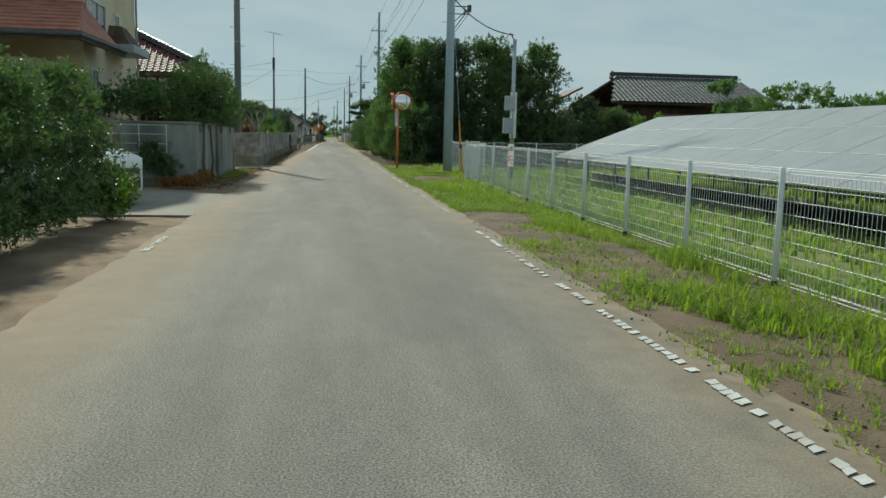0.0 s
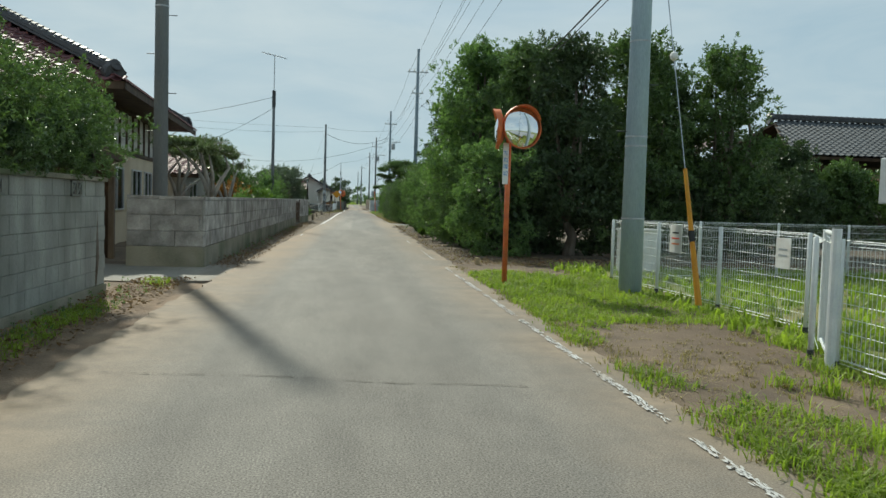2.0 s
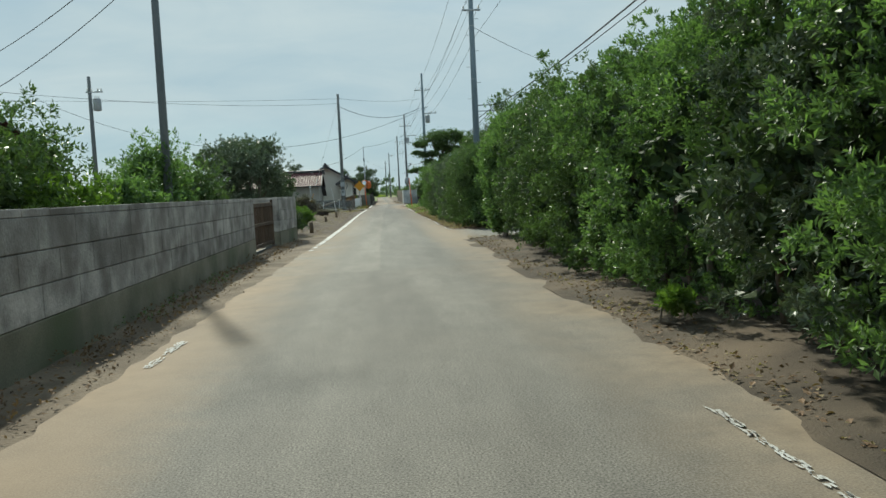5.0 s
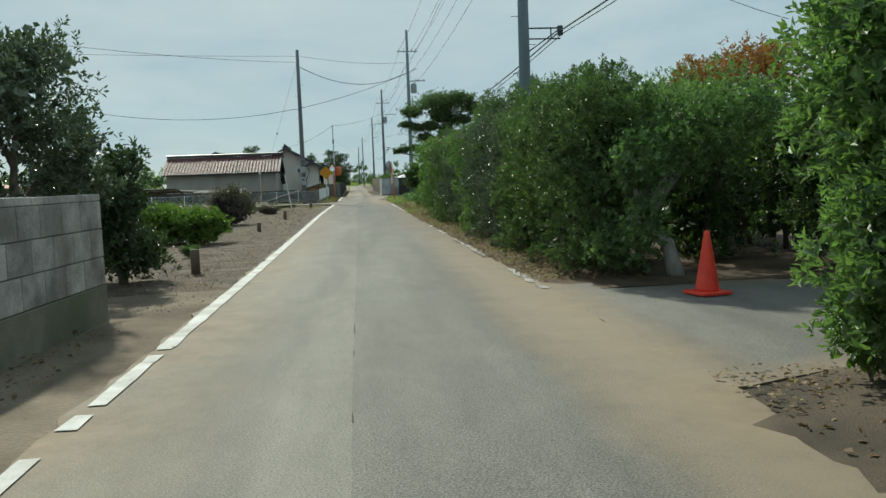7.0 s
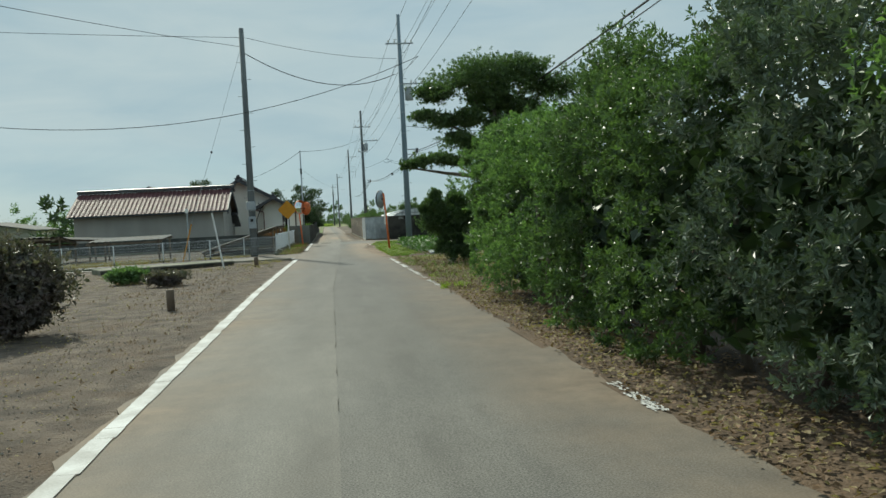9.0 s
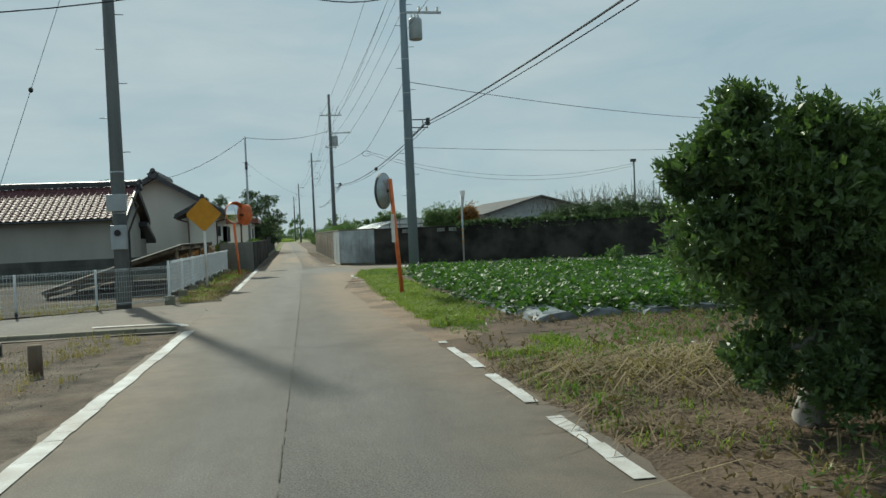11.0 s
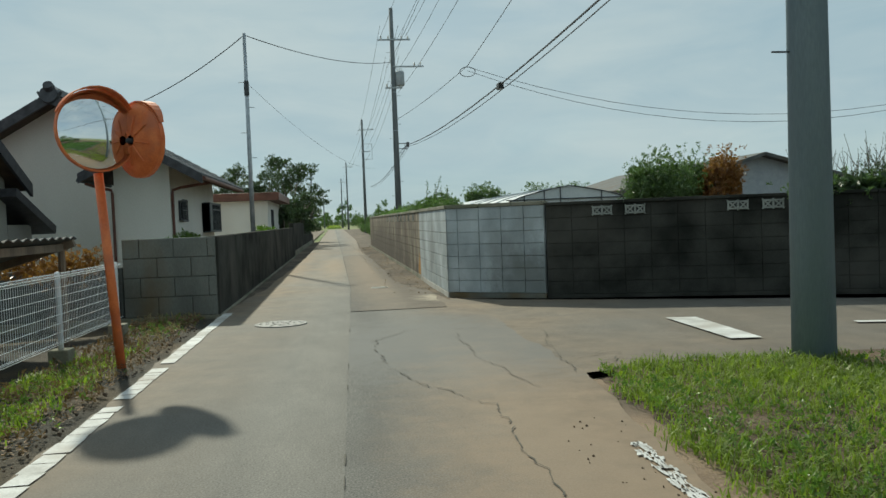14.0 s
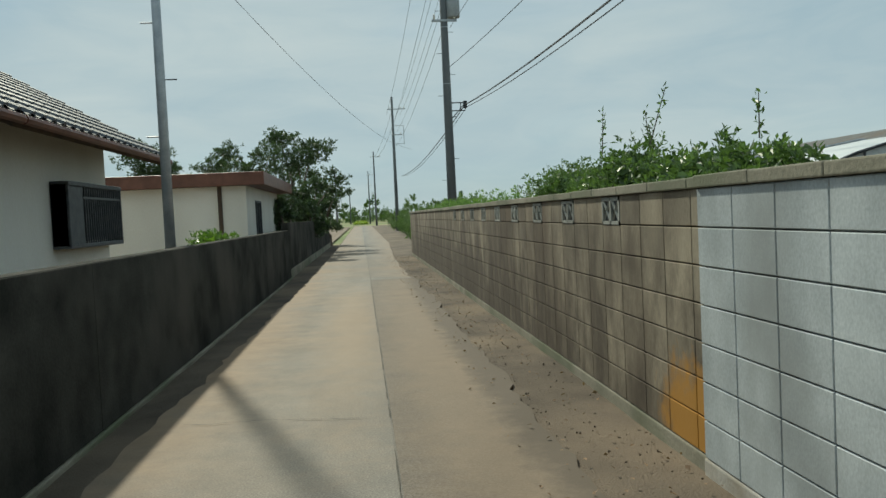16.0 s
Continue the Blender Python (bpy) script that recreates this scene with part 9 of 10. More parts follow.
part("film", film, PLASTIC_SHEET, ghs, "milky plastic film")
for y in (0.0, 2, 4, 6, 8):
    part("hoop", Shape().tube([(x * 1.006, y - 0.02, z + 0.012) for x, z in arc], 0.016, 6), STEEL if y else DARK_STEEL, ghs)
part("end_rail", Shape().tube([(-1.75, -0.03, 1.72), (1.75, -0.03, 1.72)], 0.018, 6), DARK_STEEL, ghs)
for x in (-1.25, -0.7, -0.25, 0.9, 1.5):
    part("end_post", Shape().tube([(x, -0.03, 0), (x, -0.03, float(np.interp(x, [a for a, _ in arc[::-1]], [b for _, b in arc[::-1]])))], 0.014, 6), DARK_STEEL, ghs)
# ---------------------------------------------------------------- loose things
def loft(profiles):
    """A body through rings of equal point counts."""
    n = len(profiles[0])
    s = Shape()
    v = [p for ring in profiles for p in ring]
    f = [(i * n + k, i * n + (k + 1) % n, (i + 1) * n + (k + 1) % n, (i + 1) * n + k) for i in range(len(profiles) - 1) for k in range(n)]
    f += [tuple(range(n))[::-1], tuple((len(profiles) - 1) * n + k for k in range(n))]
    return s.add(v, f)


def minivan(at, rz, label):
    """A small boxy car; its nose points to local -y."""
    t = thing("car", at, label, "car", "", rz)
    rings = []
    for y, zt, w, zb in ((-1.70, 0.74, 0.60, 0.28), (-1.66, 0.90, 0.69, 0.2), (-1.35, 1.0, 0.72, 0.2), (-0.9, 1.06, 0.73, 0.2), (-0.35, 1.6, 0.735, 0.2), (0.1, 1.7, 0.735, 0.2), (1.2, 1.7, 0.735, 0.2), (1.6, 1.6, 0.72, 0.22), (1.7, 0.9, 0.68, 0.3)):
        tw = w * (0.86 if zt > 1.2 else 0.94)
        belt = min(zt - 0.05, 0.98)
        rings.append([(-w, y, zb + 0.1), (-w * 0.94, y, zb), (w * 0.94, y, zb), (w, y, zb + 0.1), (w, y, belt), (tw, y, zt - 0.06), (tw * 0.8, y, zt), (-tw * 0.8, y, zt), (-tw, y, zt - 0.06), (-w, y, belt)])
    body = part("body", loft(rings), CAR_WHITE, t, "white bodywork", True)
    part("windscreen", Shape().slab((-0.6, -0.905, 1.08), (0.6, -0.905, 1.08), (0.55, -0.42, 1.56), (-0.55, -0.42, 1.56), -0.012), GLASS_DARK, body)
    for sx in (-1, 1):
        part("side_window", Shape().slab((sx * 0.74, -0.55, 1.02), (sx * 0.74, 1.4, 1.02), (sx * 0.655, 1.3, 1.55), (sx * 0.655, -0.25, 1.55), 0.01 * sx), GLASS_DARK, body)
        part("headlight", Shape().soft(sx * 0.62 - 0.1, sx * 0.62 + 0.1, -1.66, -1.5, 0.66, 0.84, 0.03), LAMP_GLASS, body, "clear headlight")
        part("wing_mirror", Shape().soft(sx * 0.82 - 0.09, sx * 0.82 + 0.09, -0.72, -0.6, 1.02, 1.16, 0.03), CAR_WHITE, body)
        for y in (-1.05, 1.1):
            wv = part("wheel", Shape().tube([(sx * 0.58, y, 0.28), (sx * 0.72, y, 0.28)], 0.28, 18), RUBBER, t)
            part("rim", Shape().tube([(sx * 0.715, y, 0.28), (sx * 0.73, y, 0.28)], 0.18, 14), ALU, wv)
    part("grille", Shape().soft(-0.45, 0.45, -1.725, -1.62, 0.58, 0.68, 0.01), BLACK, body)
    part("lower_grille", Shape().soft(-0.5, 0.5, -1.715, -1.6, 0.3, 0.5, 0.01), BLACK, body)
    part("number_plate", Shape().soft(-0.17, 0.17, -1.735, -1.71, 0.34, 0.5, 0.004), YELLOW, body, "plain yellow plate")
    part("plate_bar", Shape().box(-0.12, 0.12, -1.7385, -1.7355, 0.39, 0.45), BLACK, body)
    return t


minivan((-5.75, 10.6, 0), 76.0, "small white minivan parked in the driveway")

cone = thing("traffic_cone", (3.72, 63.35, 0), "plain red plastic traffic cone on the driveway", "traffic cone", "", 12)
part("cone_base", Shape().soft(-0.19, 0.19, -0.19, 0.19, 0.0, 0.035, 0.01), CONE_RED, cone)
part("cone_body", Shape().turned([(0.135, 0.03), (0.13, 0.06), (0.035, 0.66), (0.03, 0.69), (0.012, 0.7)], 20), CONE_RED, cone, "", True)

# wooden gate between the stone piers
wg = thing("sliding_gate", (-3.32, 57.5, 0), "dark brown slatted gate between stone piers", "gate", "", 88)
part("gate_frame", Shape().box(0, 3.4, -0.03, 0.03, 1.12, 1.22).box(0, 3.4, -0.03, 0.03, 0.62, 0.7).box(0, 3.4, -0.03, 0.03, 0.08, 0.17).box(0, 0.09, -0.03, 0.03, 0.0, 1.3).box(3.31, 3.4, -0.03, 0.03, 0.0, 1.3), WOOD_DARK, wg)
SL = Shape().box(-0.017, 0.017, -0.008, 0.008, 0.1, 1.15).mesh("slat")
SL.materials.append(WOOD_DARK)
for k in range(26):
    o = new("slat", SL)
    o.parent = wg
    o.matrix_basis = pose(0.15 + k * 0.124, 0, 0)
part("rail", Shape().box(-0.2, 3.6, -0.05, 0.05, -0.04, 0.012), DARK_STEEL, wg)

# leaning poles and the slab bridge by the side lane
for (x, y), top, m, lab in (((-3.4, 100.8), (-0.32, 0.2, 1.85), WHITE_PAINT, "leaning white plastic pole"), ((-6.2, 109.7), (0.45, 0.0, 1.55), YELLOW, "leaning yellow guy sleeve"), ((-6.1, 110.9), (0.0, 0.05, 2.2), STEEL, "thin grey post with a small plate")):
    t = thing("leaning_pole", (x, y, 0), lab, "pole")
    part("rod", Shape().tube([(0, 0, -0.1), top], 0.028, 8), m, t)
    if m is STEEL:
        part("plate", Shape().soft(-0.07, 0.07, -0.03, -0.01, 2.05, 2.25, 0.004), WHITE_PAINT, t)
guy_2 = thing("guy_wire", (-5.75, 109.7, 1.55), "thin steel guy wire with a dark ball insulator", "guy wire")
gw = Vector((2.5, 0.75, 7.75))
part("wire", Shape().tube([(0, 0, 0), gw], 0.008, 5), STEEL, guy_2)
g = gw * 0.4
part("ball_insulator", Shape().turned([(0.01, g.z - 0.06), (0.045, g.z - 0.03), (0.05, g.z), (0.045, g.z + 0.03), (0.01, g.z + 0.06)], 12, (g.x, g.y)), BLACK, guy_2)
br = thing("slab_bridge", (-5.5, 102.6, 0), "low concrete slab bridge beam over a ditch", "concrete slab", "", 25)
part("slab", Shape().soft(-2.4, 2.1, -0.7, 0.7, -0.05, 0.14, 0.02), FOOTING, br)
part("face", Shape().box(-2.38, 2.08, -0.73, -0.7, -0.1, 0.1), BLOCK_BLACK, br)
kerb = thing("kerb", (-1.35, 104.5, 0), "pale concrete kerb stones along the side lane", "kerb", "", 0, "structure")
KS = Shape().soft(-0.595, -0.005, -0.07, 0.07, -0.1, 0.05, 0.012).mesh("kerb_stone")
KS.materials.append(FOOTING)
for k in range(14):
    o = new("kerb_stone", KS)
    o.parent = kerb
    o.matrix_basis = pose(-k * 0.6, 0.02 * k, 0, 0, 0, -2)
# stones and rubble at the foot of the stone wall and the verge
def rubble(name, n, x0, x1, y0, y1, size, mat, label, seed, z=0.0):
    rg = np.random.default_rng(seed)
    V, F_, k = [], [], 0
    ico = [(-1, 0, 1.6), (1, 0, 1.6), (-1, 0, -1.6), (1, 0, -1.6), (0, 1.6, 1), (0, 1.6, -1), (0, -1.6, 1), (0, -1.6, -1), (1.6, 1, 0), (-1.6, 1, 0), (1.6, -1, 0), (-1.6, -1, 0)]
    tri_ = [(0, 4, 1), (0, 9, 4), (9, 5, 4), (4, 5, 8), (4, 8, 1), (8, 10, 1), (8, 3, 10), (5, 3, 8), (5, 2, 3), (2, 7, 3), (7, 10, 3), (7, 6, 10), (7, 11, 6), (11, 0, 6), (0, 1, 6), (6, 1, 10), (9, 0, 11), (9, 11, 2), (9, 2, 5), (7, 2, 11)]
    ico = np.array(ico) / 1.9
    for i in range(n):
        s = size * rg.uniform(0.3, 1.3) * rg.uniform(0.5, 1.0, 3)
        p = ico * (1 + rg.normal(size=(12, 1)) * 0.15) * s
        V.append(p + np.array([rg.uniform(x0, x1), rg.uniform(y0, y1), z + s[2] * 0.3]))
        F_ += [tuple(q + k for q in t_) for t_ in tri_]
        k += 12
    tagged(part(name, np_mesh(name, np.concatenate(V), F_), mat), label, "stones", "", "stuff")


PALE_STONES = material("pale_stones", (0.16, 0.14, 0.12), (0.36, 0.33, 0.29), 14, 0.95, 0.4, 60)
rubble("rubble", 700, -3.05, -2.4, 29.5, 60, 0.011, GRAVEL, "loose stones and grit along the wall foot", 301)
rubble("rubble", 2400, -3.4, -1.75, 64, 103, 0.01, PALE_STONES, "loose gravel beside the edge line", 302)
rubble("rubble", 900, -6.0, -3.0, 66, 103, 0.009, GRAVEL, "loose gravel on the bare plot", 303)
rubble("rubble", 800, -1.85, -1.05, 111, 126, 0.018, GRAVEL, "loose grit on the bank", 304)
rubble("rubble", 700, 2.0, 2.6, 129, 156, 0.009, DARK_SOIL, "loose grit along the block wall", 305)
rubble("rubble", 900, 1.8, 3.4, -4, 9, 0.012, GRAVEL, "loose grit on the verge", 306)
rubble("rubble", 260, 2.0, 2.6, 106, 119, 0.008, SOIL, "crumbs of soil along the field edge", 307)

# ---------------------------------------------------------------- grass, litter and crops
def patchy(x, y, seed, k=0.55):
    return lumps(np.stack([x, y, 0 * x], 1), k, seed)


def grass(name, n, x0, x1, y0, y1, h, mat, label, seed, keep=None, wide=0.0045, lean=0.75, thresh=-0.35, clump=9, z=-0.01, spread=0.035):
    """Tufts of bent blades, thinner where the soil is bare."""
    rg = np.random.default_rng(seed)
    c = np.stack([rg.uniform(x0, x1, n), rg.uniform(y0, y1, n)], 1)
    ok = patchy(c[:, 0], c[:, 1], seed) > thresh + rg.normal(size=n) * 0.12
    if keep is not None:
        ok &= keep(c[:, 0], c[:, 1])
    c = c[ok]
    p = np.repeat(c, clump, 0) + rg.normal(size=(len(c) * clump, 2)) * spread
    p3 = np.concatenate([p, np.full((len(p), 1), z)], 1)
    hh = np.repeat(h * (0.75 + 0.5 * (patchy(c[:, 0], c[:, 1], seed + 1, 1.4) + 0.5).clip(0, 1.4)), clump)
    v, f = grass_blades(p3, hh, rg, wide, lean)
    tagged(part(name, np_mesh(name, v, f), mat), label, "grass", "", "stuff")


FIELD_EDGE = curve([(99, 2.35), (108, 2.36), (111, 2.34), (114.7, 2.56), (117.2, 2.52), (119, 2.76), (120.5, 3.0)])


def verge_grows(x, y):
    """Bare gravel by the road at first, patches of turf farther on, bare soil under the grove."""
    near = (y < 9.2) & (x > np.where(y > 2.5, 3.1, 2.4) + 0.25 * np.sin(y * 1.1 + x))
    mid = (y >= 9.2) & (y < 16.5) & (x > 1.9)
    worn = (y >= 16.5) & (y < 22.6) & (x > 1.85) & (patchy(x, y, 77, 1.5) > -0.22 + 0.55 * np.exp(-((x - 3.2) / 0.5) ** 2))
    return near | mid | worn | ((y >= 22.6) & (y < 29.3 + 0.4 * np.sin(x * 3)) & (x > 1.95))


grass("grass", 16000, 1.85, 4.6, 0, 30, 0.1, GRASS, "bright green grass on the verge", 311, verge_grows, thresh=-0.42, clump=6, wide=0.0055, lean=1.15, spread=0.06)
grass("grass", 2600, 1.95, 3.5, 9.3, 17, 0.1, GRASS, "bright green grass on the verge by the fence", 329, thresh=-3, clump=6, wide=0.0055, lean=1.15, spread=0.06)
grass("grass", 2200, 2.0, 3.6, -3, 28, 0.24, GRASS, "taller tufts of grass on the verge", 312, lambda x, y: verge_grows(x, y) & (x > 2.3), thresh=0.25, wide=0.006)
grass("grass", 900, 1.8, 3.0, -4, 9, 0.07, GRASS, "sparse weeds on the bare verge", 326, thresh=0.2)
grass("dry_grass", 1500, 1.8, 4.3, 16, 34, 0.06, DRY_GRASS, "thin dry grass on the worn verge", 327, thresh=-0.1, lean=1.3)
grass("grass", 9500, 4.0, 20, 0, 31, 0.18, GRASS, "rough grass under the solar panels", 313, wide=0.017, clump=4, thresh=-0.6)
grass("grass", 13500, 2.1, 5.0, 99.5, 120.5, 0.1, FIELD_GRASS, "bright green grass along the field margin", 314, lean=1.1, clump=7, spread=0.05, keep= lambda x, y: (x > FIELD_EDGE(y) + 0.06 * np.sin(y * 5.3)) & ((y > 104.2) | (patchy(x, y, 341, 1.2) > 0.15)) & (x < 3.5 + np.clip(y - 117, 0, 4) * 0.7), thresh=-0.7)
grass("grass", 9000, 4.0, 34, 106, 122, 0.1, FIELD_GRASS, "short grass strip beside the side road", 315, lambda x, y: (y < 120.3 - np.clip(x - 4.6, 0, 99) * 0.302) & (y > 116.4 - np.clip(x - 4.6, 0, 99) * 0.302), thresh=-0.9, wide=0.016, clump=6)
grass("grass", 1100, -2.05, -1.4, 110.2, 126, 0.08, GRASS, "yellowing grass on the bank", 316, thresh=0.1)
grass("dry_grass", 800, -2.1, -1.3, 110.2, 126.4, 0.1, DRY_GRASS, "dry weeds on the bank", 317, thresh=0.1, lean=1.3)
grass("dry_grass", 5500, 2.35, 8, 88, 102.5, 0.1, HAY, "cut dry stalks and twigs under the tree", 318, thresh=-0.3, lean=4.5, wide=0.005, spread=0.08)
grass("dry_grass", 2600, 2.5, 7, 88.5, 99.5, 0.2, DRY_GRASS, "pale cut straw heaped under the tree", 328, thresh=0.05, lean=4.0, wide=0.006, spread=0.12)
grass("grass", 5500, 2.3, 10, 90, 103.0, 0.09, FIELD_GRASS, "weeds under the tree", 319, thresh=0.3, lean=1.1)
grass("dry_grass", 1500, -14, -3.4, 105, 111, 0.14, DRY_GRASS, "dry orange grass behind the mesh fence", 320, lambda x, y: y > 108.4 + (x + 4.9) * 0.32, thresh=-0.3)
grass("dry_grass", 700, -5.5, -1.7, 99.5, 104.2, 0.08, DRY_GRASS, "dry grass on the plot corner", 321, thresh=-0.1)
grass("grass", 1000, -3.6, -2.6, 19.5, 27, 0.08, GRASS, "moss and short grass at the wall foot", 322, lambda x, y: x < -3.15, thresh=-0.1)
grass("grass", 500, 2.1, 4.5, 88, 92, 0.12, GRASS, "grass past the end of the hedge", 324, thresh=0.25)
grass("grass", 1800, -0.7, 2.4, 300, 420, 0.3, GRASS, "rank grass at the lane's end", 325, wide=0.1, thresh=-2)
def litter(name, n, keep, x0, x1, y0, y1, mat, label, seed, size=0.05, z=0.012):
    rg = np.random.default_rng(seed)
    p = np.stack([rg.uniform(x0, x1, n), rg.uniform(y0, y1, n)], 1)
    p = p[keep(p[:, 0], p[:, 1])] if keep is not None else p
    m = len(p)
    d = unit(rg, m) * np.array([1, 1, 0.25])
    nn = np.array([0, 0, 1.0]) + rg.normal(size=(m, 3)) * 0.35
    v, f = leaf_quads(np.concatenate([p, np.full((m, 1), z) + rg.random((m, 1)) * 0.02], 1), d, nn, size * rg.uniform(0.5, 1.3, m), 0.35)
    tagged(part(name, np_mesh(name, v, f), mat), label, "leaf litter", "", "stuff")


litter("leaf_litter", 9000, lambda x, y: (x > ROAD_R(y) - 0.05), 2.0, 4.4, 31, 60, DEAD_LEAF, "brown fallen leaves under the hedge", 331)
litter("leaf_litter", 6000, lambda x, y: (x > ROAD_R(y) - 0.02) & (patchy(x, y, 340, 1.4) > -0.1), 2.0, 4.6, 31, 60, DRY_GRASS, "pale curled dry leaves under the hedge", 340, 0.045, 0.02)
litter("leaf_litter", 5000, lambda x, y: x > ROAD_R(y) + 0.02, 2.1, 3.0, 65, 90, DRY_GRASS, "pale dry clippings under the hedge", 350, 0.05, 0.02)
litter("leaf_litter", 7000, lambda x, y: (x > ROAD_R(y) - 0.05), 2.1, 3.6, 65, 90, DEAD_LEAF, "brown fallen leaves under the hedge", 332)
litter("leaf_litter", 4000, None, 2.6, 12, 31.5, 34, DEAD_LEAF, "brown fallen leaves under the grove", 333, 0.06)
litter("leaf_litter", 1800, None, -3.1, -2.4, 29, 63, DEAD_LEAF, "dead leaves along the stone wall", 334)
litter("leaf_litter", 2500, None, -3.75, -2.9, 14.5, 27, DEAD_LEAF, "russet dead weeds at the block wall foot", 335, 0.06)
litter("leaf_litter", 9000, lambda x, y: patchy(x, y, 336, 1.3) > -0.25, -7.5, -1.95, 64, 103, DRY_GRASS, "pale dry litter on the bare plot", 336, 0.032)
litter("leaf_litter", 5000, lambda x, y: patchy(x, y, 339, 1.6) > 0.1, -7.5, -2.1, 64, 103, DEAD_LEAF, "brown dead leaves on the bare plot", 339, 0.032)
litter("leaf_litter", 5000, None, -2.05, -1.12, 110, 126, DEAD_LEAF, "dry litter on the bank", 337, 0.035)
litter("leaf_litter", 700, None, 1.7, 2.6, 128, 156, DEAD_LEAF, "dry litter by the block wall", 338, 0.035)

# the bean field: mulched beds that run along the lane, with leafy plants
def bed(k, x, y0, y1):
    t = thing("mulched_bed", (x, y0, 0), "raised bed under pale plastic film with low leafy bean plants", "plant bed", "mulched beds", -0.6)
    L = y1 - y0
    n = int(L / 0.3)
    v, f = [], []
    rg = np.random.default_rng(400 + k)
    prof = [(-0.33, -0.03), (-0.27, 0.07), (-0.14, 0.12), (0.14, 0.12), (0.27, 0.07), (0.33, -0.03)]
    for i in range(n + 1):
        for a, z in prof:
            v.append((a + rg.normal() * 0.014, L * i / n + rg.normal() * 0.03, z + rg.normal() * 0.009))
    for i in range(n):
        for q in range(5):
            a = i * 6 + q
            f.append((a, a + 1, a + 7, a + 6))
    f.append((5, 4, 3, 2, 1, 0))
    part("film", Shape().add(v, f), MULCH, t, "pale plastic film")
    m = int(L * (120 if k < 6 else 70))
    c = np.stack([rg.normal(size=m) * 0.27, rg.uniform(0.12, L, m), 0.1 + rg.random(m) ** 1.4 * 0.24], 1)
    c[:, 2] -= np.abs(c[:, 0]) * 0.12
    gap = lumps(np.stack([c[:, 0] * 0.5, c[:, 1] + x * 3, 0 * c[:, 1]], 1), 1.6, 70 + k)
    c = c[gap > -0.55]
    r = rg.normal(size=(len(c) * 4, 3))
    d = r * np.array([1, 1, 0.3])
    nrm = np.array([0, 0, 1.0]) + rg.normal(size=d.shape) * 0.7
    vv, ff = leaf_quads(np.repeat(c, 4, 0) + rg.normal(size=d.shape) * 0.05, d, nrm, rg.uniform(0.06, 0.125, len(d)), 0.46)
    part("foliage", np_mesh("foliage", vv, ff), LEAF_FIELD, t, "dense dark green bean leaves")


for k in range(30):
    x = 4.02 + k * 0.75
    bed(k, x, 102.35 + 0.15 * math.sin(k * 2.1), 116.0 - 0.302 * (x - 4.0) + 0.2 * math.sin(k * 1.3))
# a few stray green clods on the bank and stems against the fence
tree("garden_shrub", (3.0, 60.0 - 0.6, 0), [(0, 0, 0.22, 0.22, 0.25, 0.2)], 0.02, LEAF_BRIGHT, "small bright tuft at the hedge end", 263, density=110, size=0.07, category="shrub")
tree("garden_shrub", (2.45, 44.6, 0), [(0, 0, 0.25, 0.22, 0.3, 0.2)], 0.02, LEAF_BRIGHT, "yellow-green tuft at the hedge foot", 264, density=110, size=0.08, category="shrub")

# wire trellis against the block wall, and russet dead weeds at its foot
tr = thing("wire_trellis", (-5.9, 16.52, 0), "white wire trellis leaning on the block wall", "trellis")
for z in (0.55, 0.8, 1.03, 1.27, 1.5):
    part("cross_wire", Shape().tube([(0, 0, z), (1.35, 0.0, z)], 0.008, 6), WHITE_WIRE, tr)
for x in (0.0, 0.68, 1.35):
    part("upright", Shape().tube([(x, 0.0, -0.05), (x, 0.0, 1.52)], 0.01, 6), WHITE_WIRE, tr)
tree("dead_weeds", (-3.95, 15.4, 0), [(0.1, 0, 0.16, 0.4, 0.6, 0.2), (0.3, 1.4, 0.2, 0.3, 0.9, 0.22), (-0.4, 0.3, 0.12, 0.5, 0.4, 0.15)], 0.02, LEAF_RUSSET, "heap of russet dead weeds at the wall foot", 265, density=120, size=0.06, category="weeds", trunk=False)


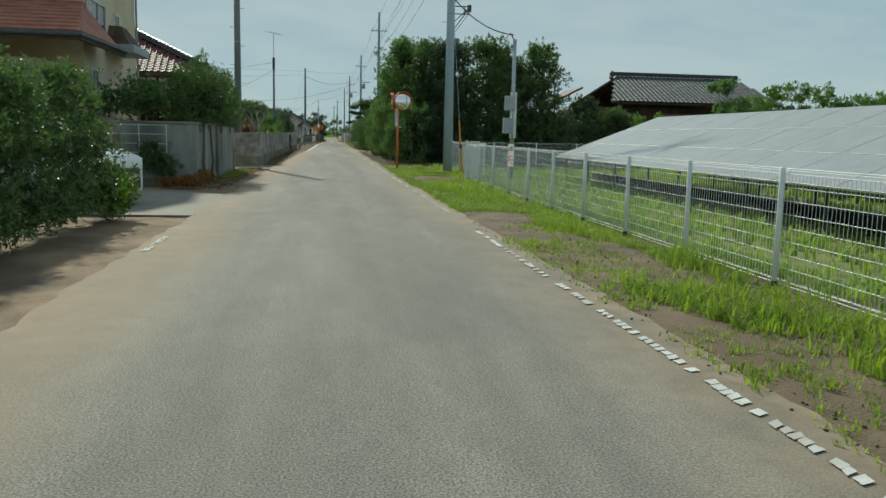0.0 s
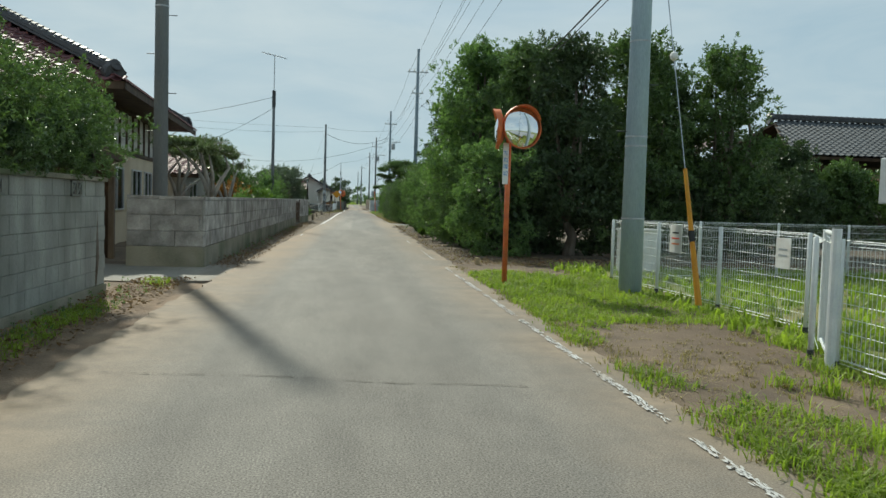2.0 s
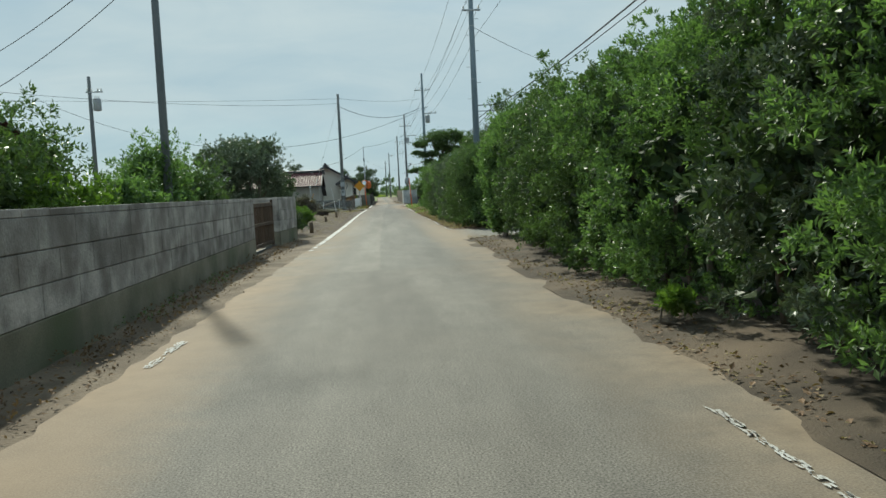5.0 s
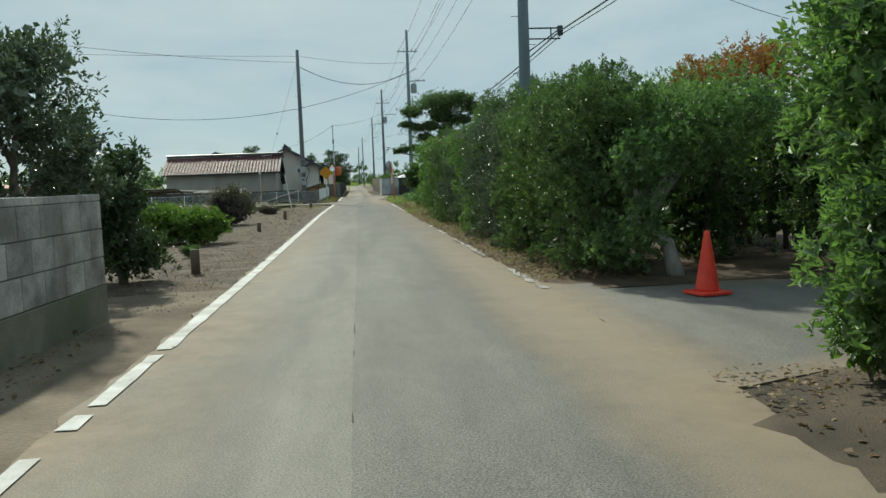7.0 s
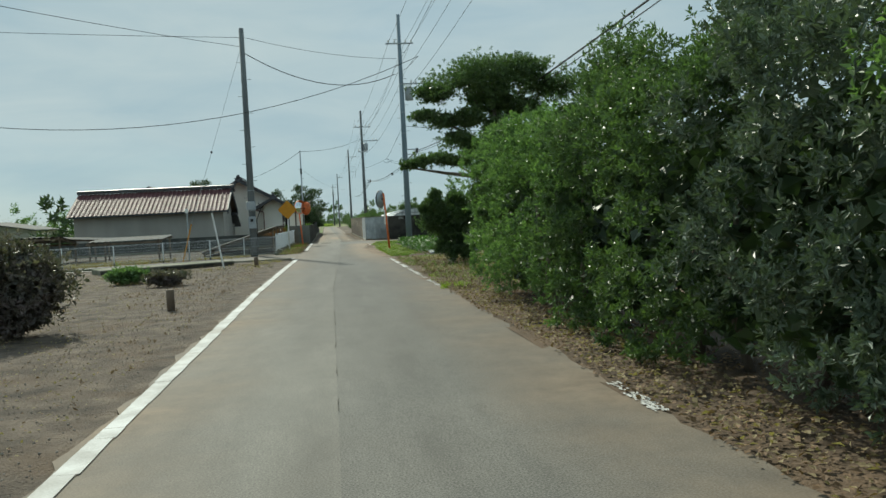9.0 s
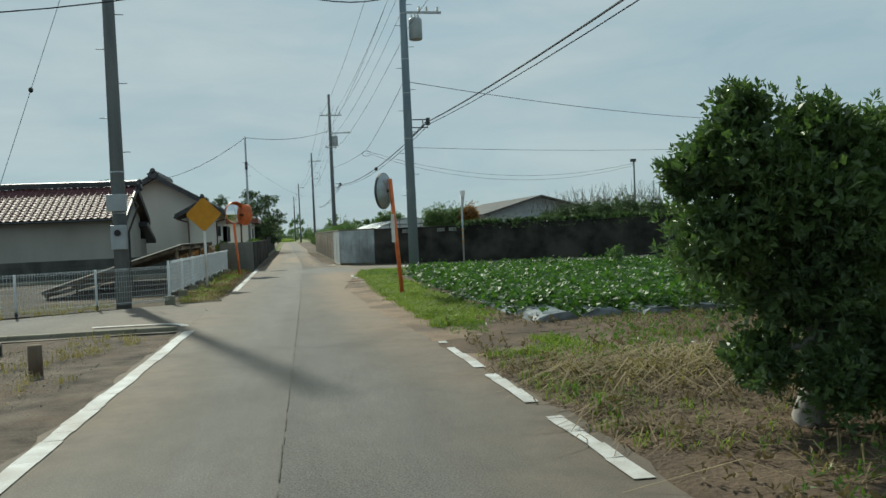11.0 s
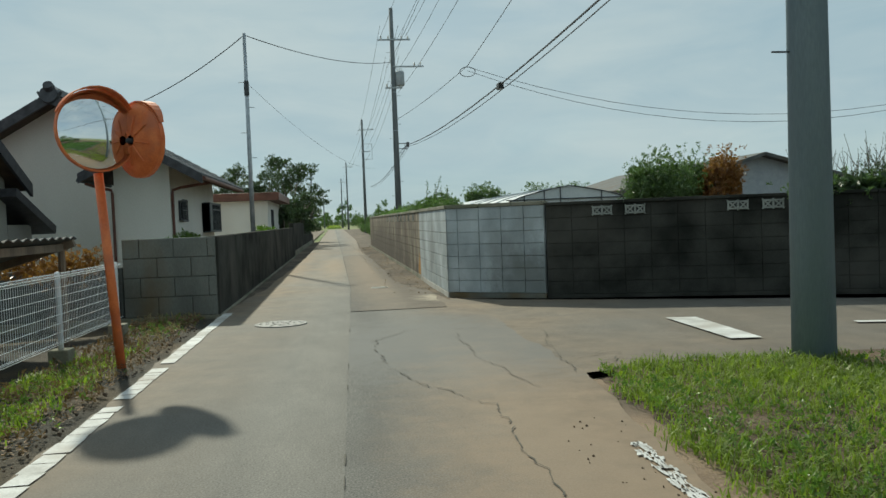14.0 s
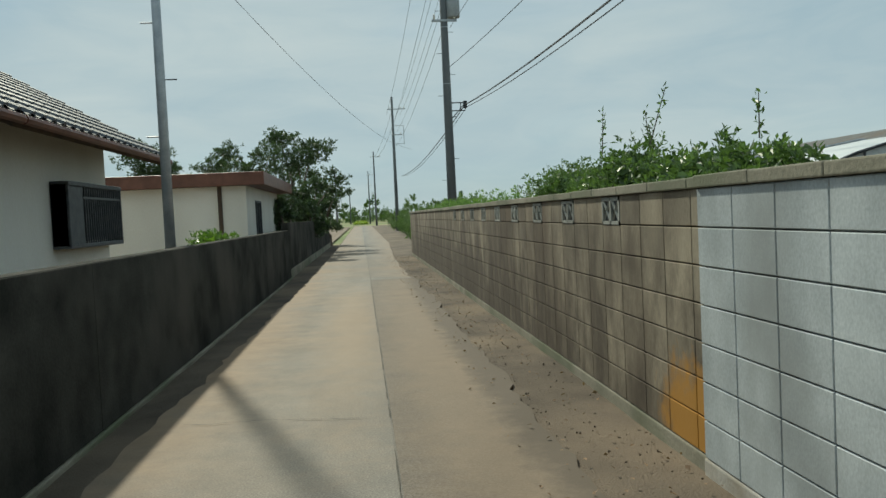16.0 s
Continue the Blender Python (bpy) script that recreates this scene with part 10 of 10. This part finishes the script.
def weeds(name, n, x0, x1, y0, y1, size, mat, label, seed, keep=None, thresh=0.0):
    """Low leafy weeds in patches on bare soil."""
    rg = np.random.default_rng(seed)
    p = np.stack([rg.uniform(x0, x1, n), rg.uniform(y0, y1, n)], 1)
    ok = patchy(p[:, 0], p[:, 1], seed, 1.1) > thresh + rg.normal(size=n) * 0.15
    if keep is not None:
        ok &= keep(p[:, 0], p[:, 1])
    p = p[ok]
    c = np.concatenate([p, rg.uniform(0.01, 0.09, (len(p), 1))], 1)
    o = np.tile(np.array([0, 0, 1.0]), (len(c), 1)) + rg.normal(size=c.shape) * 0.4
    v, f = sprigs(c, o, 6, size, rg)
    v[:, 2] = np.maximum(v[:, 2], 0.004)
    tagged(part(name, np_mesh(name, v, f), mat), label, "weeds", "", "stuff")


weeds("weeds", 3800, 2.35, 9.0, 92, 103, 0.055, LEAF_BRIGHT, "low green weeds on the soil by the field", 341, lambda x, y: x > ROAD_R(y) + 0.12, 0.0)
weeds("weeds", 2200, 2.3, 8.0, 90, 103, 0.07, HAY, "withered brown weeds on the soil by the field", 342, lambda x, y: x > ROAD_R(y) + 0.1, -0.2)
weeds("weeds", 900, -2.05, -1.12, 110.4, 126, 0.045, LEAF_BRIGHT, "low weeds along the bank", 343, None, 0.1)
weeds("weeds", 900, -2.05, -1.12, 110.4, 126, 0.05, DEAD_LEAF, "withered weeds along the bank", 344, None, -0.2)
weeds("weeds", 1400, 1.85, 3.6, 0, 29, 0.045, LEAF_BRIGHT, "low broadleaf weeds in the verge", 345, verge_grows, 0.2)
weeds("weeds", 800, -3.15, -2.6, 29.6, 60, 0.04, DEAD_LEAF, "withered weeds along the stone wall", 346, None, -0.1)
weeds("weeds", 500, -3.15, -2.75, 29.6, 57, 0.035, LEAF_HEDGE, "small weeds along the stone wall", 347, None, 0.2)
weeds("weeds", 900, -5.5, -1.95, 66, 103, 0.04, DEAD_LEAF, "dry weeds on the bare plot", 348, None, 0.1)
weeds("weeds", 420, -3.9, -2.7, 14, 27.5, 0.045, LEAF_HEDGE, "small weeds at the block wall foot", 349, lambda x, y: x < -3.1, 0.0)
weeds("weeds", 1600, 2.75, 6.8, 116.6, 121.0, 0.05, LEAF_BRIGHT, "broadleaf weeds in the grass at the field corner", 352, lambda x, y: y < 120.3 - np.clip(x - 4.6, 0, 99) * 0.302, -0.1)
